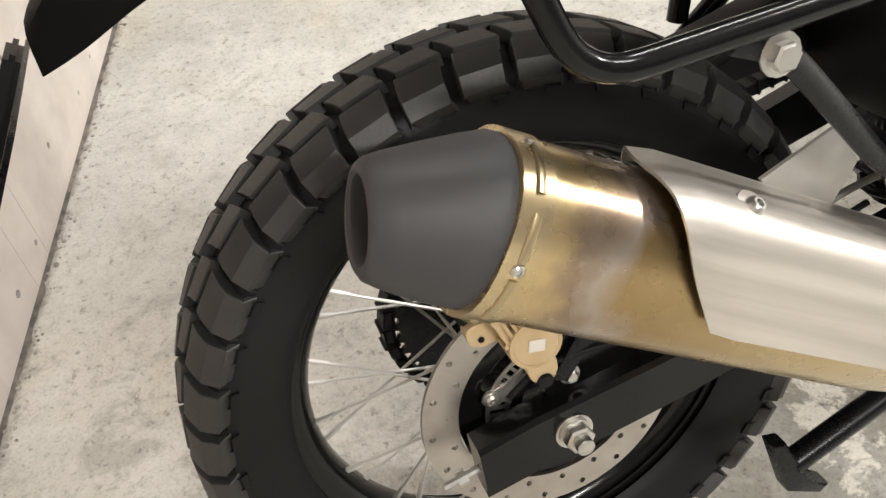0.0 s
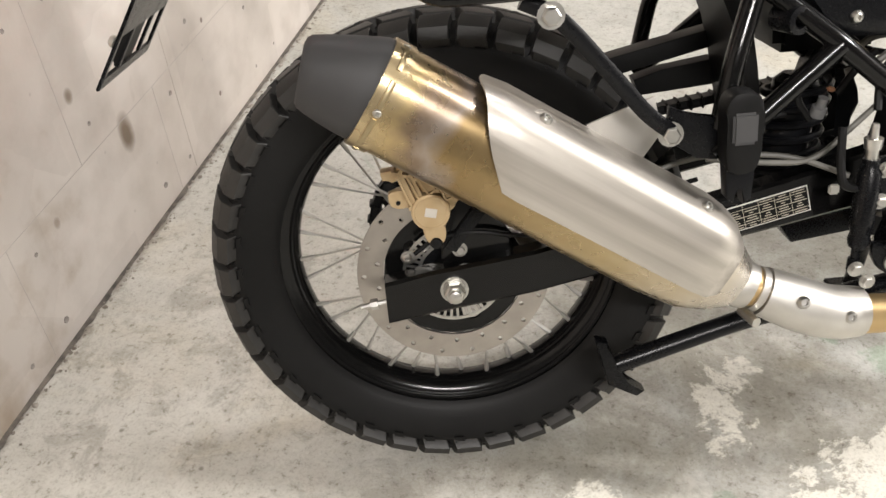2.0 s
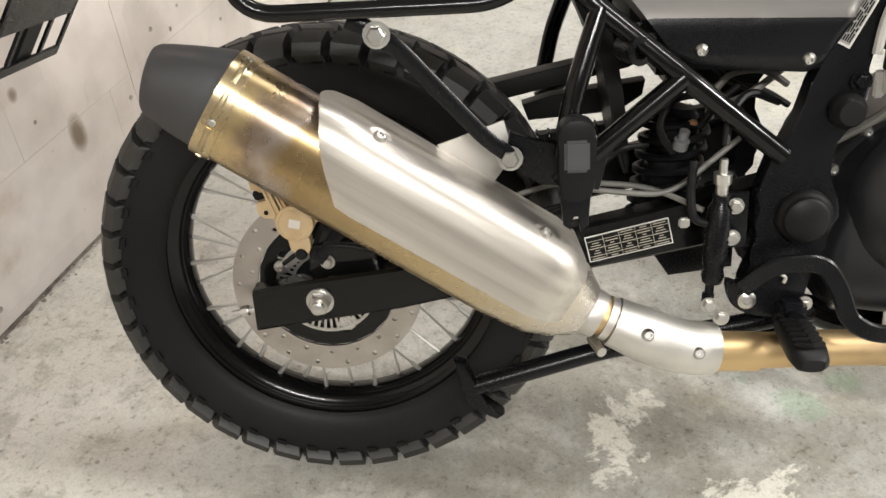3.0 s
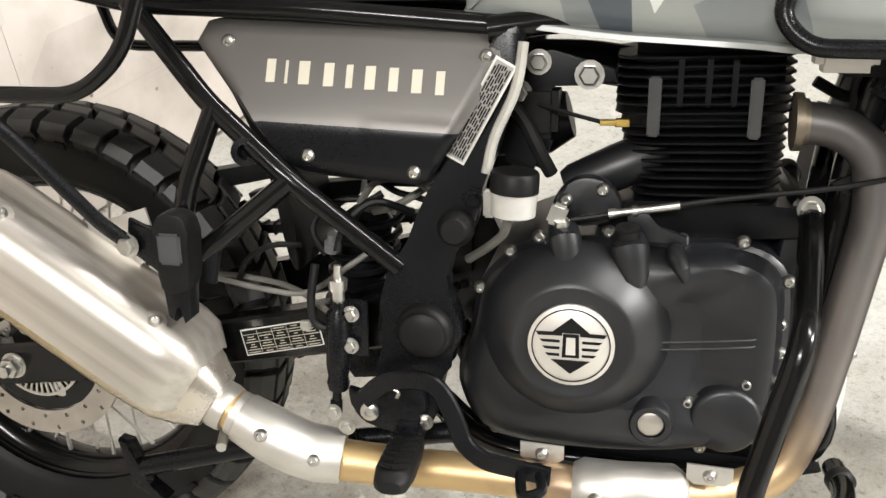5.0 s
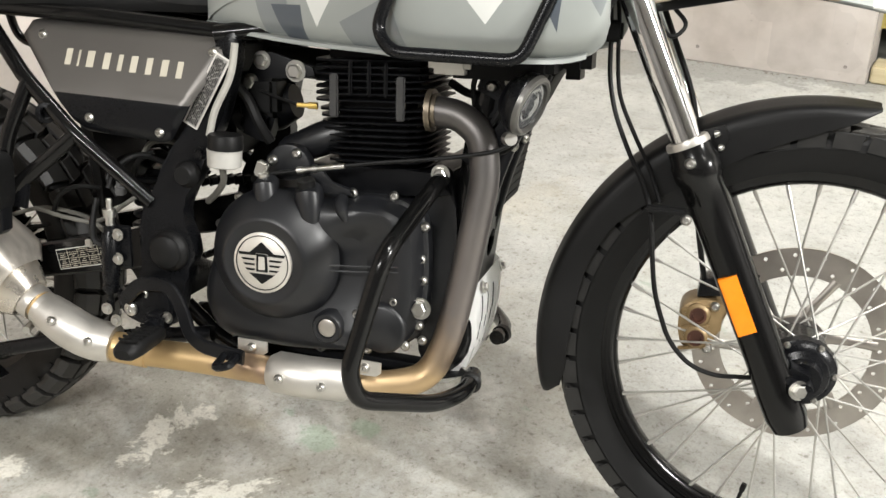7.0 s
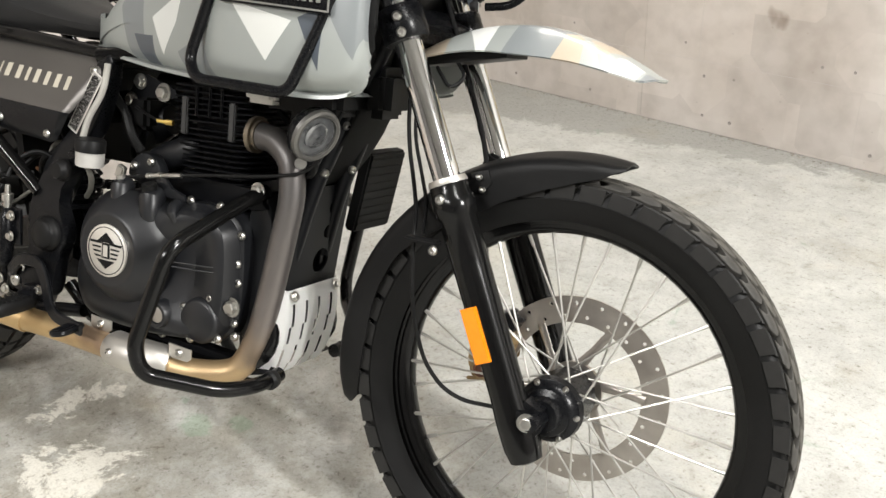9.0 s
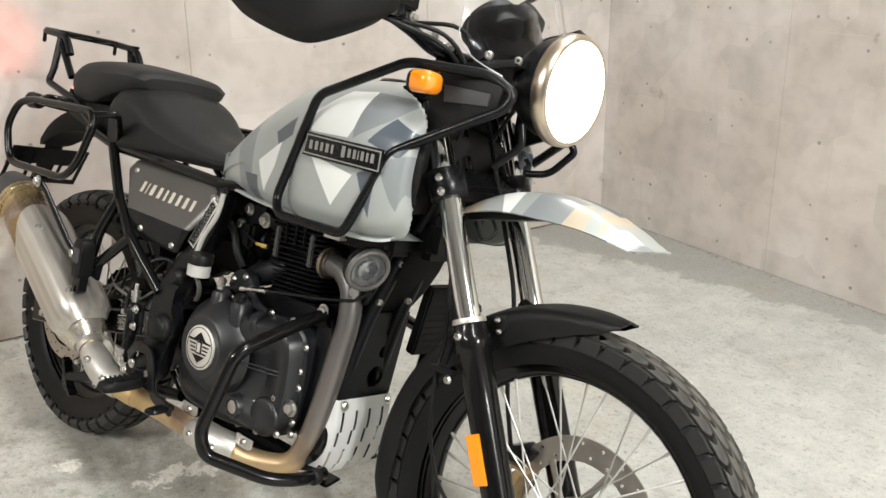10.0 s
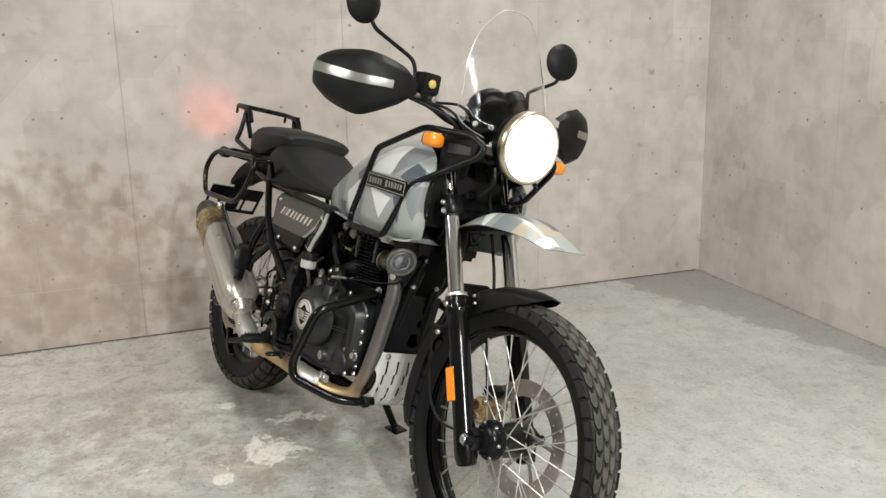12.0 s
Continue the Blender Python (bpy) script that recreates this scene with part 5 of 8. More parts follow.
# frame side plates beside the pivot
left = [(0.625, 0.752), (0.6, 0.66), (0.562, 0.589), (0.544, 0.542), (0.522, 0.506), (0.509, 0.45), (0.515, 0.405), (0.505, 0.375), (0.5, 0.335)]
right = [(0.56, 0.325), (0.575, 0.36), (0.585, 0.405), (0.603, 0.44), (0.592, 0.475), (0.58, 0.505), (0.598, 0.535), (0.616, 0.56), (0.622, 0.6), (0.637, 0.645), (0.66, 0.75)]


def plate_y(x, z):
    return 0.036 * min(1.0, max(0.0, (z - 0.575) / 0.05)) + 0.06 * max(0.0, z - 0.63)


side = part("frame_side_plate", prism(smooth_outline(left + right, 3), -0.168, -0.14, 0.006, plate_y), SATIN, bike, "black forged frame side plate")
lp = part("frame_side_plate", prism(smooth_outline(left + right, 3), 0.14, 0.168, 0.006, lambda x, z: -plate_y(x, z)), SATIN, bike, "black forged frame side plate")
for c, r in (((0.562, -0.168, 0.443), 0.0255), ((0.597, -0.166, 0.56), 0.016)):
    bm = bmx()
    lathe(bm, [(0, r * 1.22), (0.006, r * 1.22), (0.01, r * 1.1), (0.012, r), (0.016, r * 0.96), (0.019, r * 0.8), (0.0195, 0)], c, RIGHT, 32)
    part("pivot_cap", bm, MATT, side, "round black plastic pivot cap")
bolts(side, [(0.612, -0.158, 0.588)], BOLT_BLACK)
# identification plate: pale frame with dark unreadable bars
P0, PU, PV = V((0.617, -0.141, 0.676)), V((0.475, 0.053, 0.879)).normalized(), V((0.88, 0, -0.475)).normalized()


def tag(bm, u0, u1, v0, v1, lift):
    nrm = PU.cross(PV).normalized()
    nrm = nrm if nrm.y < 0 else -nrm
    pts = [P0 + PU * u + PV * v for u, v in ((u0, v0), (u1, v0), (u1, v1), (u0, v1))]
    a = [bm.verts.new(p + nrm * lift) for p in pts]
    b = [bm.verts.new(p + nrm * (lift + 0.0006)) for p in pts]
    skin(bm, a, b)
    bm.faces.new(b)
    bm.faces.new(a[::-1])


bm = bmx()
tag(bm, -0.057, 0.057, -0.0122, 0.0122, 0.001)
idp = part("rating_label", bm, WHITE, bike, "pale rating label with dark bars")
bm = bmx()
tag(bm, -0.0545, 0.0545, -0.0098, 0.0098, 0.0018)
part("rating_field", bm, surf("label_grey", (0.26, 0.25, 0.235), (0.34, 0.33, 0.31), 30, 0.35, 0.1), idp)
bm = bmx()
rng = random.Random(7)
for r in range(7):
    u = -0.052
    while u < 0.048:
        du = rng.uniform(0.004, 0.016)
        tag(bm, u, min(u + du, 0.052), -0.0086 + r * 0.0026, -0.0071 + r * 0.0026, 0.0026)
        u += du + 0.0025
tagged(part("rating_print", bm, DARKGAP, idp), kind="stuff")

# side panel with folded lower edge
def panel_y(x, z):
    d = 0.658 - z
    y = -0.1703 + 0.235 * (-d + math.sqrt(d * d + 0.000144)) - 0.012 * d
    return y + 0.1 * max(0.0, d) + 0.05 * (x - 0.45) * (1 if z > 0.66 else 0.6)


def panel_shell(s, parent):
    """Folded sheet between its upper and lower edges, with one row laid along the fold."""
    top = [(0.311, 0.742), (0.322, 0.764), (0.352, 0.766), (0.52, 0.761), (0.626, 0.755), (0.645, 0.733)]
    bot = [(0.418, 0.624), (0.43, 0.613), (0.44, 0.611), (0.518, 0.605), (0.553, 0.602), (0.566, 0.606)]

    def along_line(p, u):
        d = [0]
        for a, b in zip(p, p[1:]):
            d.append(d[-1] + math.hypot(b[0] - a[0], b[1] - a[1]))
        t = u * d[-1]
        return float(np.interp(t, d, [q[0] for q in p])), float(np.interp(t, d, [q[1] for q in p]))

    rows = []
    for j in range(19):
        row = []
        for i in range(33):
            u = i / 32
            a, b = along_line(top, u), along_line(bot, u)
            mid = (a[1] - 0.661 + 0.04 * (0.5 * (a[0] + b[0]) - 0.477)) / (a[1] - b[1])
            v = mid * j / 12 if j <= 12 else mid + (1 - mid) * (j - 12) / 6
            x, z = a[0] + (b[0] - a[0]) * v, a[1] + (b[1] - a[1]) * v
            y = panel_y(x, z)
            if min(i, 32 - i, j, 18 - j) == 0:
                y += 0.006
            row.append(V((x, -s * y if s > 0 else y, z)))
        rows.append(row)
    return sheet(rows, 0.0025 * (1 if s > 0 else -1))


pan_bm = panel_shell(-1, bike)
for f in pan_bm.faces:
    c = f.calc_center_median()
    f.material_index = 1 if c.z < 0.661 - 0.04 * (c.x - 0.477) else 0
pan = part("side_panel", pan_bm, [PANEL, SATIN], bike, "dark grey side panel with pale lettering", 50)
part("side_panel", panel_shell(1, bike), PANEL, bike, "dark grey side panel", 50)
bolts(pan, [(0.347, panel_y(0.347, 0.744) - 0.001, 0.744), (0.622, panel_y(0.622, 0.73) - 0.001, 0.73), (0.441, panel_y(0.441, 0.631) - 0.001, 0.631), (0.553, panel_y(0.553, 0.616) - 0.001, 0.616)], BOLT_CAP, (0, -1, -0.2))


def stroke(bm, pts, wide, fy, thick=0.0012):
    """Flat strokes laid on a curved side face."""
    for (x0, z0), (x1, z1) in zip(pts, pts[1:]):
        d = V((x1 - x0, 0, z1 - z0))
        nrm = V((-d.z, 0, d.x)).normalized() * wide / 2
        quad = [(x0 + nrm.x, z0 + nrm.z), (x0 - nrm.x, z0 - nrm.z), (x1 - nrm.x, z1 - nrm.z), (x1 + nrm.x, z1 + nrm.z)]
        a = [bm.verts.new((x, fy(x, z) - 0.0022, z)) for x, z in quad]
        b = [bm.verts.new((x, fy(x, z) - 0.0022 - thick, z)) for x, z in quad]
        skin(bm, a, b)
        bm.faces.new(b)


# nine plain marks where the model name stands
x = 0.388
for wch in (0.019, 0.006, 0.023, 0.021, 0.014, 0.021, 0.019, 0.021, 0.018):
    bm = bmx()
    zt = 0.7265 - 0.062 * (x - 0.388)
    stroke(bm, [(x + wch / 2, zt - 0.0225), (x + wch / 2, zt)], wch * 0.5, panel_y)
    part("letter_mark", bm, LETTER, pan)
    x += wch + 0.0045

# seat: rider's and pillion's cushions
def cushion(name, stations, label, n=40):
    rows = []
    for x, zt, zb, w, crown in spline(stations, n):
        half = [(0, zt), (0.45 * w, zt - 0.006 * crown), (0.8 * w, zt - 0.018 * crown), (0.97 * w, zt - 0.045 * crown), (w, (zt + zb) / 2), (0.97 * w, zb + 0.012), (0.9 * w, zb)]
        h = [tuple(v) for v in spline(half, 16)]
        rows.append([V((x, -y, z)) for y, z in h] + [V((x, y, z)) for y, z in h[::-1][:-1]])
    return part(name, solid_loft(rows), VINYL, bike, label)


cushion("rider_seat", [(0.16, 0.89, 0.8, 0.1, 1), (0.19, 0.925, 0.788, 0.13, 1), (0.25, 0.94, 0.782, 0.142, 1), (0.315, 0.922, 0.782, 0.14, 1), (0.375, 0.887, 0.782, 0.128, 1), (0.44, 0.852, 0.782, 0.111, 0.9), (0.52, 0.832, 0.782, 0.1, 0.8), (0.585, 0.824, 0.783, 0.094, 0.7), (0.62, 0.822, 0.787, 0.085, 0.6)], "black grained vinyl rider's seat")
cushion("pillion_seat", [(-0.06, 0.92, 0.89, 0.07, 0.4), (-0.04, 0.955, 0.88, 0.1, 0.7), (0.02, 0.975, 0.872, 0.125, 0.8), (0.1, 0.982, 0.872, 0.135, 0.8), (0.18, 0.98, 0.9, 0.137, 0.7), (0.26, 0.972, 0.92, 0.13, 0.5), (0.285, 0.955, 0.925, 0.11, 0.3)], "black grained vinyl pillion seat")
bm = prism([(-0.08, 0.87), (0.2, 0.87), (0.24, 0.79), (0.1, 0.8), (-0.06, 0.84)], -0.11, 0.11, 0.006)
part("tail_cover", bm, MATT, bike, "black plastic tail cover")

# ---- tank ----
ST = [(0.592, 0.802, 0.771, 0.08, 0.784, 0.076), (0.603, 0.822, 0.768, 0.1, 0.792, 0.094), (0.655, 0.882, 0.76, 0.122, 0.815, 0.108), (0.74, 0.95, 0.75, 0.139, 0.845, 0.116), (0.83, 0.998, 0.745, 0.15, 0.865, 0.128), (0.88, 1.008, 0.743, 0.16, 0.865, 0.14), (0.905, 1.012, 0.742, 0.185, 0.86, 0.158), (0.94, 1.015, 0.742, 0.196, 0.86, 0.168), (1.0, 1.019, 0.742, 0.199, 0.86, 0.172), (1.06, 1.019, 0.742, 0.2, 0.86, 0.172), (1.12, 1.015, 0.744, 0.198, 0.86, 0.166), (1.155, 1.006, 0.752, 0.194, 0.865, 0.158), (1.173, 0.995, 0.766, 0.187, 0.87, 0.15), (1.179, 0.984, 0.782, 0.178, 0.875, 0.142)]
rows, lips = [], {1: [], -1: []}
for x, zt, zb, w, zm, wb in spline(ST, 84):
    sl = min(1.0, max(0.35, (zt - zb) / 0.27))
    half = [(0, zt), (0.3 * w, zt - 0.003), (0.5 * w, zt - 0.011 * sl), (0.68 * w, zt - 0.028 * sl), (0.84 * w, zt - 0.056 * sl), (0.945 * w, zt - 0.086 * sl), (0.985 * w, zt - 0.112 * sl), (w, zm - 0.012), (0.99 * w, zb + 0.055), (0.68 * w + 0.32 * wb, zb + 0.024), (wb, zb + 0.006), (wb - 0.012, zb), (wb - 0.04, zb)]
    h = [tuple(v) for v in spline(half, 60)]
    rows.append([V((x, -y, z)) for y, z in h] + [V((x, y, z)) for y, z in h[::-1][:-1]])
    for s in (1, -1):
        lips[s].append([V((x, s * (wb - 0.02), zb + 0.002)), V((x, s * (wb + 0.001), zb + 0.003)), V((x, s * (wb + 0.006), zb + 0.001)), V((x, s * (wb + 0.007), zb - 0.003))])
front_ring = rows[-1]
mid = V((0, 0, 0.88))
SHRINK = (0.95, 0.9, 0.86, 0.82, 0.78, 0.74, 0.7, 0.66, 0.6, 0.4, 0.2, 0.03)


def notched(p, more=0.0):
    """The tank's front is forked: two lobes beside a recess for the steering head."""
    u = min(1.0, max(0.0, (abs(p.y) - 0.095) / 0.07))
    return V((min(p.x, 1.062 + more + 0.14 * u * u * (3 - 2 * u)), p.y, p.z))


rows += [[V((1.178, p.y * k, mid.z + (p.z - mid.z) * k)) for p in front_ring] for k in SHRINK]
rows = [[notched(p) for p in r] for r in rows]
filler_rings = [[notched(V((x, p.y * k, mid.z + (p.z - mid.z) * k)), -0.004) for p in front_ring] for k, x in [(0.93, 1.165), (0.915, 1.18), (0.9, 1.186)] + [(k, 1.186) for k in SHRINK[1:]]]
bm = solid_loft(rows)
CAMO = [
    (1, [(0.935, 0.93), (0.99, 0.985), (1.05, 0.99), (1.072, 0.949), (1.048, 0.905), (0.955, 0.905)]),
    (2, [(1.05, 0.99), (1.16, 0.985), (1.125, 0.945), (1.06, 0.905)]),
    (3, [(1.132, 0.95), (1.19, 0.925), (1.165, 0.885), (1.095, 0.905)]),
    (1, [(0.965, 0.865), (1.075, 0.845), (1.032, 0.786)]),
    (2, [(1.125, 0.875), (1.2, 0.9), (1.17, 0.8)]),
    (3, [(1.085, 0.85), (1.13, 0.87), (1.12, 0.78)]),
    (2, [(0.68, 0.842), (0.735, 0.93), (0.738, 0.864), (0.75, 0.76), (0.7, 0.76)]),
    (3, [(0.806, 0.889), (0.86, 0.925), (0.86, 0.89), (0.82, 0.866)]),
    (1, [(0.762, 0.829), (0.83, 0.874), (0.817, 0.825), (0.785, 0.772)]),
    (2, [(0.82, 0.78), (0.9, 0.82), (0.93, 0.74), (0.84, 0.74)]),
    (3, [(0.715, 0.8), (0.762, 0.8), (0.765, 0.752), (0.735, 0.752)]),
    (2, [(0.88, 0.96), (0.93, 0.93), (0.92, 1.03), (0.88, 1.03)]),
]


def inside(poly, x, z):
    s = [(b[0] - a[0]) * (z - a[1]) - (b[1] - a[1]) * (x - a[0]) for a, b in zip(poly, poly[1:] + poly[:1])]
    return all(v >= 0 for v in s) or all(v <= 0 for v in s)


def camouflage(bm, polys, ax=(0, 2)):
    """Cut hard-edged patches of paint into a skin, seen along one axis."""
    for _, poly in polys:
        lo = [min(p[k] for p in poly) - 0.012 for k in (0, 1)]
        hi = [max(p[k] for p in poly) + 0.012 for k in (0, 1)]
        for a, b in zip(poly, poly[1:] + poly[:1]):
            faces = [f for f in bm.faces if all(lo[k] < f.calc_center_median()[ax[k]] < hi[k] for k in (0, 1))]
            geo = set(faces) | {e for f in faces for e in f.edges} | {v for f in faces for v in f.verts}
            co, no = V((0, 0, 0)), V((0, 0, 0))
            co[ax[0]], co[ax[1]] = a
            no[ax[0]], no[ax[1]] = -(b[1] - a[1]), b[0] - a[0]
            bmesh.ops.bisect_plane(bm, geom=list(geo), plane_co=co, plane_no=no.normalized(), dist=1e-5)
    for f in bm.faces:
        c = f.calc_center_median()
        f.material_index = 0
        for k, poly in polys:
            if inside(poly, c[ax[0]], c[ax[1]]):
                f.material_index = k
    return bm


camouflage(bm, CAMO)
bm.normal_update()
# recess faces are black in place of the shade behind the fork
for f in bm.faces:
    c = f.calc_center_median()
    if f.normal.x > 0.6 and c.x > 1.04 and abs(c.y) < 0.132:
        f.material_index = 5
tank = part("fuel_tank", bm, [CAMO_GREY, CAMO_LIGHT, CAMO_MID, CAMO_DARK, CAMO_TAN, MATT], bike, "grey camouflage painted fuel tank", 55)
# plain bodies added to fill the dark behind and under the tank
part("tank_front_filler", solid_loft(filler_rings), MATT, tank, "plain black filler in the tank's front recess")
part("under_tank_filler", boxed((1.03, 0, 0.735), (0.15, 0.22, 0.05), 0.012), MATT, tank, "plain black filler under the tank")
for s in (1, -1):
    part("tank_seam", sheet(lips[s][:-13], 0.002 * s), CAMO_GREY, tank)
bm = bmx()
lathe(bm, [(0, 0.05), (0.006, 0.05), (0.01, 0.045), (0.012, 0.03), (0.012, 0)], (0.98, 0, 1.012), (0, 0, 1), 28)
part("filler_cap", bm, SATIN, tank, "black filler cap")
badge = part("tank_badge", prism([(0.953, 0.862), (0.957, 0.903), (1.141, 0.897), (1.141, 0.856)], -0.207, -0.199, 0.003), SATIN, bike, "black tank badge plate with pale rim")
for y, i in ((-0.2078, 0.0035),):
    bm = bmx()
    o = [(0.953 + i, 0.862 + i), (0.957 + i, 0.903 - i), (1.145 - i, 0.897 - i), (1.145 - i, 0.856 + i)]
    ii = [(o[0][0] + 0.0025, o[0][1] + 0.0025), (o[1][0] + 0.0025, o[1][1] - 0.0025), (o[2][0] - 0.0025, o[2][1] - 0.0025), (o[3][0] - 0.0025, o[3][1] + 0.0025)]
    va, vb = [[bm.verts.new((x, y, z)) for x, z in q] for q in (o, ii)]
    vc = [bm.verts.new((x, y + 0.001, z)) for x, z in o]
    skin(bm, va, vb)
    skin(bm, va, vc)
    part("badge_rim", bm, SILVER, badge)
x = 0.968
for wch in (0.012, 0.012, 0.011, 0.012, 0.009, -0.012, 0.014, 0.011, 0.01, 0.004, 0.011, 0.008, 0.012):
    if wch > 0:
        bm = bmx()
        h = 0.019 if wch > 0.0135 else 0.015
        stroke(bm, [(x + wch / 2, 0.882 - h / 2 - 0.02 * (x - 0.97)), (x + wch / 2, 0.882 + h / 2 - 0.02 * (x - 0.97))], wch * 0.6, lambda x, z: -0.2052)
        part("letter_mark", bm, SILVER, badge)
    x += abs(wch) + 0.002

# tank guards, engine guards
LOOP = [(0.89, -0.195, 0.775), (0.915, -0.208, 0.748), (1.08, -0.205, 0.745), (1.142, -0.19, 0.893), (1.308, -0.124, 0.992), (1.318, -0.118, 1.018), (1.272, -0.128, 1.042), (1.146, -0.185, 1.043), (0.965, -0.2, 0.968)]
for s in (1, -1):
    part("tank_guard", sweep(bmx(), rounded(LOOP if s > 0 else mirrored(LOOP), 0.02, 5, True), 0.0085, 12, True), SATIN, bike, "black tubular tank guard")
    crash = [(0.955, -0.075, 0.572), (0.95, -0.12, 0.56), (0.93, -0.265, 0.502), (0.89, -0.288, 0.345), (0.9, -0.28, 0.302), (0.985, -0.195, 0.272), (1.012, -0.14, 0.272), (1.008, -0.08, 0.274)]
    c = part("engine_guard", tube(crash if s > 0 else mirrored(crash), 0.0125, 0.03, 14), GLOSS, bike, "black tubular engine guard")
    bm = bmx()
    lathe(bm, [(0, 0.0155), (0.012, 0.0155), (0.016, 0.011)], (1.01, -0.1 * s, 0.272), (0.2, -s, 0), 18)
    part("guard_clamp", bm, MATT, c)
    bolts(c, [(0.952, -0.092 * s, 0.575)], BOLT_BIG, (0, -s, 0))

# ---- engine ----
OUT = [(0.612, 0.481), (0.64, 0.515), (0.677, 0.533), (0.748, 0.54), (0.82, 0.537), (0.889, 0.537), (0.928, 0.518), (0.94, 0.48), (0.94, 0.39), (0.925, 0.33), (0.87, 0.305), (0.75, 0.292), (0.625, 0.3), (0.59, 0.344), (0.588, 0.385), (0.601, 0.429)]
outl = smooth_outline(OUT, 3)
part("crankcase", prism(outl, -0.098, 0.09, 0.006), CAST, bike, "black painted crankcase")
cx, cz = 0.765, 0.425
rings = []
for y, k in ((-0.096, 1.0), (-0.104, 1.0), (-0.107, 0.985), (-0.11, 0.965), (-0.126, 0.94), (-0.14, 0.905), (-0.147, 0.86), (-0.151, 0.79), (-0.153, 0.66), (-0.153, 0.5)):
    rings.append([V((cx + (x - cx) * k, y + (0.02 * max(0, x - 0.83) / 0.1) * (1 - k) * 3, cz + (z - cz) * k)) for x, z in outl])
cover = part("clutch_cover", solid_loft(rings), CAST, bike, "black cast clutch cover", 30)
E0 = V((0.719, 0, 0.4445))
bm = bmx()
lathe(bm, [(0.14, 0.1), (0.154, 0.093), (0.164, 0.084), (0.172, 0.075), (0.179, 0.067), (0.182, 0.0625), (0.1825, 0.06), (0.1812, 0.057), (0.1812, 0)], E0, RIGHT, 48)
part("cover_boss", bm, CAST, cover, "round cover boss")
bm = bmx()
lathe(bm, [(0.181, 0.0445), (0.1845, 0.0445), (0.1852, 0.0435), (0.1852, 0.0)], E0, RIGHT, 48)
part("emblem_disc", bm, EMBLEM, cover, "round silver emblem")
bm = bmx()
lathe(bm, [(0.1848, 0.0405), (0.1858, 0.0405), (0.1858, 0.0392), (0.1848, 0.0392)], E0, RIGHT, 48, closed=True)
part("emblem_ring", bm, DARKGAP, cover)


def badge_poly(pts, mat, y=-0.1856, th=0.0008):
    bm = bmx()
    a = [bm.verts.new((E0.x + u, y, E0.z + v)) for u, v in pts]
    b = [bm.verts.new((E0.x + u, y - th, E0.z + v)) for u, v in pts]
    skin(bm, a, b)
    bm.faces.new(b)
    return part("emblem_mark", bm, mat, cover)


badge_poly([(-0.02, 0.014), (0.0, 0.031), (0.02, 0.014)], DARKGAP)
badge_poly([(-0.02, -0.016), (0.0, -0.031), (0.02, -0.016)], DARKGAP)
for s in (1, -1):
    badge_poly([(s * 0.009, 0.015), (s * 0.036, 0.0145), (s * 0.034, 0.0105), (s * 0.009, 0.011)], DARKGAP)
    for k in range(3):
        z = 0.006 - 0.0075 * k
        badge_poly([(s * 0.0115, z), (s * (0.032 - 0.003 * k), z), (s * (0.029 - 0.003 * k), z - 0.0028), (s * 0.0115, z - 0.0028)], DARKGAP)
badge_poly([(-0.008, 0.013), (0.008, 0.013), (0.009, -0.013), (-0.009, -0.013)], DARKGAP)
badge_poly([(-0.0045, 0.0095), (0.0045, 0.0095), (0.005, -0.0095), (-0.005, -0.0095)], EMBLEM, -0.1866)
for x, z0, z1, r0, r1 in ((0.703, 0.55, 0.492, 0.0185, 0.012), (0.77, 0.542, 0.48, 0.021, 0.011), (0.818, 0.535, 0.508, 0.01, 0.007)):
    bm = bmx()
    sweep(bm, [(x, -0.128, z0), (x + 0.003, -0.142, z0 - 0.006), (x + 0.008, -0.15, (z0 + z1) / 2), (x + 0.012, -0.146, z1)], [r0 * 0.9, r0, (r0 + r1) / 2, r1 * 0.6], 16)
    part("cover_rib", bm, CAST, cover)
bm = bmx()
lathe(bm, [(0, 0.017), (0.008, 0.017), (0.012, 0.013), (0.022, 0.0125), (0.022, 0.006), (0.018, 0.0)], (0.77, -0.14, 0.54), (0, -0.25, 1), 18)
part("oil_filler_cap", bm, MATT, cover, "black oil filler cap")
# raised line across the cover
for z in (0.436, 0.428):
    bm = bmx()
    sweep(bm, [(0.8, -0.156, z + 0.006), (0.85, -0.15, z + 0.008), (0.9, -0.139, z + 0.009), (0.93, -0.122, z + 0.01)], 0.0012, 6)
    part("cover_line", bm, CAST, cover)
bolts(cover, [(0.75, -0.106, 0.545), (0.888, -0.104, 0.54), (0.826, -0.106, 0.54), (0.645, -0.106, 0.518), (0.612, -0.106, 0.474), (0.676, -0.106, 0.536), (0.935, -0.108, 0.42), (0.63, -0.106, 0.302), (0.775, -0.106, 0.296), (0.93, -0.106, 0.35), (0.855, -0.13, 0.368), (0.846, -0.112, 0.32)])
bm = bmx()
lathe(bm, [(-0.02, 0.026), (0.014, 0.024), (0.018, 0.021), (0.018, 0.0155), (0.013, 0.0145), (0.013, 0.0)], (0.804, -0.138, 0.346), RIGHT, 28)
part("sight_glass_ring", bm, CAST, cover)
bm = bmx()
lathe(bm, [(0, 0.0135), (0.003, 0.0135), (0.004, 0.011), (0.004, 0)], (0.804, -0.1505, 0.346), RIGHT, 24)
part("sight_glass", bm, DISC, cover, "round oil sight glass")
flt = bmx()
lathe(flt, [(0, 0.04), (0.024, 0.0385), (0.029, 0.036), (0.031, 0.032), (0.031, 0.0)], (0.882, -0.112, 0.35), RIGHT, 36)
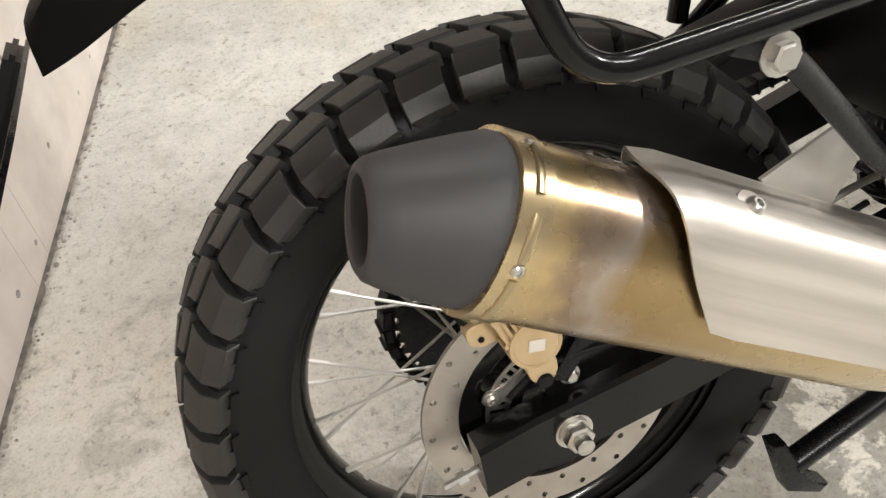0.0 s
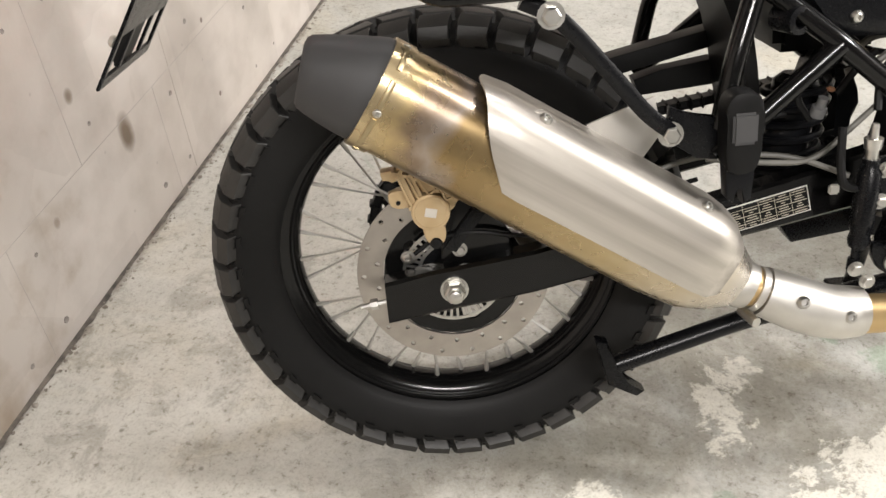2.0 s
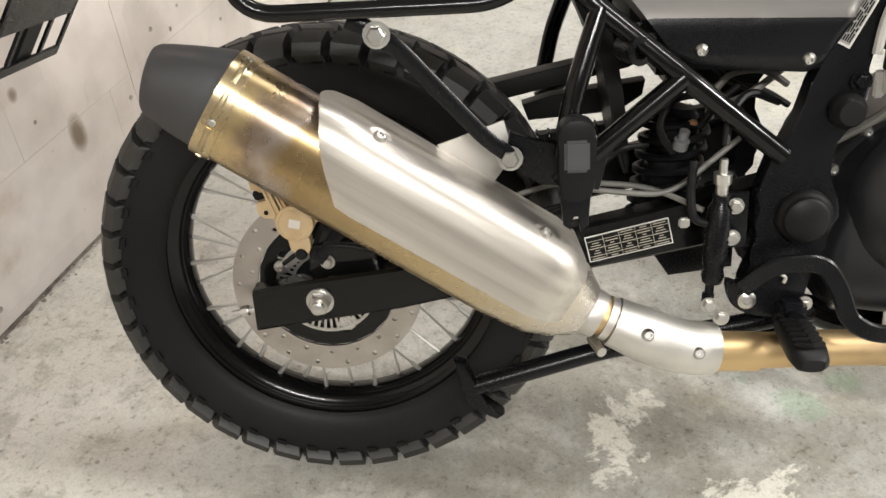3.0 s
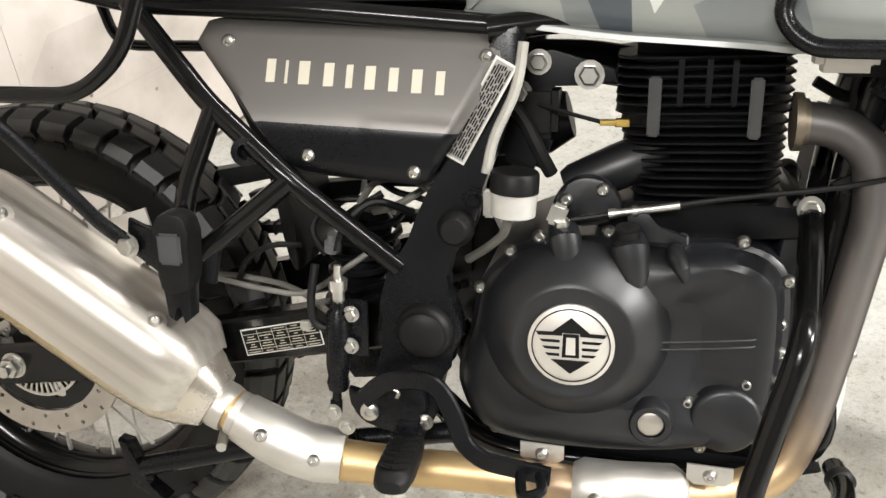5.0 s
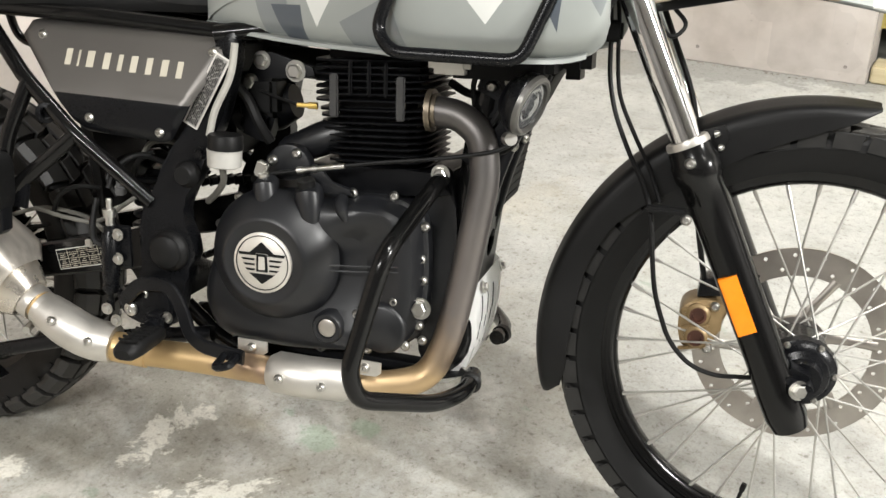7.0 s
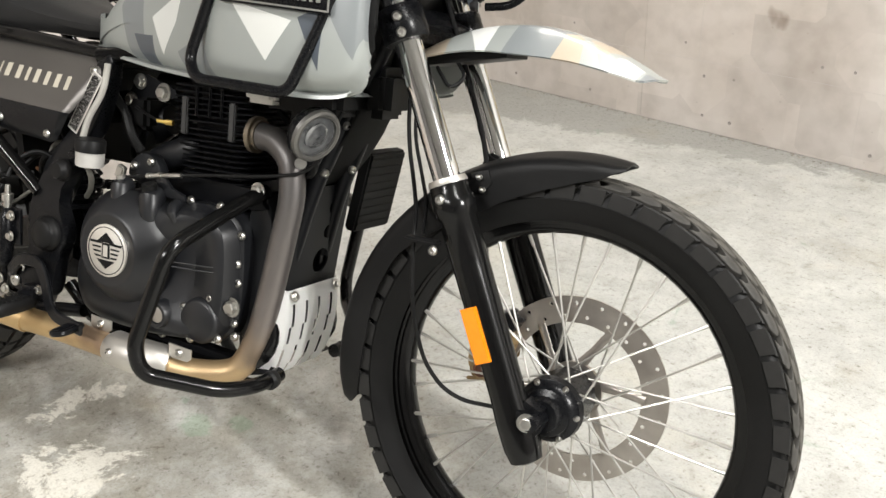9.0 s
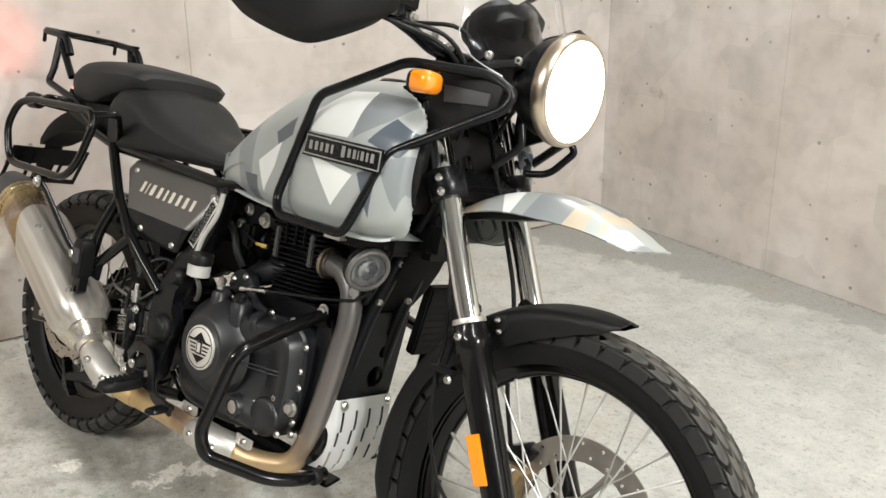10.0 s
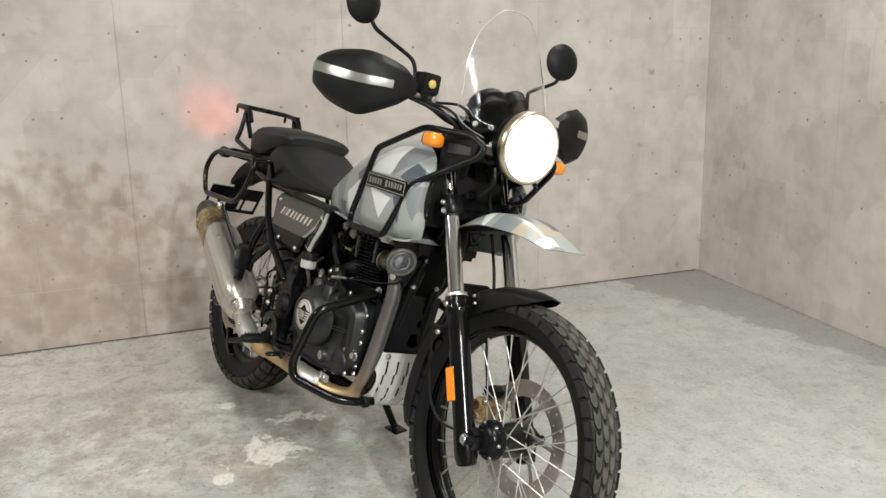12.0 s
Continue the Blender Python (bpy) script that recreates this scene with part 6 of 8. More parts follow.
fc = part("oil_filter_cover", flt, CAST, cover, "round black oil filter cover")
bolts(fc, [(0.9, -0.132, 0.392), (0.842, -0.13, 0.365), (0.858, -0.128, 0.312), (0.916, -0.128, 0.325)], BOLT_CAP)
bolts(cover, [(0.935, -0.12, 0.382)], bolt_mesh("bolt", 0.0115, 0.012, ZINC))
for p in ((0.937, -0.112, 0.33), (0.932, -0.108, 0.452), (0.936, -0.106, 0.5)):
    bolts(cover, [p], BOLT_CAP)

# cylinder and head with cooling fins
bm = bmx()
block(bm, (0.845, 0, 0.62), (0.12, 0.13, 0.17), 0.01)
block(bm, (0.845, 0, 0.72), (0.15, 0.13, 0.06), 0.01)
cyl = part("cylinder", bm, FIN, bike, "black air-cooled cylinder")


def fin(x0, x1, half, z, tilt=0.03):
    c = 0.03
    pts = [(x0 + c, -half), (x1 - c, -half), (x1 - c * 0.3, -half + c * 0.3), (x1, -half + c), (x1, half - c), (x1 - c, half), (x0 + c, half), (x0, half - c), (x0, -half + c), (x0 + c * 0.3, -half + c * 0.3)]
    bm = bmx()
    a = [bm.verts.new((x, y, z - 0.0016 + tilt * (x - 0.845))) for x, y in pts]
    b = [bm.verts.new((x, y, z + 0.0016 + tilt * (x - 0.845))) for x, y in pts]
    skin(bm, a, b)
    f = [bm.faces.new(a), bm.faces.new(b[::-1])]
    bmesh.ops.bevel(bm, geom=[e for e in bm.edges if any(g in f for g in e.link_faces)], offset=0.001, segments=1, affect="EDGES")
    return bm


for k in range(10):
    part("fin", fin(0.772 - 0.0018 * k, 0.924 + 0.0004 * k, 0.088, 0.574 + 0.0092 * k), FIN, cyl)
for k in range(7):
    part("fin", fin(0.75, 0.93, 0.09, 0.67 + 0.0095 * k), FIN, cyl)
for x, z0, z1 in ((0.79, 0.645, 0.707), (0.89, 0.645, 0.707)):
    part("fin_damper", boxed((x, -0.089, (z0 + z1) / 2), (0.013, 0.008, z1 - z0), 0.002), surf("damper_rubber", (0.03, 0.03, 0.03), (0.05, 0.05, 0.05), 20, 0.6), cyl, "grey rubber fin damper")
for x in (0.815, 0.843, 0.868):
    part("head_rib", boxed((x, -0.087, 0.702), (0.006, 0.012, 0.05), 0.002), FIN, cyl)
part("engine_front_case", prism(smooth_outline([(0.92, 0.3), (0.958, 0.3), (0.972, 0.4), (0.975, 0.5), (0.962, 0.56), (0.93, 0.565)], 3), -0.08, 0.085, 0.006), CAST, bike, "black front of the crankcase")
part("cylinder_base", prism(smooth_outline([(0.75, 0.54), (0.95, 0.54), (0.955, 0.56), (0.94, 0.574), (0.76, 0.574), (0.745, 0.56)], 3), -0.088, 0.09, 0.004), FIN, bike, "black cylinder base")
part("intake_manifold", tube([(0.78, 0.02, 0.7), (0.72, 0.02, 0.71), (0.64, 0.02, 0.71)], 0.024, 0.03, 16), MATT, bike, "black intake duct")
bm = bmx()
lathe(bm, [(0, 0.026), (0.02, 0.034), (0.03, 0.038), (0.075, 0.038), (0.08, 0.03), (0.1, 0.028)], (0.7, -0.02, 0.655), (-1, 0, -0.25), 24)
block(bm, (0.655, -0.05, 0.625), (0.05, 0.04, 0.05), 0.008, turn(0, 20, 0))
block(bm, (0.625, -0.045, 0.68), (0.035, 0.05, 0.035), 0.008, turn(0, -15, 0))
part("throttle_body", bm, FIN, bike, "black throttle body")
part("air_box", boxed((0.49, 0, 0.69), (0.22, 0.18, 0.11), 0.012), MATT, bike, "black air box behind the side panels")
part("battery_tray", boxed((0.5, 0.08, 0.6), (0.14, 0.12, 0.1), 0.012), MATT, bike, "black battery tray")
bm = bmx()
lathe(bm, [(0, 0.018), (0.01, 0.022), (0.06, 0.0255), (0.1, 0.0255), (0.115, 0.018)], (0.7, -0.065, 0.582), (1, 0.1, 0.42), 24)
st = part("starter_motor", bm, CAST, bike, "black starter motor")
part("starter_housing", prism(smooth_outline([(0.688, 0.565), (0.7, 0.592), (0.722, 0.604), (0.748, 0.598), (0.762, 0.574), (0.75, 0.556), (0.71, 0.552)], 3), -0.112, -0.09, 0.005), CAST, st)
bolts(st, [(0.742, -0.1125, 0.592), (0.704, -0.1125, 0.58)], BOLT_CAP)
part("engine_mount", prism([(0.66, 0.726), (0.682, 0.731), (0.747, 0.712), (0.752, 0.698), (0.727, 0.694), (0.672, 0.694), (0.647, 0.674), (0.632, 0.682)], -0.068, -0.062, 0.002), FIN, bike, "black engine mounting plate")
for p, me in (((0.668, -0.068, 0.718), BOLT_BIG), ((0.648, -0.068, 0.685), BOLT_BIG), ((0.722, -0.068, 0.705), bolt_mesh("bolt", 0.011, 0.012, ZINC))):
    shared("bolt", me, bike, along(p, V(p) + V(RIGHT)))
bm = bmx()
lathe(bm, [(0, 0.005), (0.014, 0.005), (0.014, 0.0035), (0.03, 0.0035)], (0.765, -0.09, 0.659), (-1, -0.2, 0.02), 8)
part("temperature_sensor", bm, BRASS, bike, "brass sensor")
part("sensor_wire", tube([(0.737, -0.095, 0.66), (0.7, -0.09, 0.668), (0.67, -0.08, 0.675)], 0.0025, 0.02, 6), MATT, bike)
part("fuel_injector_block", boxed((0.665, -0.05, 0.665), (0.05, 0.05, 0.06), 0.008), MATT, bike)
part("wiring_loom", tube([(0.62, -0.09, 0.7), (0.655, -0.085, 0.66), (0.67, -0.09, 0.63), (0.685, -0.08, 0.6)], 0.008, 0.03, 8), MATT, bike, "black wiring bundle")
part("breather_hose", tube([(0.66, -0.135, 0.745), (0.655, -0.138, 0.7), (0.632, -0.15, 0.65), (0.626, -0.155, 0.615)], 0.0055, 0.03, 8), HOSEPALE, bike, "pale grey reservoir hose")
part("clutch_cable", tube([(0.705, -0.132, 0.562), (0.78, -0.127, 0.575), (0.86, -0.118, 0.588), (0.97, -0.112, 0.602), (1.06, -0.1, 0.62), (1.1, -0.09, 0.72)], 0.003, 0.04, 8), MATT, bike, "black clutch cable")
bm = bmx()
lathe(bm, [(0, 0.0022), (0.028, 0.0022), (0.028, 0.0052), (0.036, 0.0052), (0.036, 0.0042), (0.052, 0.0042), (0.052, 0.006), (0.058, 0.006), (0.058, 0.0042), (0.1, 0.0042)], (0.722, -0.13, 0.566), (1, 0.05, 0.16), 10)
part("cable_adjuster", bm, ZINC, bike, "zinc cable adjuster")
part("cable_bracket", prism([(0.768, 0.572), (0.79, 0.572), (0.8, 0.556), (0.83, 0.55), (0.83, 0.54), (0.79, 0.542), (0.77, 0.558)], -0.128, -0.122, 0.002), CAST, bike, "black cable bracket")
bm = bmx()
lathe(bm, [(0, 0.008), (0.02, 0.008)], (0.703, -0.138, 0.546), (0, -0.2, 1), 12)
block(bm, (0.698, -0.137, 0.57), (0.018, 0.012, 0.024), 0.003, turn(0, 20, 0))
part("clutch_lever", bm, ZINC, bike, "zinc clutch release lever")

# fluid reservoir
bm = bmx()
lathe(bm, [(0, 0.019), (0.002, 0.023), (0.02, 0.0235), (0.026, 0.0235)], (0.655, -0.165, 0.574), (0.05, 0, 1), 24)
res = part("fluid_reservoir", bm, FLUIDCUP, bike, "translucent white brake fluid reservoir")
bm = bmx()
lathe(bm, [(0, 0.025), (0.018, 0.025), (0.021, 0.023), (0.021, 0)], (0.6562, -0.165, 0.6), (0.05, 0, 1), 28)
part("reservoir_cap", bm, MATT, res, "black ribbed cap")
part("reservoir_bracket", boxed((0.63, -0.16, 0.585), (0.012, 0.006, 0.03), 0.002), ZINC, bike)
part("fluid_hose", tube([(0.65, -0.165, 0.574), (0.645, -0.15, 0.55), (0.62, -0.13, 0.525), (0.6, -0.12, 0.51)], 0.005, 0.02, 8), GREYHOSE, bike)

# rear master cylinder
bm = bmx()
lathe(bm, [(-0.075, 0.0035), (-0.06, 0.0035), (-0.06, 0.011), (-0.052, 0.013), (-0.044, 0.011), (-0.036, 0.013), (-0.03, 0.0135), (0.03, 0.0135), (0.035, 0.0095), (0.045, 0.0095)], (0.467, -0.178, 0.43), (0.05, 0, 1), 14)
mc = part("rear_master_cylinder", bm, SATIN, bike, "black rear brake master cylinder")
bm = bmx()
lathe(bm, [(0, 0.007), (0.012, 0.007), (0.012, 0.0095), (0.024, 0.0105), (0.024, 0.005), (0.034, 0.0045), (0.036, 0.005), (0.04, 0.004)], (0.469, -0.178, 0.475), (0.02, 0, 1), 10)
part("banjo_fitting", bm, ZINC, mc, "zinc hose fitting")
bm = bmx()
lathe(bm, [(0, 0.0045), (0.035, 0.0045), (0.035, 0.007), (0.05, 0.007)], (0.463, -0.178, 0.39), (-0.06, 0, -1), 10)
part("push_rod", bm, SATIN, mc, "zinc push rod")
bolts(mc, [(0.484, -0.182, 0.462), (0.482, -0.182, 0.425), (0.46, -0.186, 0.345)], BOLT_ZINC)
part("mc_bracket", prism([(0.474, 0.475), (0.5, 0.475), (0.5, 0.41), (0.474, 0.41)], -0.176, -0.17, 0.002), SATIN, bike)
part("hose_stub", tube([(0.462, -0.178, 0.44), (0.44, -0.178, 0.445), (0.436, -0.176, 0.47), (0.44, -0.165, 0.51)], 0.005, 0.02, 8), MATT, bike)
part("brake_hose_upper", tube([(0.47, -0.178, 0.53), (0.475, -0.165, 0.56), (0.5, -0.14, 0.58), (0.54, -0.12, 0.56)], 0.0045, 0.03, 8), MATT, bike)
part("hose_clip", boxed((0.43, -0.178, 0.443), (0.012, 0.006, 0.012), 0.002), ZINC, bike)
part("pale_cable", tube([(0.3, -0.13, 0.475), (0.36, -0.14, 0.468), (0.42, -0.14, 0.462), (0.47, -0.13, 0.5), (0.5, -0.12, 0.52)], 0.0035, 0.04, 8), GREYHOSE, bike, "pale cable along the swing arm")

# footrest plate, peg, brake pedal
fpl = part("footrest_plate", prism(smooth_outline([(0.478, 0.375), (0.505, 0.365), (0.535, 0.385), (0.56, 0.38), (0.565, 0.345), (0.54, 0.325), (0.505, 0.332), (0.485, 0.345)], 3), -0.185, -0.174, 0.003), SATIN, bike, "black footrest plate")
bolts(fpl, [(0.502, -0.186, 0.35)], bolt_mesh("bolt", 0.011, 0.006, ZINC, False))
bolts(fpl, [(0.565, -0.19, 0.345), (0.475, -0.186, 0.328)], BOLT_ZINC)
bm = bmx()
lathe(bm, [(0, 0.011), (0.05, 0.011)], (0.55, -0.165, 0.34), (0, -1, -0.1), 14)
block(bm, (0.55, -0.19, 0.338), (0.03, 0.035, 0.028), 0.005)
part("peg_mount", bm, SATIN, bike, "black footrest mount")
rows = []
for y, hx, hz, dz in ((-0.19, 0.012, 0.011, 0.0), (-0.197, 0.017, 0.0135, 0.0), (-0.22, 0.02, 0.014, -0.001), (-0.26, 0.021, 0.0135, -0.003), (-0.278, 0.018, 0.011, -0.005), (-0.284, 0.012, 0.007, -0.006)):
    rows.append([V((0.549 + hx * math.copysign(abs(math.cos(q)) ** 0.7, math.cos(q)), y, 0.324 + dz + hz * math.copysign(abs(math.sin(q)) ** 0.7, math.sin(q)))) for q in [2 * math.pi * k / 20 for k in range(20)]])
peg = part("footrest_rubber", solid_loft(rows), RUBBER, bike, "black ribbed rubber footrest")
for k in range(7):
    for s in (-1, 1):
        part("rib", boxed((0.549 + s * 0.008, -0.204 - 0.0108 * k, 0.3375 - 0.0004 * k), (0.017, 0.0045, 0.004), 0.0012, turn(0, 0, 24 * s)), RUBBER, peg)
ped = rounded([(0.495, -0.19, 0.365), (0.527, -0.198, 0.397), (0.578, -0.2, 0.399), (0.597, -0.203, 0.37), (0.611, -0.206, 0.33), (0.633, -0.212, 0.317), (0.705, -0.222, 0.312)], 0.018, 5)
rings = []
for i, p in enumerate(ped):
    t = (ped[min(i + 1, len(ped) - 1)] - ped[max(i - 1, 0)]).normalized()
    n = V((-t.z, 0, t.x)).normalized() * 0.0105
    rings.append([p + n * a + V((0, b, 0)) for a, b in ((-1, 0.002), (-0.8, 0.004), (0.8, 0.004), (1, 0.002), (1, -0.002), (0.8, -0.004), (-0.8, -0.004), (-1, -0.002))])
part("brake_pedal", solid_loft(rings), SATIN, bike, "flat black rear brake pedal")
bm = bmx()
sweep(bm, rounded([(0.692, -0.205, 0.314), (0.7, -0.255, 0.312), (0.68, -0.262, 0.309), (0.672, -0.215, 0.311)], 0.01, 3, True), 0.006, 8, True)
part("pedal_tip", bm, SATIN, bike, "black pedal tip loop")
part("return_spring", tube([(0.525, -0.197, 0.39), (0.54, -0.2, 0.383), (0.537, -0.2, 0.376)], 0.002, 0.005, 6), ZINC, bike)

# folded pillion footrest and its hanger
hang = part("footrest_hanger", prism([(0.24, 0.56), (0.27, 0.545), (0.345, 0.535), (0.335, 0.49), (0.27, 0.5), (0.235, 0.525)], -0.195, -0.185, 0.003), SATIN, bike, "black pillion footrest hanger")
pf_rest = part("pillion_footrest", prism(smooth_outline([(0.29, 0.548), (0.2885, 0.564), (0.298, 0.577), (0.316, 0.577), (0.327, 0.566), (0.3265, 0.53), (0.322, 0.495), (0.292, 0.495)], 3), -0.232, -0.2, 0.005), MATT, bike, "folded black pillion footrest")
part("footrest_pad", boxed((0.3075, -0.2335, 0.541), (0.026, 0.005, 0.034), 0.003), CAPM, pf_rest)
part("footrest_fork", prism([(0.291, 0.5), (0.323, 0.5), (0.32, 0.462), (0.312, 0.455), (0.311, 0.475), (0.303, 0.475), (0.302, 0.457), (0.294, 0.463)], -0.226, -0.205, 0.002), SATIN, pf_rest)
bolts(hang, [(0.24, -0.2, 0.532)], BOLT_BIG)
strut = rounded([(0.085, -0.236, 0.69), (0.115, -0.234, 0.675), (0.135, -0.228, 0.655), (0.215, -0.206, 0.556), (0.24, -0.2, 0.535)], 0.015, 4)
stp = part("support_strut", sweep(bmx(), strut, 0.009, 10, flat=0.55), SATIN, bike, "black carrier support strut")
bolts(stp, [(0.113, -0.238, 0.674)], BOLT_BIG)
part("heel_plate", prism([(0.16, 0.535), (0.235, 0.56), (0.245, 0.52), (0.2, 0.46)], -0.15, -0.146, 0.001), STEEL, bike, "thin bare metal plate behind the silencer")
part("chain_guard", prism([(0.16, 0.535), (0.2, 0.55), (0.4, 0.59), (0.42, 0.575), (0.4, 0.568), (0.18, 0.52)], 0.06, 0.1, 0.003), MATT, bike, "black chain guard")
part("inner_mudguard", prism(smooth_outline([(0.3, 0.72), (0.35, 0.6), (0.372, 0.48), (0.385, 0.48), (0.368, 0.61), (0.33, 0.74)], 3), -0.07, 0.07, 0.004), MATT, bike, "black inner mudguard")
bm = bmx()
lathe(bm, [(-0.15, 0.022), (-0.15, 0.03), (0.02, 0.03), (0.03, 0.02)], (0.45, 0.0, 0.5), (0.15, 0, 1), 18)
shock = part("shock_absorber", bm, SATIN, bike, "black rear shock absorber")
coil = [V((0.45, 0, 0.5)) + V((0.15, 0, 1)).normalized() * (-0.14 + 0.16 * k / 112) + V((0.04 * math.cos(k * 0.45), 0.04 * math.sin(k * 0.45), 0)) for k in range(113)]
part("coil_spring", sweep(bmx(), coil, 0.005, 8), FIN, shock, "black coil spring")
part("linkage", prism([(0.4, 0.38), (0.52, 0.36), (0.52, 0.33), (0.44, 0.32)], -0.05, 0.05, 0.004), SATIN, bike, "black suspension linkage")

# hoses and fittings inside the frame triangle
for pts, r, mt in (
    ([(0.47, -0.09, 0.56), (0.49, -0.095, 0.59), (0.53, -0.09, 0.592), (0.56, -0.08, 0.57)], 0.0042, GREYHOSE),
    ([(0.48, -0.07, 0.545), (0.51, -0.08, 0.555), (0.545, -0.075, 0.578), (0.57, -0.07, 0.6)], 0.0045, GREYHOSE),
    ([(0.47, -0.06, 0.6), (0.5, -0.07, 0.57), (0.54, -0.06, 0.56), (0.57, -0.06, 0.54)], 0.004, MATT),
    ([(0.46, -0.1, 0.53), (0.475, -0.11, 0.56), (0.5, -0.1, 0.575)], 0.0045, MATT),
    ([(0.33, -0.125, 0.47), (0.345, -0.13, 0.5), (0.37, -0.12, 0.515), (0.4, -0.1, 0.51)], 0.0035, MATT),
    ([(0.43, -0.1, 0.5), (0.41, -0.1, 0.53), (0.43, -0.08, 0.56), (0.47, -0.07, 0.56)], 0.0045, MATT),
):
    part("hose", tube(pts, r, 0.03, 8), mt, bike, "thin hose inside the frame")
bm = bmx()
lathe(bm, [(0, 0.009), (0.012, 0.009), (0.013, 0.006), (0.024, 0.006)], (0.437, -0.1, 0.505), (0.2, -0.3, 1), 14)
part("pale_connector", bm, surf("grey_connector", (0.1, 0.1, 0.1), (0.15, 0.15, 0.15), 20, 0.45), bike, "grey plastic connector")
part("copper_tab", boxed((0.452, -0.1, 0.535), (0.011, 0.006, 0.006), 0.002, turn(0, 20, 0)), surf("dull_copper", (0.16, 0.07, 0.03), (0.22, 0.1, 0.045), 30, 0.5), bike)
bm = bmx()
lathe(bm, [(-0.012, 0.015), (0.02, 0.015), (0.021, 0.0085), (0.01, 0.008), (0.01, 0)], (0.37, -0.165, 0.635), (0.4, -1, 0), 18)
part("frame_boss", bm, SATIN, bike, "black threaded frame boss")
part("chain_guard_bar", prism([(0.262, 0.522), (0.3, 0.532), (0.424, 0.548), (0.42, 0.528), (0.39, 0.508), (0.27, 0.5)], 0.07, 0.1, 0.002), MATT, bike, "flat black chain guard")

# stands
part("centre_stand", tube([(0.6, -0.12, 0.3), (0.345, -0.135, 0.262), (0.19, -0.145, 0.222)], 0.0125, 0.02, 12), SATIN, bike, "black centre stand, folded up")
part("centre_stand_foot", prism([(0.165, 0.262), (0.18, 0.258), (0.2, 0.2), (0.225, 0.185), (0.215, 0.178), (0.18, 0.198)], -0.155, -0.135, 0.003), SATIN, bike, "black centre stand foot")
part("side_stand", tube([(0.62, 0.13, 0.3), (0.66, 0.2, 0.18), (0.675, 0.262, 0.082)], 0.012, 0.03, 12), SATIN, bike, "black side stand leg")
part("side_stand_foot", boxed((0.677, 0.268, 0.074), (0.07, 0.05, 0.009), 0.003, turn(16, 0, 0)), SATIN, bike, "black side stand foot")

# skid plate of pale aluminium with slots
prof = spline([(1.008, 0.415), (1.013, 0.375), (1.009, 0.33), (0.998, 0.288), (0.984, 0.262), (0.966, 0.25)], 24)
bm = bmx()
NY = 34
vs = []
for x, z in prof:
    row = []
    for j in range(NY + 1):
        u = -1 + 2 * j / NY
        bend = 0.028 * max(0, abs(u) - 0.7) / 0.3
        row.append(bm.verts.new((x - bend, 0.102 * u, z + 0.4 * bend)))
    vs.append(row)
slots = [(3, 6, 10), (3, 12, 10), (3, 18, 10), (3, 24, 10), (11, 4, 19), (11, 10, 19), (11, 16, 19), (11, 22, 19), (11, 28, 19)]
for i in range(len(vs) - 1):
    for j in range(NY):
        open_ = any(a <= i < b and j == c + (1 if i < (a + b) / 2 else 0) for a, c, b in slots)
        if not open_:
            bm.faces.new((vs[i][j], vs[i][j + 1], vs[i + 1][j + 1], vs[i + 1][j]))
bmesh.ops.solidify(bm, geom=list(bm.faces), thickness=0.003)
skid = part("skid_plate", bm, ALU, bike, "pale slotted aluminium skid plate")
bolts(skid, [(1.014, -0.06, 0.405), (1.014, 0.06, 0.405)], BOLT_ZINC, (1, 0, 0.3))

# black cradle rails under the engine
for s in (-1, 1):
    part("cradle_rail", prism(smooth_outline([(0.56, 0.33), (0.59, 0.3), (0.64, 0.288), (0.95, 0.284), (0.958, 0.262), (0.62, 0.262), (0.57, 0.285), (0.545, 0.32)], 2), s * 0.078 - 0.016, s * 0.078 + 0.016, 0.005), FIN, bike, "black frame rail under the engine")
# pierced frame bracket facing forward in front of the engine
def pierced_plate(y0, y1, z0, z1, holes, x_at, thick):
    """A plate across the frame with round holes; each hole sits in its own cell."""
    bm = bmx()
    zs = [z0] + [z for c in holes for z in (c[1] - c[2] * 1.25, c[1] + c[2] * 1.25)] + [z1]
    def quad(pts):
        a = [bm.verts.new((x_at(z) + thick, y, z)) for y, z in pts]
        b = [bm.verts.new((x_at(z), y, z)) for y, z in pts]
        bm.faces.new(a)
        bm.faces.new(b[::-1])
        skin(bm, a, b)
    for k in range(0, len(zs) - 1, 2):
        if zs[k + 1] > zs[k]:
            quad([(y0, zs[k]), (y1, zs[k]), (y1, zs[k + 1]), (y0, zs[k + 1])])
    for cy, cz3, r in holes:
        za, zb = cz3 - r * 1.25, cz3 + r * 1.25
        h = r * 1.25
        turns = sorted([2 * math.pi * i / 20 for i in range(20)] + [math.atan2(dz, dy) % (2 * math.pi) for dy in (y0 - cy, y1 - cy) for dz in (-h, h)])
        ring = [(cy + r * math.cos(q), cz3 + r * math.sin(q)) for q in turns]
        edge = []
        for y, z in ring:
            dy, dz = y - cy, z - cz3
            t = min(((y1 - cy) if dy > 0 else (y0 - cy)) / dy if abs(dy) > 1e-6 else 9, (r * 1.25) / abs(dz) if abs(dz) > 1e-6 else 9)
            edge.append((cy + dy * t, cz3 + dz * t))
        for side in (0, thick):
            a = [bm.verts.new((x_at(z) + side, y, z)) for y, z in ring]
            b = [bm.verts.new((x_at(z) + side, y, z)) for y, z in edge]
            skin(bm, a, b)
            if side == 0:
                first = a
            else:
                skin(bm, first, a)
    return bm


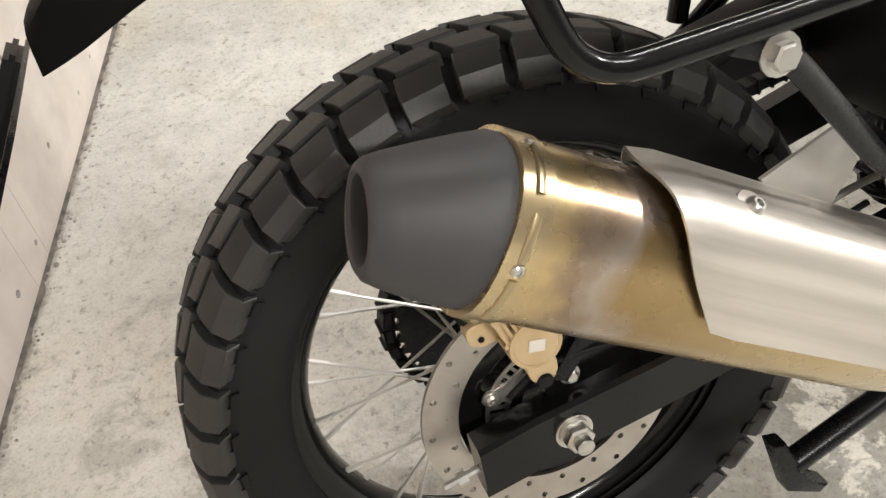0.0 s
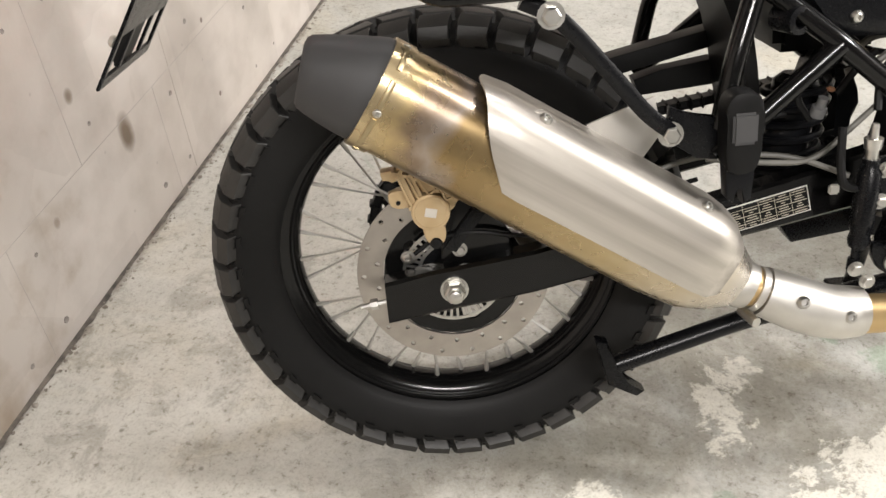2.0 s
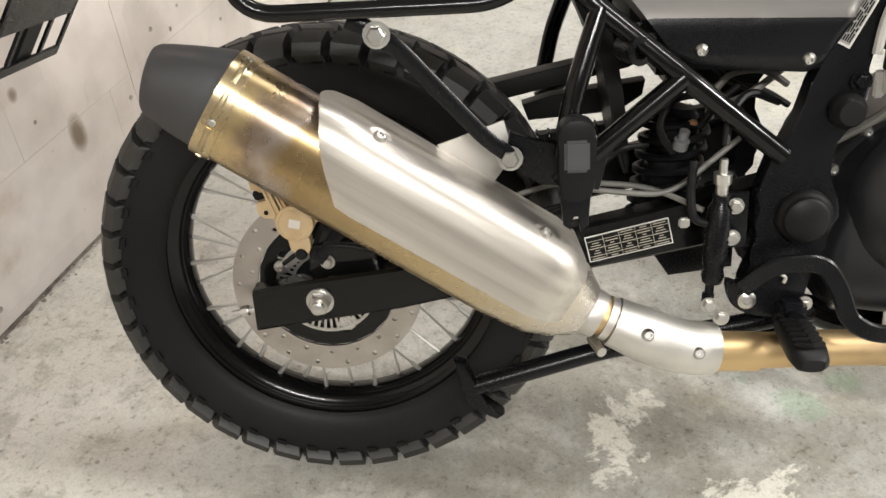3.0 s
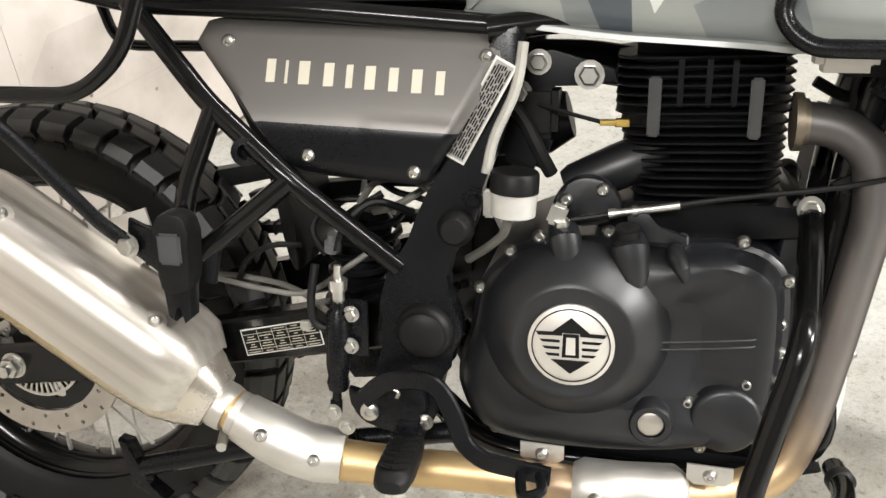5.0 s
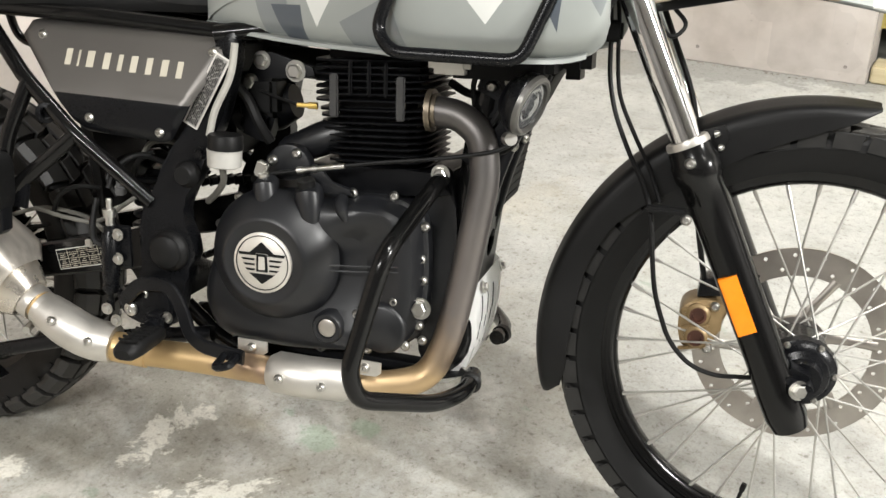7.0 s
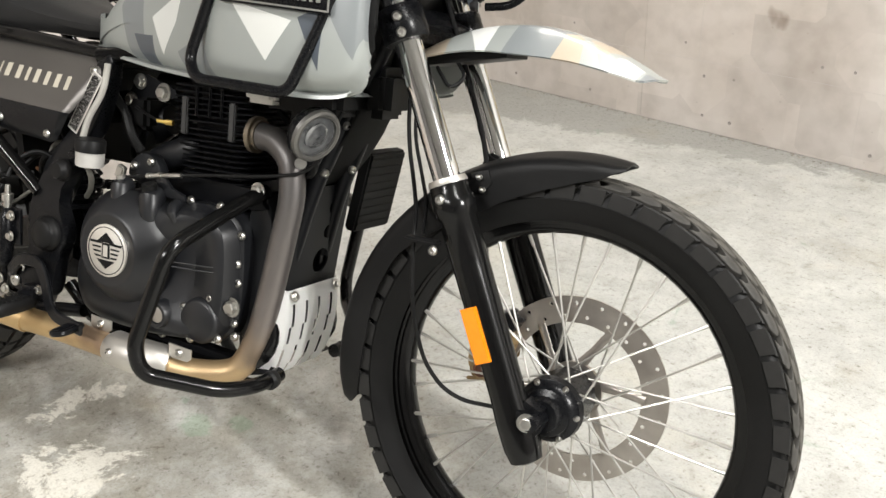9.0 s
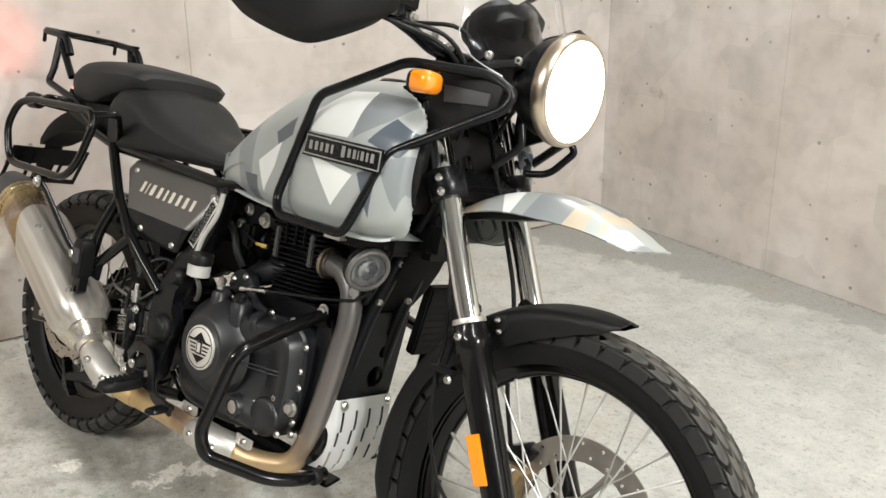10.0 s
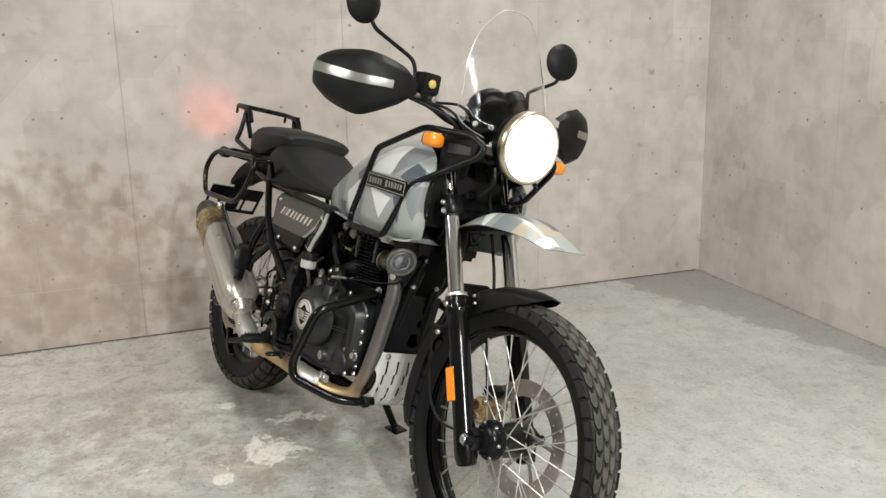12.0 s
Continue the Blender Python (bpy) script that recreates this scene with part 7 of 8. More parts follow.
part("pierced_bracket", pierced_plate(-0.07, 0.076, 0.4, 0.585, [(0.022, 0.452, 0.022), (0.03, 0.503, 0.0125), (0.034, 0.545, 0.011)], lambda z: 0.996 + 0.12 * (z - 0.42), 0.004), FIN, bike, "black frame bracket with round holes")
cool = bmx()
block(cool, (1.0, 0.19, 0.56), (0.024, 0.12, 0.15), 0.004, turn(0, 10, 0))
oc = part("oil_cooler", cool, DARKGAP, bike, "black oil cooler")
for k in range(9):
    part("cooler_fin", boxed((1.0125 + 0.176 * (0.015 * k - 0.06), 0.19, 0.5 + 0.015 * k), (0.003, 0.112, 0.0015), 0), DARKGAP, oc)
# tubes and a plain plate, added to fill the dark gap before the engine
for s in (-1, 1):
    dt = part("frame_downtube", tube([(1.13, 0.03 * s, 0.83), (1.07, 0.036 * s, 0.7), (1.02, 0.042 * s, 0.58), (0.99, 0.046 * s, 0.46)], 0.0145, 0.05, 14), FIN, bike, "black frame downtube")
    bolts(dt, [(1.079, 0.036 * s - 0.008, 0.695), (1.046, 0.04 * s - 0.008, 0.615)], BOLT_CAP, (1, -0.5, -0.3))
part("downtube_filler", prism(smooth_outline([(1.0, 0.585), (1.03, 0.6), (1.08, 0.68), (1.11, 0.76), (1.03, 0.76), (0.985, 0.66)], 2), -0.045, 0.07, 0.006), DEEP, bike, "plain black filler between the frame downtubes")
part("front_mount_plate", prism([(0.97, 0.6), (1.0, 0.61), (1.06, 0.69), (1.08, 0.69), (1.045, 0.62), (0.99, 0.585)], -0.075, -0.068, 0.002), SATIN, bike, "black front engine mounting plate")
bm = bmx()
block(bm, (1.03, -0.075, 0.7), (0.06, 0.012, 0.04), 0.004, turn(0, 25, 0))
block(bm, (1.035, -0.055, 0.672), (0.035, 0.03, 0.06), 0.006, turn(0, 30, 0))
part("lamp_bracket", bm, SATIN, bike, "black fog lamp bracket")
bolts(bike, [(1.018, -0.082, 0.7), (1.042, -0.082, 0.708)], BOLT_CAP)
part("lamp_cable", tube([(1.055, -0.1, 0.66), (1.06, -0.09, 0.63), (1.04, -0.075, 0.61), (1.01, -0.07, 0.605)], 0.0045, 0.02, 8), MATT, bike, "black fog lamp cable")
for pts, r in (([(1.09, -0.03, 0.75), (1.05, -0.06, 0.7), (1.02, -0.07, 0.65), (0.99, -0.07, 0.6)], 0.005), ([(1.06, -0.04, 0.74), (1.02, -0.05, 0.7), (0.985, -0.05, 0.68), (0.95, -0.05, 0.7)], 0.006), ([(1.0, -0.065, 0.73), (0.985, -0.06, 0.7), (0.99, -0.055, 0.66)], 0.004)):
    part("front_cable", tube(pts, r, 0.03, 8), MATT, bike, "black cable in front of the engine")
part("horn", boxed((1.12, 0.0, 0.75), (0.05, 0.08, 0.08), 0.015), MATT, bike, "black horn under the tank")
part("evaporation_canister", boxed((0.966, -0.105, 0.731), (0.058, 0.04, 0.03), 0.008), WHITE, bike, "small white plastic box under the tank")

# fog lamp
for s in (1,):
    c = V((1.068, -0.124 * s, 0.687))
    bm = bmx()
    lathe(bm, [(-0.022, 0.012), (-0.019, 0.026), (-0.006, 0.038), (0.001, 0.042), (0.01, 0.043), (0.014, 0.04)], c, (0.9, -0.27 * s, -0.33), 32)
    fog = part("fog_lamp", bm, SATIN, bike, "round black fog lamp with grey ring")
    bm = bmx()
    lathe(bm, [(0.012, 0.0425), (0.018, 0.041), (0.02, 0.037), (0.019, 0.033), (0.014, 0.033)], c, (0.9, -0.27 * s, -0.33), 32, closed=True)
    part("lamp_ring", bm, RINGGREY, fog, "grey lamp ring")
    bm = bmx()
    lathe(bm, [(0.0145, 0.0335), (0.0165, 0.027), (0.015, 0.02), (0.0175, 0.015), (0.0165, 0.008), (0.0185, 0.004), (0.0185, 0)], c, (0.9, -0.27 * s, -0.33), 28)
    part("lamp_lens", bm, surf("ribbed_lamp_glass", (0.1, 0.105, 0.11), (0.22, 0.225, 0.23), 80, 0.12, 0.06, 0.6, 0.3, 120, 0.0006, coat=0.8), fog, "ribbed clear lens")
    bm = bmx()
    lathe(bm, [(0, 0.009), (0.016, 0.009)], (1.05, -0.118 * s, 0.636), (0.5, -0.8 * s, 0.1), 12)
    part("lamp_clamp", bm, ZINC, fog, "zinc lamp bolt")

# ---- front end ----
FD = V((0.4147, 0, -0.91))
for s in (-1, 1):
    y = 0.013 + 0.097 * s
    top = V((1.105, y, 1.035))
    def at_z(z):
        return top + FD * ((top.z - z) / 0.91)
    bm = bmx()
    lathe(bm, [(0, 0.0205), ((at_z(0.64) - top).length + 0.01, 0.0205)], top, FD, 28)
    leg = part("fork_leg", bm, CHROME, bike, "chromed fork tube in a black lower leg")
    L0 = at_z(0.645)
    k = (at_z(0.262) - L0).length
    bm = bmx()
    lathe(bm, [(0, 0.024), (0.002, 0.0285), (0.024, 0.0295), (0.028, 0.032), (0.05, 0.0325), (0.056, 0.0285), (0.13, 0.0275), (k - 0.1, 0.027), (k - 0.06, 0.029), (k - 0.02, 0.0285), (k, 0.024), (k + 0.004, 0.015), (k + 0.004, 0)], L0, FD, 28)
    part("lower_leg", bm, GLOSS, leg, "black lower fork leg")
    bm = bmx()
    lathe(bm, [(-0.002, 0.0215), (-0.002, 0.0275), (0.004, 0.0292), (0.007, 0.0288), (0.007, 0.0215)], L0, FD, 28, closed=True)
    part("dust_seal", bm, STEEL, leg, "steel seal ring")
    bm = bmx()
    block(bm, (1.45, y - 0.002 * s, 0.325), (0.052, 0.05, 0.05), 0.012, turn(0, 24, 0))
    part("axle_clamp", bm, SATIN, leg)
    bolts(leg, [(1.458, y + s * 0.024, 0.327)], BOLT_BIG, (0.3, s, 0.1))
    bolts(leg, [(at_z(0.64).x + 0.005, y + s * 0.03, 0.62)], BOLT_CAP, (0, s, 0))
    for z, h in ((0.855, 0.05), (1.005, 0.03)):
        c = at_z(z)
        bm = bmx()
        lathe(bm, [(-h / 2, 0.031), (-h / 2 + 0.004, 0.034), (h / 2 - 0.004, 0.034), (h / 2, 0.031)], c, FD, 24)
        part("clamp_ring", bm, SATIN, leg)
    bolts(leg, [(at_z(0.866).x + 0.012, y + s * 0.033, 0.866), (at_z(0.845).x + 0.012, y + s * 0.033, 0.845)], BOLT_CAP, (0.4, s, 0))
    # amber reflector lies against the leg's outer face
    r0 = at_z(0.44)
    a, b = r0 - FD * 0.041, r0 + FD * 0.041
    bm = bmx()
    out = V((0, s, 0))
    fw = V((0.91, 0, 0.4147))
    rect = [(a + fw * -0.0125), (a + fw * 0.0125), (b + fw * 0.0125), (b + fw * -0.0125)]
    r1 = [bm.verts.new(p + out * 0.022) for p in rect]
    r2 = [bm.verts.new(p + out * 0.033) for p in rect]
    skin(bm, r1, r2)
    f = bm.faces.new(r2)
    bm.faces.new(r1[::-1])
    bmesh.ops.bevel(bm, geom=list(f.edges), offset=0.002, segments=2, affect="EDGES")
    moved(bm, Matrix.Translation(V((-0.008, 0, -0.004))))
    part("reflector", bm, REFLECTOR, leg, "amber side reflector")
bm = bmx()
block(bm, (1.18, 0.013, 0.855), (0.075, 0.2, 0.036), 0.01, turn(0, 24, 0))
part("lower_yoke", bm, SATIN, bike, "black lower fork yoke")
bm = bmx()
block(bm, (1.115, 0.013, 1.01), (0.08, 0.2, 0.026), 0.01, turn(0, 24, 0))
part("upper_yoke", bm, SATIN, bike, "black upper fork yoke")
bm = bmx()
lathe(bm, [(-0.128, 0.007), (-0.127, 0.011), (0.127, 0.011), (0.128, 0.007)], FC, (0, 1, 0), 16)
part("front_axle", bm, SATIN, bike, "black front axle")
cal_out = smooth_outline([(1.297, 0.376), (1.314, 0.39), (1.345, 0.392), (1.364, 0.38), (1.352, 0.35), (1.346, 0.322), (1.325, 0.314), (1.303, 0.318), (1.295, 0.345)], 3)
fcal = part("front_caliper", prism(cal_out, 0.034, 0.1, 0.005), CALIPER, bike, "gold-painted front brake caliper")
for dz in (-0.019, 0.016):
    bm = bmx()
    lathe(bm, [(0, 0.018), (0.008, 0.0175), (0.011, 0.014), (0.011, 0.009), (0.006, 0.008), (0.006, 0)], (1.322, 0.036, 0.354 + dz), (0, -1, 0), 18)
    part("piston_housing", bm, CALIPER, fcal)
    bm = bmx()
    lathe(bm, [(0, 0.0125), (0.0125, 0.0125), (0.0125, 0.009), (0.008, 0.008), (0.008, 0)], (1.322, 0.036, 0.354 + dz), (0, -1, 0), 18)
    part("piston", bm, PISTON, fcal, "rust-brown caliper piston")
for dz in (-0.032, 0.0, 0.03):
    part("caliper_rib", boxed((1.318, 0.032, 0.35 + dz), (0.044, 0.008, 0.005), 0.002, turn(0, -12, 0)), CALIPER, fcal)
part("pad_carrier", prism([(1.318, 0.395), (1.36, 0.4), (1.372, 0.42), (1.345, 0.43), (1.32, 0.42)], 0.04, 0.09, 0.003), SATIN, fcal, "black pad carrier")
bolts(fcal, [(1.345, 0.034, 0.385), (1.34, 0.034, 0.318)], BOLT_CAP, (0, -1, 0))
part("front_brake_hose", tube([(1.33, 0.05, 0.4), (1.305, 0.03, 0.52), (1.29, 0.03, 0.68), (1.22, 0.03, 0.84), (1.16, 0.03, 0.98)], 0.0042, 0.05, 8), MATT, bike, "black front brake hose")
part("speed_cable", tube([(1.455, -0.06, 0.318), (1.39, -0.08, 0.325), (1.35, -0.09, 0.325), (1.315, -0.095, 0.338), (1.284, -0.1, 0.372), (1.26, -0.105, 0.438), (1.252, -0.105, 0.498), (1.246, -0.1, 0.551), (1.228, -0.065, 0.585), (1.203, -0.035, 0.621), (1.18, -0.018, 0.67), (1.169, -0.01, 0.714), (1.166, -0.008, 0.8), (1.15, -0.005, 0.9)], 0.0034, 0.04, 8), MATT, bike, "thin black cable down the fork")
part("sensor_cable", tube([(1.256, -0.09, 0.56), (1.236, -0.05, 0.6), (1.211, -0.03, 0.64), (1.184, -0.012, 0.69), (1.178, -0.006, 0.74), (1.176, -0.004, 0.8), (1.16, 0.0, 0.9)], 0.003, 0.04, 8), MATT, bike, "thin black sensor cable")
part("cable_tie", boxed((1.17, -0.008, 0.778), (0.026, 0.016, 0.03), 0.004), MATT, bike, "black cable tie block")
part("cable_clip", boxed((1.265, -0.107, 0.555), (0.055, 0.02, 0.008), 0.003), MATT, bike)
bolts(bike, [(1.292, -0.124, 0.548)], BOLT_CAP)

# front mudguard hugging the wheel
rows = []
for i in range(49):
    u = i / 48
    deg = 81 + (194.5 - 81) * u
    a = radians(deg)
    R = 0.373 + 0.004 * u
    skirt = float(np.interp(deg, (81, 86, 95, 104, 117, 128, 137, 146, 158, 173, 186, 192, 194.5), (0.006, 0.026, 0.044, 0.055, 0.066, 0.064, 0.056, 0.046, 0.047, 0.054, 0.048, 0.036, 0.012)))
    w = float(np.interp(deg, (81, 84, 90, 105, 150, 185, 192, 194.5), (0.03, 0.045, 0.055, 0.06, 0.06, 0.056, 0.046, 0.028)))
    row = []
    for j in range(21):
        v = -1 + 2 * j / 20
        e = abs(v)
        y = w * math.sin(min(1.0, e / 0.62) * math.pi / 2) * (1 if v > 0 else -1)
        crown = min(skirt, 0.016)
        drop = crown * (e / 0.62) ** 2.6 if e < 0.62 else crown + (skirt - crown) * (e - 0.62) / 0.38
        r = R - drop + (0.003 if e < 0.12 else 0)
        row.append(V((FC.x + r * math.cos(a), FC.y + y, FC.z + r * math.sin(a))))
    rows.append(row)
fm = part("front_mudguard", sheet(rows, 0.003), MATT, bike, "matt black front mudguard close to the tyre", 50)
for s in (-1, 1):
    part("mudguard_stay", prism([(1.302, 0.655), (1.33, 0.664), (1.338, 0.645), (1.325, 0.628), (1.308, 0.628)], FC.y + s * 0.06 - 0.003, FC.y + s * 0.06 + 0.003, 0.002), MATT, fm)
    part("mounting_ear", boxed((1.272, FC.y + s * 0.082, 0.655), (0.024, 0.03, 0.034), 0.005, turn(0, 24, 0)), MATT, fm)
    bolts(fm, [(1.318, FC.y + s * 0.068, 0.652), (1.325, FC.y + s * 0.068, 0.634)], hub_bolts, (1, s * 0.4, 0.3))

# high front beak in camouflage
rows = []
BK = [(1.19, 0.825, 0.06, 0.015), (1.24, 0.848, 0.07, 0.022), (1.3, 0.868, 0.076, 0.03), (1.37, 0.874, 0.078, 0.034), (1.44, 0.862, 0.073, 0.026), (1.5, 0.838, 0.067, 0.014), (1.532, 0.822, 0.062, 0.006), (1.545, 0.817, 0.059, 0.002)]
for x, z, w, d in spline(BK, 34):
    row = []
    for j in range(21):
        v = -1 + 2 * j / 20
        e = abs(v)
        row.append(V((x - 0.02 * max(0, e - 0.6), 0.016 + w * v, z - d * (0.25 * e**2 + 1.0 * max(0, e - 0.62) / 0.38))))
    rows.append(row)
bm = sheet(rows, 0.003)
BKP = [
    (2, [(1.325, -0.085), (1.4, -0.085), (1.425, 0.0), (1.36, 0.01)]),
    (4, [(1.4, -0.085), (1.455, -0.085), (1.44, -0.02), (1.425, 0.0)]),
    (4, [(1.44, 0.0), (1.475, -0.05), (1.49, 0.04), (1.46, 0.06)]),
    (1, [(1.488, -0.052), (1.525, -0.058), (1.528, -0.005), (1.497, -0.005)]),
    (2, [(1.53, -0.06), (1.57, -0.06), (1.57, 0.0), (1.532, 0.0)]),
    (4, [(1.18, -0.085), (1.25, -0.085), (1.23, 0.0), (1.18, 0.0)]),
    (1, [(1.27, -0.03), (1.305, -0.075), (1.325, 0.02), (1.29, 0.03)]),
    (3, [(1.38, 0.02), (1.46, 0.03), (1.45, 0.085), (1.37, 0.085)]),
    (2, [(1.22, 0.02), (1.28, 0.085), (1.2, 0.085)]),
]
part("front_beak", camouflage(bm, BKP, (0, 1)), [CAMO_GREY, CAMO_LIGHT, CAMO_MID, CAMO_DARK, CAMO_TAN], bike, "high front mudguard in grey camouflage", 50)
part("beak_bracket", prism([(1.2, 0.822), (1.33, 0.838), (1.33, 0.824), (1.2, 0.8)], -0.03, 0.05, 0.003), MATT, bike, "black beak bracket")
part("horn_wire", tube([(1.24, -0.02, 0.82), (1.27, -0.03, 0.79), (1.25, -0.04, 0.77), (1.22, -0.03, 0.8)], 0.003, 0.02, 8), MATT, bike)

# headlamp
HC, HA = V((1.336, 0, 1.042)), V((1, 0, -0.06)).normalized()
bm = bmx()
lathe(bm, [(-0.09, 0.0), (-0.088, 0.03), (-0.07, 0.06), (-0.04, 0.08), (-0.012, 0.087), (0.0, 0.088)], HC, HA, 40)
hl = part("headlamp", bm, SATIN, bike, "round headlamp with chrome ring, lit")
bm = bmx()
lathe(bm, [(-0.012, 0.0875), (-0.004, 0.0925), (0.012, 0.0925), (0.017, 0.089), (0.017, 0.083), (0.006, 0.083)], HC, HA, 48, closed=True)
part("headlamp_ring", bm, surf("warm_chrome", (0.62, 0.52, 0.4), (0.7, 0.6, 0.48), 8, 0.3, 0.06, 1.0, 0), hl, "chrome headlamp ring")
bm = bmx()
lathe(bm, [(0.004, 0.0835), (0.012, 0.078), (0.02, 0.06), (0.025, 0.035), (0.027, 0.012), (0.027, 0.0)], HC, HA, 40)
part("headlamp_lens", bm, HEADLAMP, hl, "bright white headlamp lens")
for s in (-1, 1):
    br = [(1.3, 0.06 * s, 0.975), (1.31, 0.06 * s, 0.94), (1.255, 0.055 * s, 0.9)] if s < 0 else [(1.325, 0.055, 0.96), (1.335, 0.06, 0.945), (1.29, 0.06, 0.9), (1.25, 0.05, 0.895)]
    part("headlamp_bracket", tube(br, 0.0065, 0.02, 10), SATIN, bike, "black headlamp bracket")
    part("side_cowl", prism([(1.156, 1.03), (1.18, 1.042), (1.29, 1.034), (1.303, 1.02), (1.296, 0.985), (1.23, 0.96), (1.17, 0.935), (1.158, 0.945)], s * 0.125 - 0.006, s * 0.125 + 0.006, 0.004), MATT, bike, "matt black side cowl")
    part("cowl_inset", prism([(1.185, 1.018), (1.282, 1.012), (1.28, 0.992), (1.19, 0.99)], s * 0.131 - 0.003, s * 0.131 + 0.003, 0.002), CAPM, bike)
    # indicators
    bm = bmx()
    oy = 0.183 if s < 0 else 0.245
    lathe(bm, [(0, 0.009), (oy - 0.163, 0.009), (oy - 0.155, 0.014)], (1.16, 0.13 * s, 1.016), (0.1, s, 0), 14)
    ind = part("indicator", bm, MATT, bike, "amber indicator on a short black stem")
    rows = []
    for k in range(15):
        u = k / 14
        q = max(0.05, 1 - abs(2 * u - 1) ** 4.5) ** 0.4
        row = []
        for i in range(24):
            t = 2 * math.pi * i / 24
            c, d = math.cos(t), math.sin(t)
            e = (abs(c) ** 3.4 + abs(d) ** 3.4) ** (-1 / 3.4) * (1 + 0.012 * (-1) ** i)
            row.append(V((1.183 - 0.024 + 0.054 * u, oy * s + 0.0235 * q * c * e, 1.014 + 0.0185 * q * d * e)))
        rows.append(row)
    part("lens", solid_loft(rows[4:]), AMBER_LIT, ind, "amber lens")
    part("housing", solid_loft(rows[:5]), MATT, ind)

# windscreen
rows = []
SW = [(1.045, 0.105, 1.306), (1.065, 0.14, 1.3), (1.095, 0.155, 1.29), (1.15, 0.145, 1.272), (1.21, 0.138, 1.248), (1.27, 0.122, 1.222), (1.32, 0.1, 1.2), (1.355, 0.074, 1.186), (1.38, 0.046, 1.176), (1.387, 0.022, 1.173)]
for z, w, x in spline(SW, 30):
    row = []
    for j in range(27):
        v = -1 + 2 * j / 26
        row.append(V((x - 0.06 * (w / 0.13) ** 2 * v * v, 0.015 + w * v, z + (0.05 * (1 - v * v) * max(0.0, 1.1 - z) / 0.055))))
    rows.append(row)
scr = part("windscreen", sheet(rows, 0.003), SCREEN, bike, "clear plastic windscreen", 60)
scr.visible_shadow = False
rim_pts = [r[0] for r in rows] + rows[-1][1:-1] + [r[-1] for r in rows[::-1]]
edge = part("screen_edge", sweep(bmx(), rim_pts, 0.0011, 6), surf("polished_screen_edge", (0.3, 0.3, 0.3), (0.42, 0.42, 0.42), 30, 0.15, 0.05, 0, 0, spec=0.8), bike, "polished windscreen edge")
bolts(scr, [(1.247, -0.108, 1.074), (1.296, -0.094, 1.071)], BOLT_CAP, (0.5, -1, 0.1))
bolts(scr, [(1.247, 0.108, 1.074), (1.296, 0.094, 1.071)], BOLT_CAP, (0.5, 1, 0.1))
part("screen_mount", prism([(1.19, 1.06), (1.3, 1.075), (1.3, 1.062), (1.19, 1.045)], -0.1, 0.1, 0.003), MATT, bike, "black screen mounting plate")
bm = bmx()
lathe(bm, [(-0.03, 0.03), (-0.02, 0.048), (0.016, 0.053), (0.022, 0.051), (0.022, 0.045), (0.014, 0.043), (0.014, 0)], (1.185, -0.03, 1.125), (-0.75, 0, 0.66), 32)
part("speedometer", bm, RUBBER, bike, "round black instrument housing")
for y, z, r in ((0.06, 1.15, 0.036), (0.055, 1.085, 0.03)):
    bm = bmx()
    lathe(bm, [(-0.03, 0.02), (-0.015, r), (0.018, r), (0.024, r * 0.9), (0.018, r * 0.8), (0.018, 0)], (1.18, y, z), (-0.75, 0, 0.66), 24)
    part("small_dial", bm, RUBBER, bike, "small round black instrument")
rows = []
for z, w, x in spline([(1.07, 0.11, 1.262), (1.1, 0.112, 1.252), (1.13, 0.106, 1.238), (1.152, 0.086, 1.23), (1.166, 0.05, 1.225)], 14):
    rows.append([V((x - 0.05 * (w / 0.11) ** 2 * v * v, w * v, z + 0.008 * (1 - v * v))) for v in [-1 + 2 * j / 16 for j in range(17)]])
part("instrument_cowl", sheet(rows, 0.003), SMOKED, bike, "smoked cowl behind the windscreen", 60)
part("instrument_tray", boxed((1.2, 0, 1.09), (0.05, 0.17, 0.08), 0.015, turn(0, -40, 0)), MATT, bike, "black instrument tray")

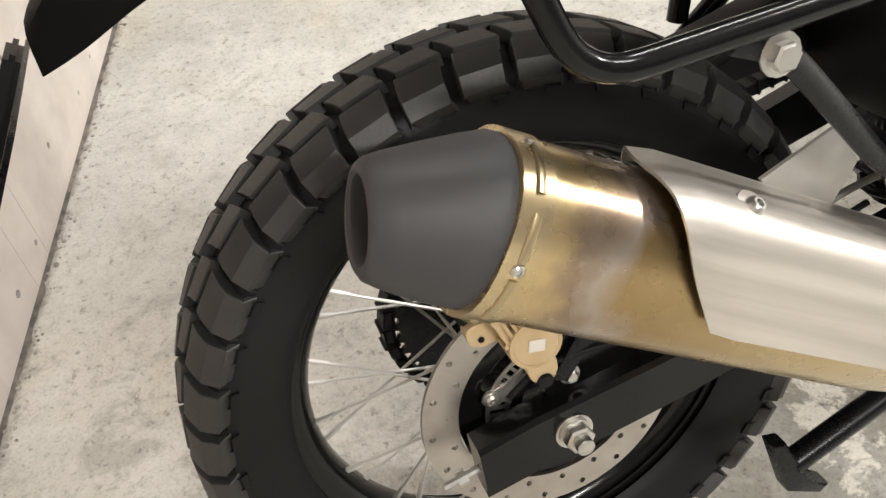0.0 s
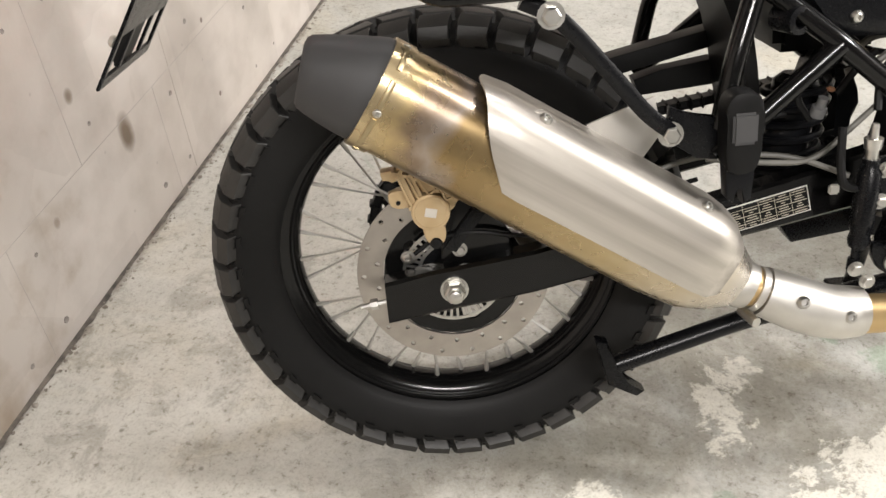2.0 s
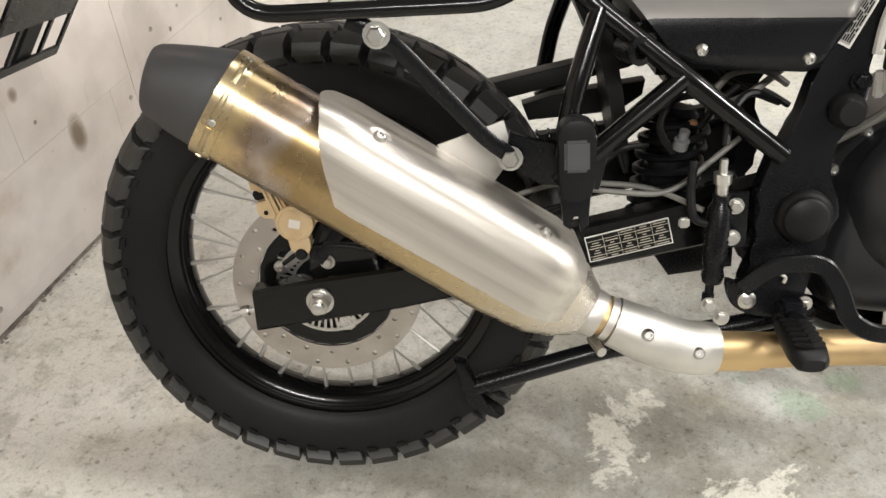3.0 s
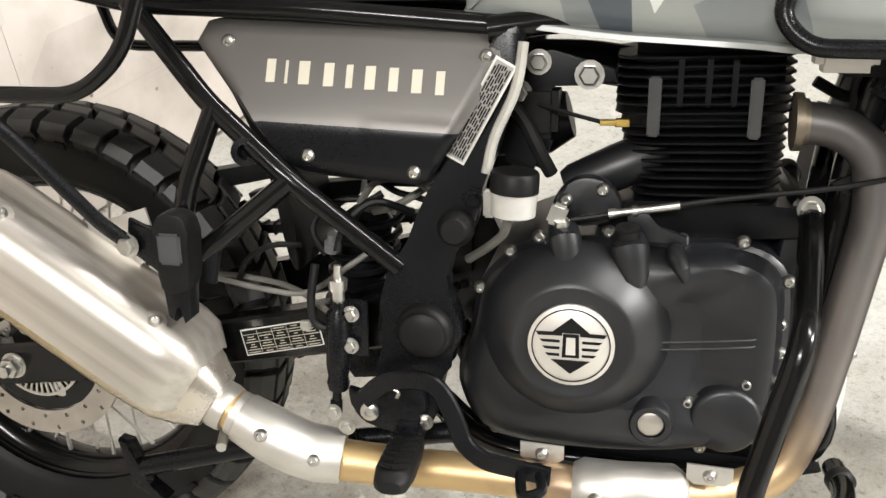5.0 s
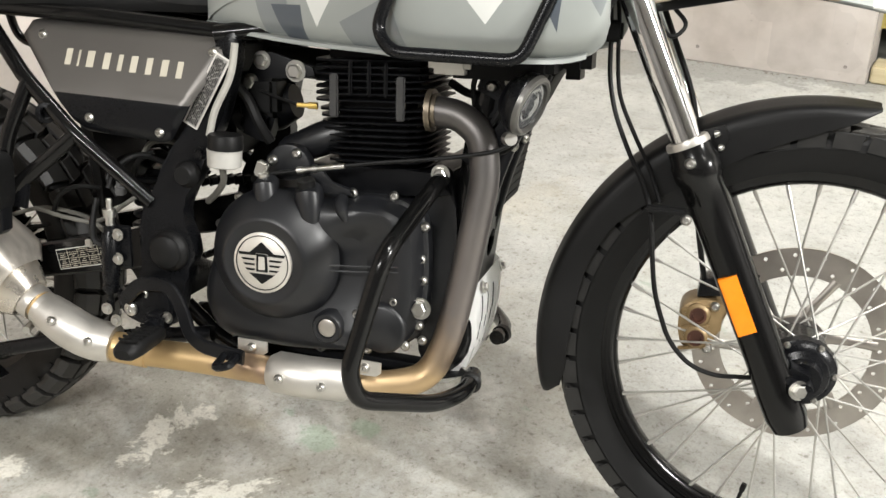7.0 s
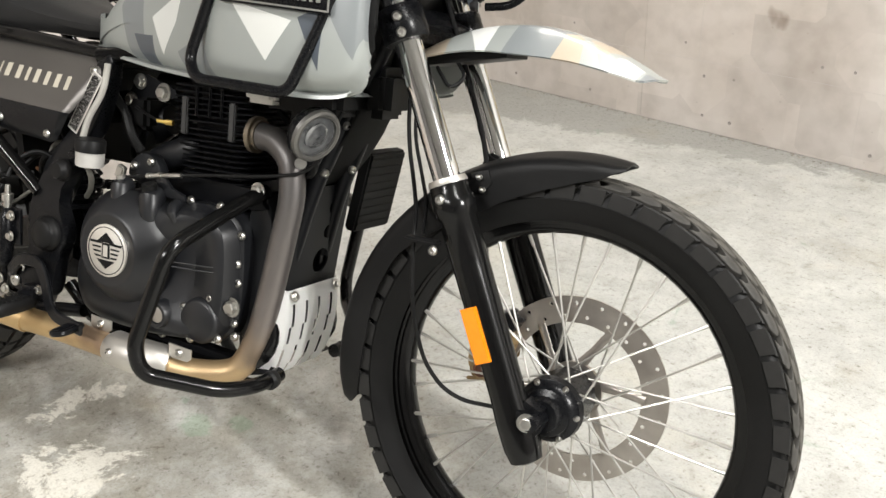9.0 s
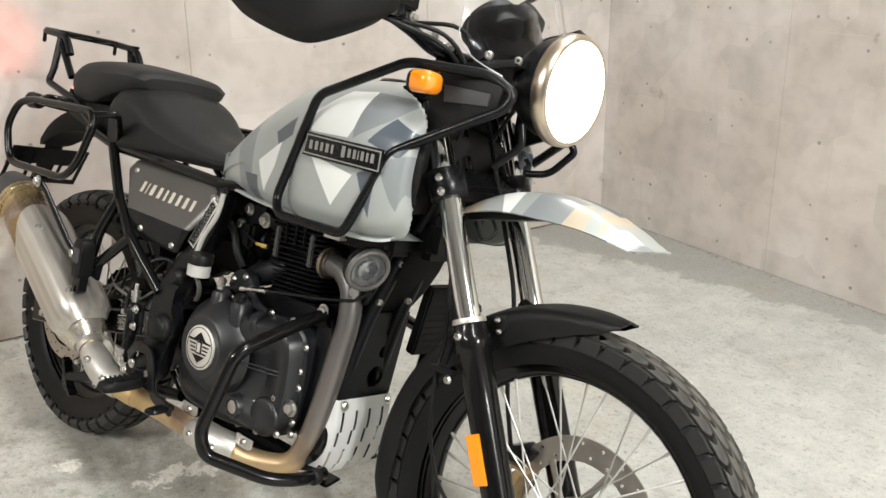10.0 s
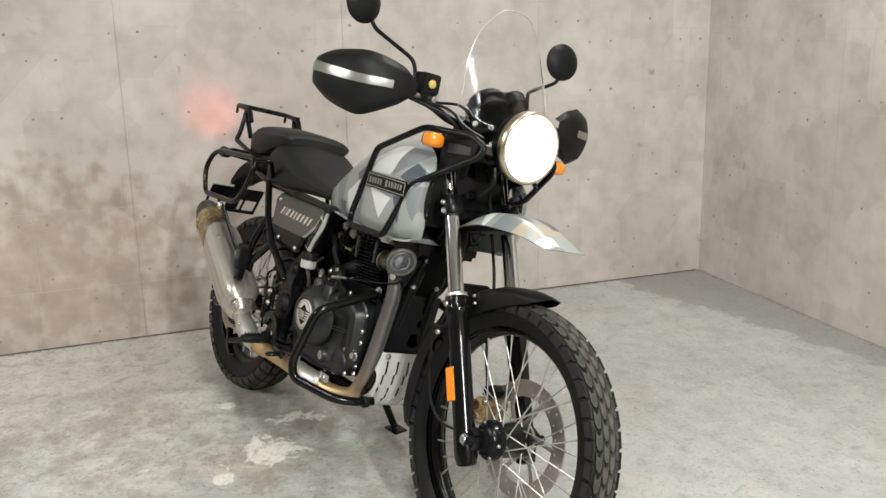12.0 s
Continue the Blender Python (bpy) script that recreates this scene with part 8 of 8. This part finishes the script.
# handlebar, controls, guards, mirrors
BAR = [(1.105, 0.0, 1.075), (1.11, 0.09, 1.075), (1.105, 0.14, 1.098), (1.075, 0.22, 1.13), (1.01, 0.4, 1.12)]
bar = mirrored(BAR)[::-1] + BAR[1:]
hb = part("handlebar", tube(bar, 0.0112, 0.05, 14), SATIN, bike, "black handlebar")
for s in (-1, 1):
    part("bar_clamp", boxed((1.106, 0.045 * s, 1.062), (0.04, 0.03, 0.05), 0.008), SATIN, hb)
    bolts(hb, [(1.12, 0.045 * s, 1.088), (1.092, 0.045 * s, 1.088)], BOLT_ZINC, (0, 0, 1))
    bm = bmx()
    g0, g1 = V((1.062, 0.25 * s, 1.129)), V((1.012, 0.395 * s, 1.121))
    lathe(bm, [(0, 0.017), (0.004, 0.0165), ((g1 - g0).length, 0.0165), ((g1 - g0).length + 0.004, 0.02), ((g1 - g0).length + 0.02, 0.019)], g0, g1 - g0, 20)
    part("grip", bm, RUBBER, hb, "black rubber grip")
    part("switch_block", boxed((1.072, 0.225 * s, 1.13), (0.04, 0.045, 0.05), 0.008), MATT, hb, "black switch block")
    part("lever_perch", boxed((1.1, 0.19 * s, 1.12), (0.04, 0.03, 0.022), 0.005), SATIN, hb)
    part("hand_lever", tube([(1.11, 0.185 * s, 1.118), (1.122, 0.25 * s, 1.118), (1.1, 0.33 * s, 1.114), (1.075, 0.4 * s, 1.11)], 0.006, 0.03, 8), ZINC if s < 0 else SATIN, hb, "hand lever")
    # hand guard shell with a bright strip
    HG = [(1.165, 0.245, 1.128, 0.02, 0.0), (1.162, 0.28, 1.128, 0.045, 0.006), (1.145, 0.33, 1.122, 0.066, 0.012), (1.11, 0.375, 1.116, 0.08, 0.018), (1.055, 0.409, 1.119, 0.072, 0.016), (1.005, 0.424, 1.124, 0.06, 0.012), (0.974, 0.429, 1.127, 0.045, 0.006)]
    rows, strip = [], []
    k = spline(HG, 30)
    for i, (x, y, z, h, bul) in enumerate(k):
        a, b = k[max(i - 1, 0)], k[min(i + 1, 29)]
        t = V((b[0] - a[0], b[1] - a[1], 0)).normalized()
        nrm = V((t.y, -t.x, 0))
        row = []
        for j in range(15):
            v = -1 + 2 * j / 14
            p = V((x, y, z + h * v)) + nrm * (bul * (1 - v * v) * 1.6 - 0.018 * max(0, abs(v) - 0.75) / 0.25)
            row.append(V((p.x, p.y * s, p.z)))
        rows.append(row)
        if 8 <= i <= 29:
            u = (i - 8) / 21
            zc, hh = 0.25 * h * (0.1 + u) - 0.002, 0.0095 + 0.004 * u
            st_row = []
            for j in range(5):
                v = (zc + hh * (-1 + j / 2)) / h
                p = V((x, y, z + h * v)) + nrm * (bul * (1 - v * v) * 1.6 + 0.0025)
                st_row.append(V((p.x, p.y * s, p.z)))
            strip.append(st_row)
    part("hand_guard", sheet(rows, 0.003 * -s), MATT, hb, "matt black hand guard with a silver strip", 50)
    part("guard_strip", sheet(strip, 0.002 * -s), SILVER, hb, "silver strip")
    stem = [(1.075, 0.2 * s, 1.14), (1.068, 0.198 * s, 1.185), (1.055, 0.205 * s, 1.21), (1.03, 0.32 * s, 1.262), (1.028, 0.338 * s, 1.29)]
    part("mirror_stem", tube(stem, 0.0055, 0.025, 10), SATIN, hb, "black mirror stem")
    bm = bmx()
    mcn, man = V((1.03, (0.36 if s < 0 else 0.335) * s, 1.318 if s < 0 else 1.328)), V((1, -0.15 * s, 0.1)).normalized()
    lathe(bm, [(0.014, 0.0), (0.012, 0.025), (0.004, 0.045), (-0.004, 0.054), (-0.01, 0.054), (-0.011, 0.05)], mcn, man, 36)
    part("mirror_shell", bm, MATT, hb, "round black mirror shell")
    bm = bmx()
    lathe(bm, [(-0.0105, 0.05), (-0.0115, 0.049), (-0.0115, 0)], mcn, man, 36)
    part("mirror_glass", bm, CHROME, hb, "mirror glass")
bm = bmx()
block(bm, (1.083, -0.165, 1.156), (0.05, 0.056, 0.052), 0.004)
part("master_cylinder", boxed((1.085, -0.168, 1.12), (0.034, 0.08, 0.022), 0.006, turn(0, 0, 12)), CAPM, hb, "grey master cylinder body")
bolts(hb, [(1.106, -0.145, 1.118), (1.104, -0.19, 1.118), (1.125, -0.11, 1.098), (1.13, -0.07, 1.085)], BOLT_ZINC, (1, -0.2, 0.3))
part("front_reservoir", bm, MATT, hb, "black front brake fluid reservoir with amber sight glass")
bm = bmx()
lathe(bm, [(0, 0.011), (0.003, 0.011), (0.004, 0.009), (0.004, 0)], (1.108, -0.165, 1.155), (1, 0, 0), 18)
part("sight_glass", bm, surf("amber_fluid_glass", (0.5, 0.36, 0.1), (0.56, 0.42, 0.14), 30, 0.15, 0.05), hb)
for y0, z0, x0 in ((-0.13, 1.1, 1.12), (-0.1, 1.12, 1.13), (0.12, 1.1, 1.12), (-0.15, 1.08, 1.13)):
    part("control_cable", tube([(1.09, y0 * 1.5, 1.11), (x0 + 0.06, y0, z0), (1.2, y0 * 0.6, 1.03), (1.16, y0 * 0.4, 0.93), (1.1, y0 * 0.4, 0.84)], 0.0038, 0.05, 8), MATT, bike, "black control cable")

# ---- tail ----
rk = rounded([(-0.07, 0.1, 0.975), (-0.1, 0.1, 1.018), (-0.21, 0.1, 1.028), (-0.215, -0.1, 1.028), (-0.1, -0.1, 1.018), (-0.07, -0.1, 0.975)], 0.02, 4)
rack = part("luggage_rack", sweep(bmx(), rk, 0.009, 10), SATIN, bike, "black tubular luggage rack")
for y in (-0.1, -0.035, 0.035, 0.1):
    part("rack_bar", boxed((-0.155, y, 1.026), (0.12, 0.012, 0.006), 0.002), SATIN, rack)
for s in (-1, 1):
    part("rack_leg", tube([(-0.13, 0.098 * s, 1.018), (-0.125, 0.11 * s, 0.93), (-0.13, 0.118 * s, 0.9), (0.02, 0.12 * s, 0.865), (0.12, 0.125 * s, 0.82)], 0.0085, 0.025, 10), SATIN, rack)
    part("rack_strut", tube([(-0.12, 0.1 * s, 1.0), (-0.05, 0.1 * s, 0.92)], 0.009, 0.01, 10), SATIN, rack)
    part("rack_hook", boxed((-0.21, 0.1 * s, 1.012), (0.006, 0.01, 0.03), 0.002), SATIN, rack)
PAN = [(-0.042, -0.25, 0.785), (-0.014, -0.249, 0.7), (0.235, -0.247, 0.7), (0.285, -0.245, 0.74), (0.315, -0.235, 0.83), (0.29, -0.23, 0.858), (0.03, -0.235, 0.855), (-0.02, -0.24, 0.84)]
for s in (1, -1):
    pl = part("pannier_frame", sweep(bmx(), rounded(PAN if s > 0 else mirrored(PAN), 0.036, 6, True), 0.0085, 12, True), GLOSS, bike, "black tubular pannier frame")
    part("pannier_tube", tube([(0.3, -0.232 * s, 0.85), (0.33, -0.19 * s, 0.86), (0.25, -0.13 * s, 0.8)], 0.008, 0.02, 10), GLOSS, pl)
    part("pannier_tube", tube([(0.06, -0.236 * s, 0.853), (0.0, -0.18 * s, 0.865), (0.02, -0.12 * s, 0.86)], 0.008, 0.02, 10), GLOSS, pl)
    part("rear_indicator_arm", tube([(-0.03, -0.1 * s, 0.84), (-0.05, -0.17 * s, 0.848)], 0.008, 0.01, 10), MATT, bike)
    bm = bmx()
    lathe(bm, [(-0.03, 0.008), (-0.02, 0.018), (0.015, 0.02), (0.025, 0.012)], (-0.05, -0.185 * s, 0.85), (-1, 0, 0), 16)
    part("rear_indicator", bm, MATT, bike, "small rear indicator")
# rear mudguard and the empty plate bracket behind the tail
rows = []
for x, zt, zb, w in spline([(0.06, 0.845, 0.795, 0.075), (-0.05, 0.852, 0.79, 0.062), (-0.14, 0.842, 0.778, 0.052), (-0.21, 0.818, 0.756, 0.046), (-0.26, 0.788, 0.735, 0.042), (-0.29, 0.757, 0.725, 0.038)], 18):
    rows.append([V((x, w * y, zb + (zt - zb) * z)) for y, z in ((-1, 0), (-1, 0.55), (-0.85, 0.85), (-0.45, 1), (0.45, 1), (0.85, 0.85), (1, 0.55), (1, 0))])
part("rear_mudguard", solid_loft(rows), DEEP, bike, "black rear mudguard")
br_m = Matrix.Translation((-0.345, 0.012, 0.662)) @ pose(0, 0, 0, 0, 33, 0)


def bar_on(y0, y1, z0, z1):
    return moved(boxed((0, (y0 + y1) / 2, (z0 + z1) / 2), (0.004, y1 - y0, z1 - z0), 0.001), br_m)


pb = part("plate_bracket", bar_on(-0.11, 0.11, -0.062, -0.046), SATIN, bike, "open black number plate bracket")
for box in ((-0.11, 0.11, 0.005, 0.062), (-0.11, -0.099, -0.046, 0.045), (0.099, 0.11, -0.046, 0.045), (-0.05, -0.04, -0.046, 0.045), (0.04, 0.05, -0.046, 0.045)):
    part("bracket_bar", bar_on(*box), SATIN, pb)
part("plate_strut", moved(boxed((-0.008, 0.006, 0.012), (0.012, 0.05, 0.14), 0.004), br_m), RUBBER, bike, "black plastic strip behind the plate bracket")
bolts(pb, [br_m @ V((-0.003, -0.104, -0.002)), br_m @ V((-0.003, 0.02, 0.05))], BOLT_CAP, (-0.84, 0, 0.54))
bm = bmx()
block(bm, (-0.14, 0, 0.875), (0.03, 0.1, 0.05), 0.01)
tl = part("tail_lamp", bm, MATT, bike, "small tail lamp, lit red")
bm = bmx()
block(bm, (-0.158, 0, 0.875), (0.012, 0.085, 0.04), 0.006)
part("lens", bm, REDLAMP, tl, "lit red lens")
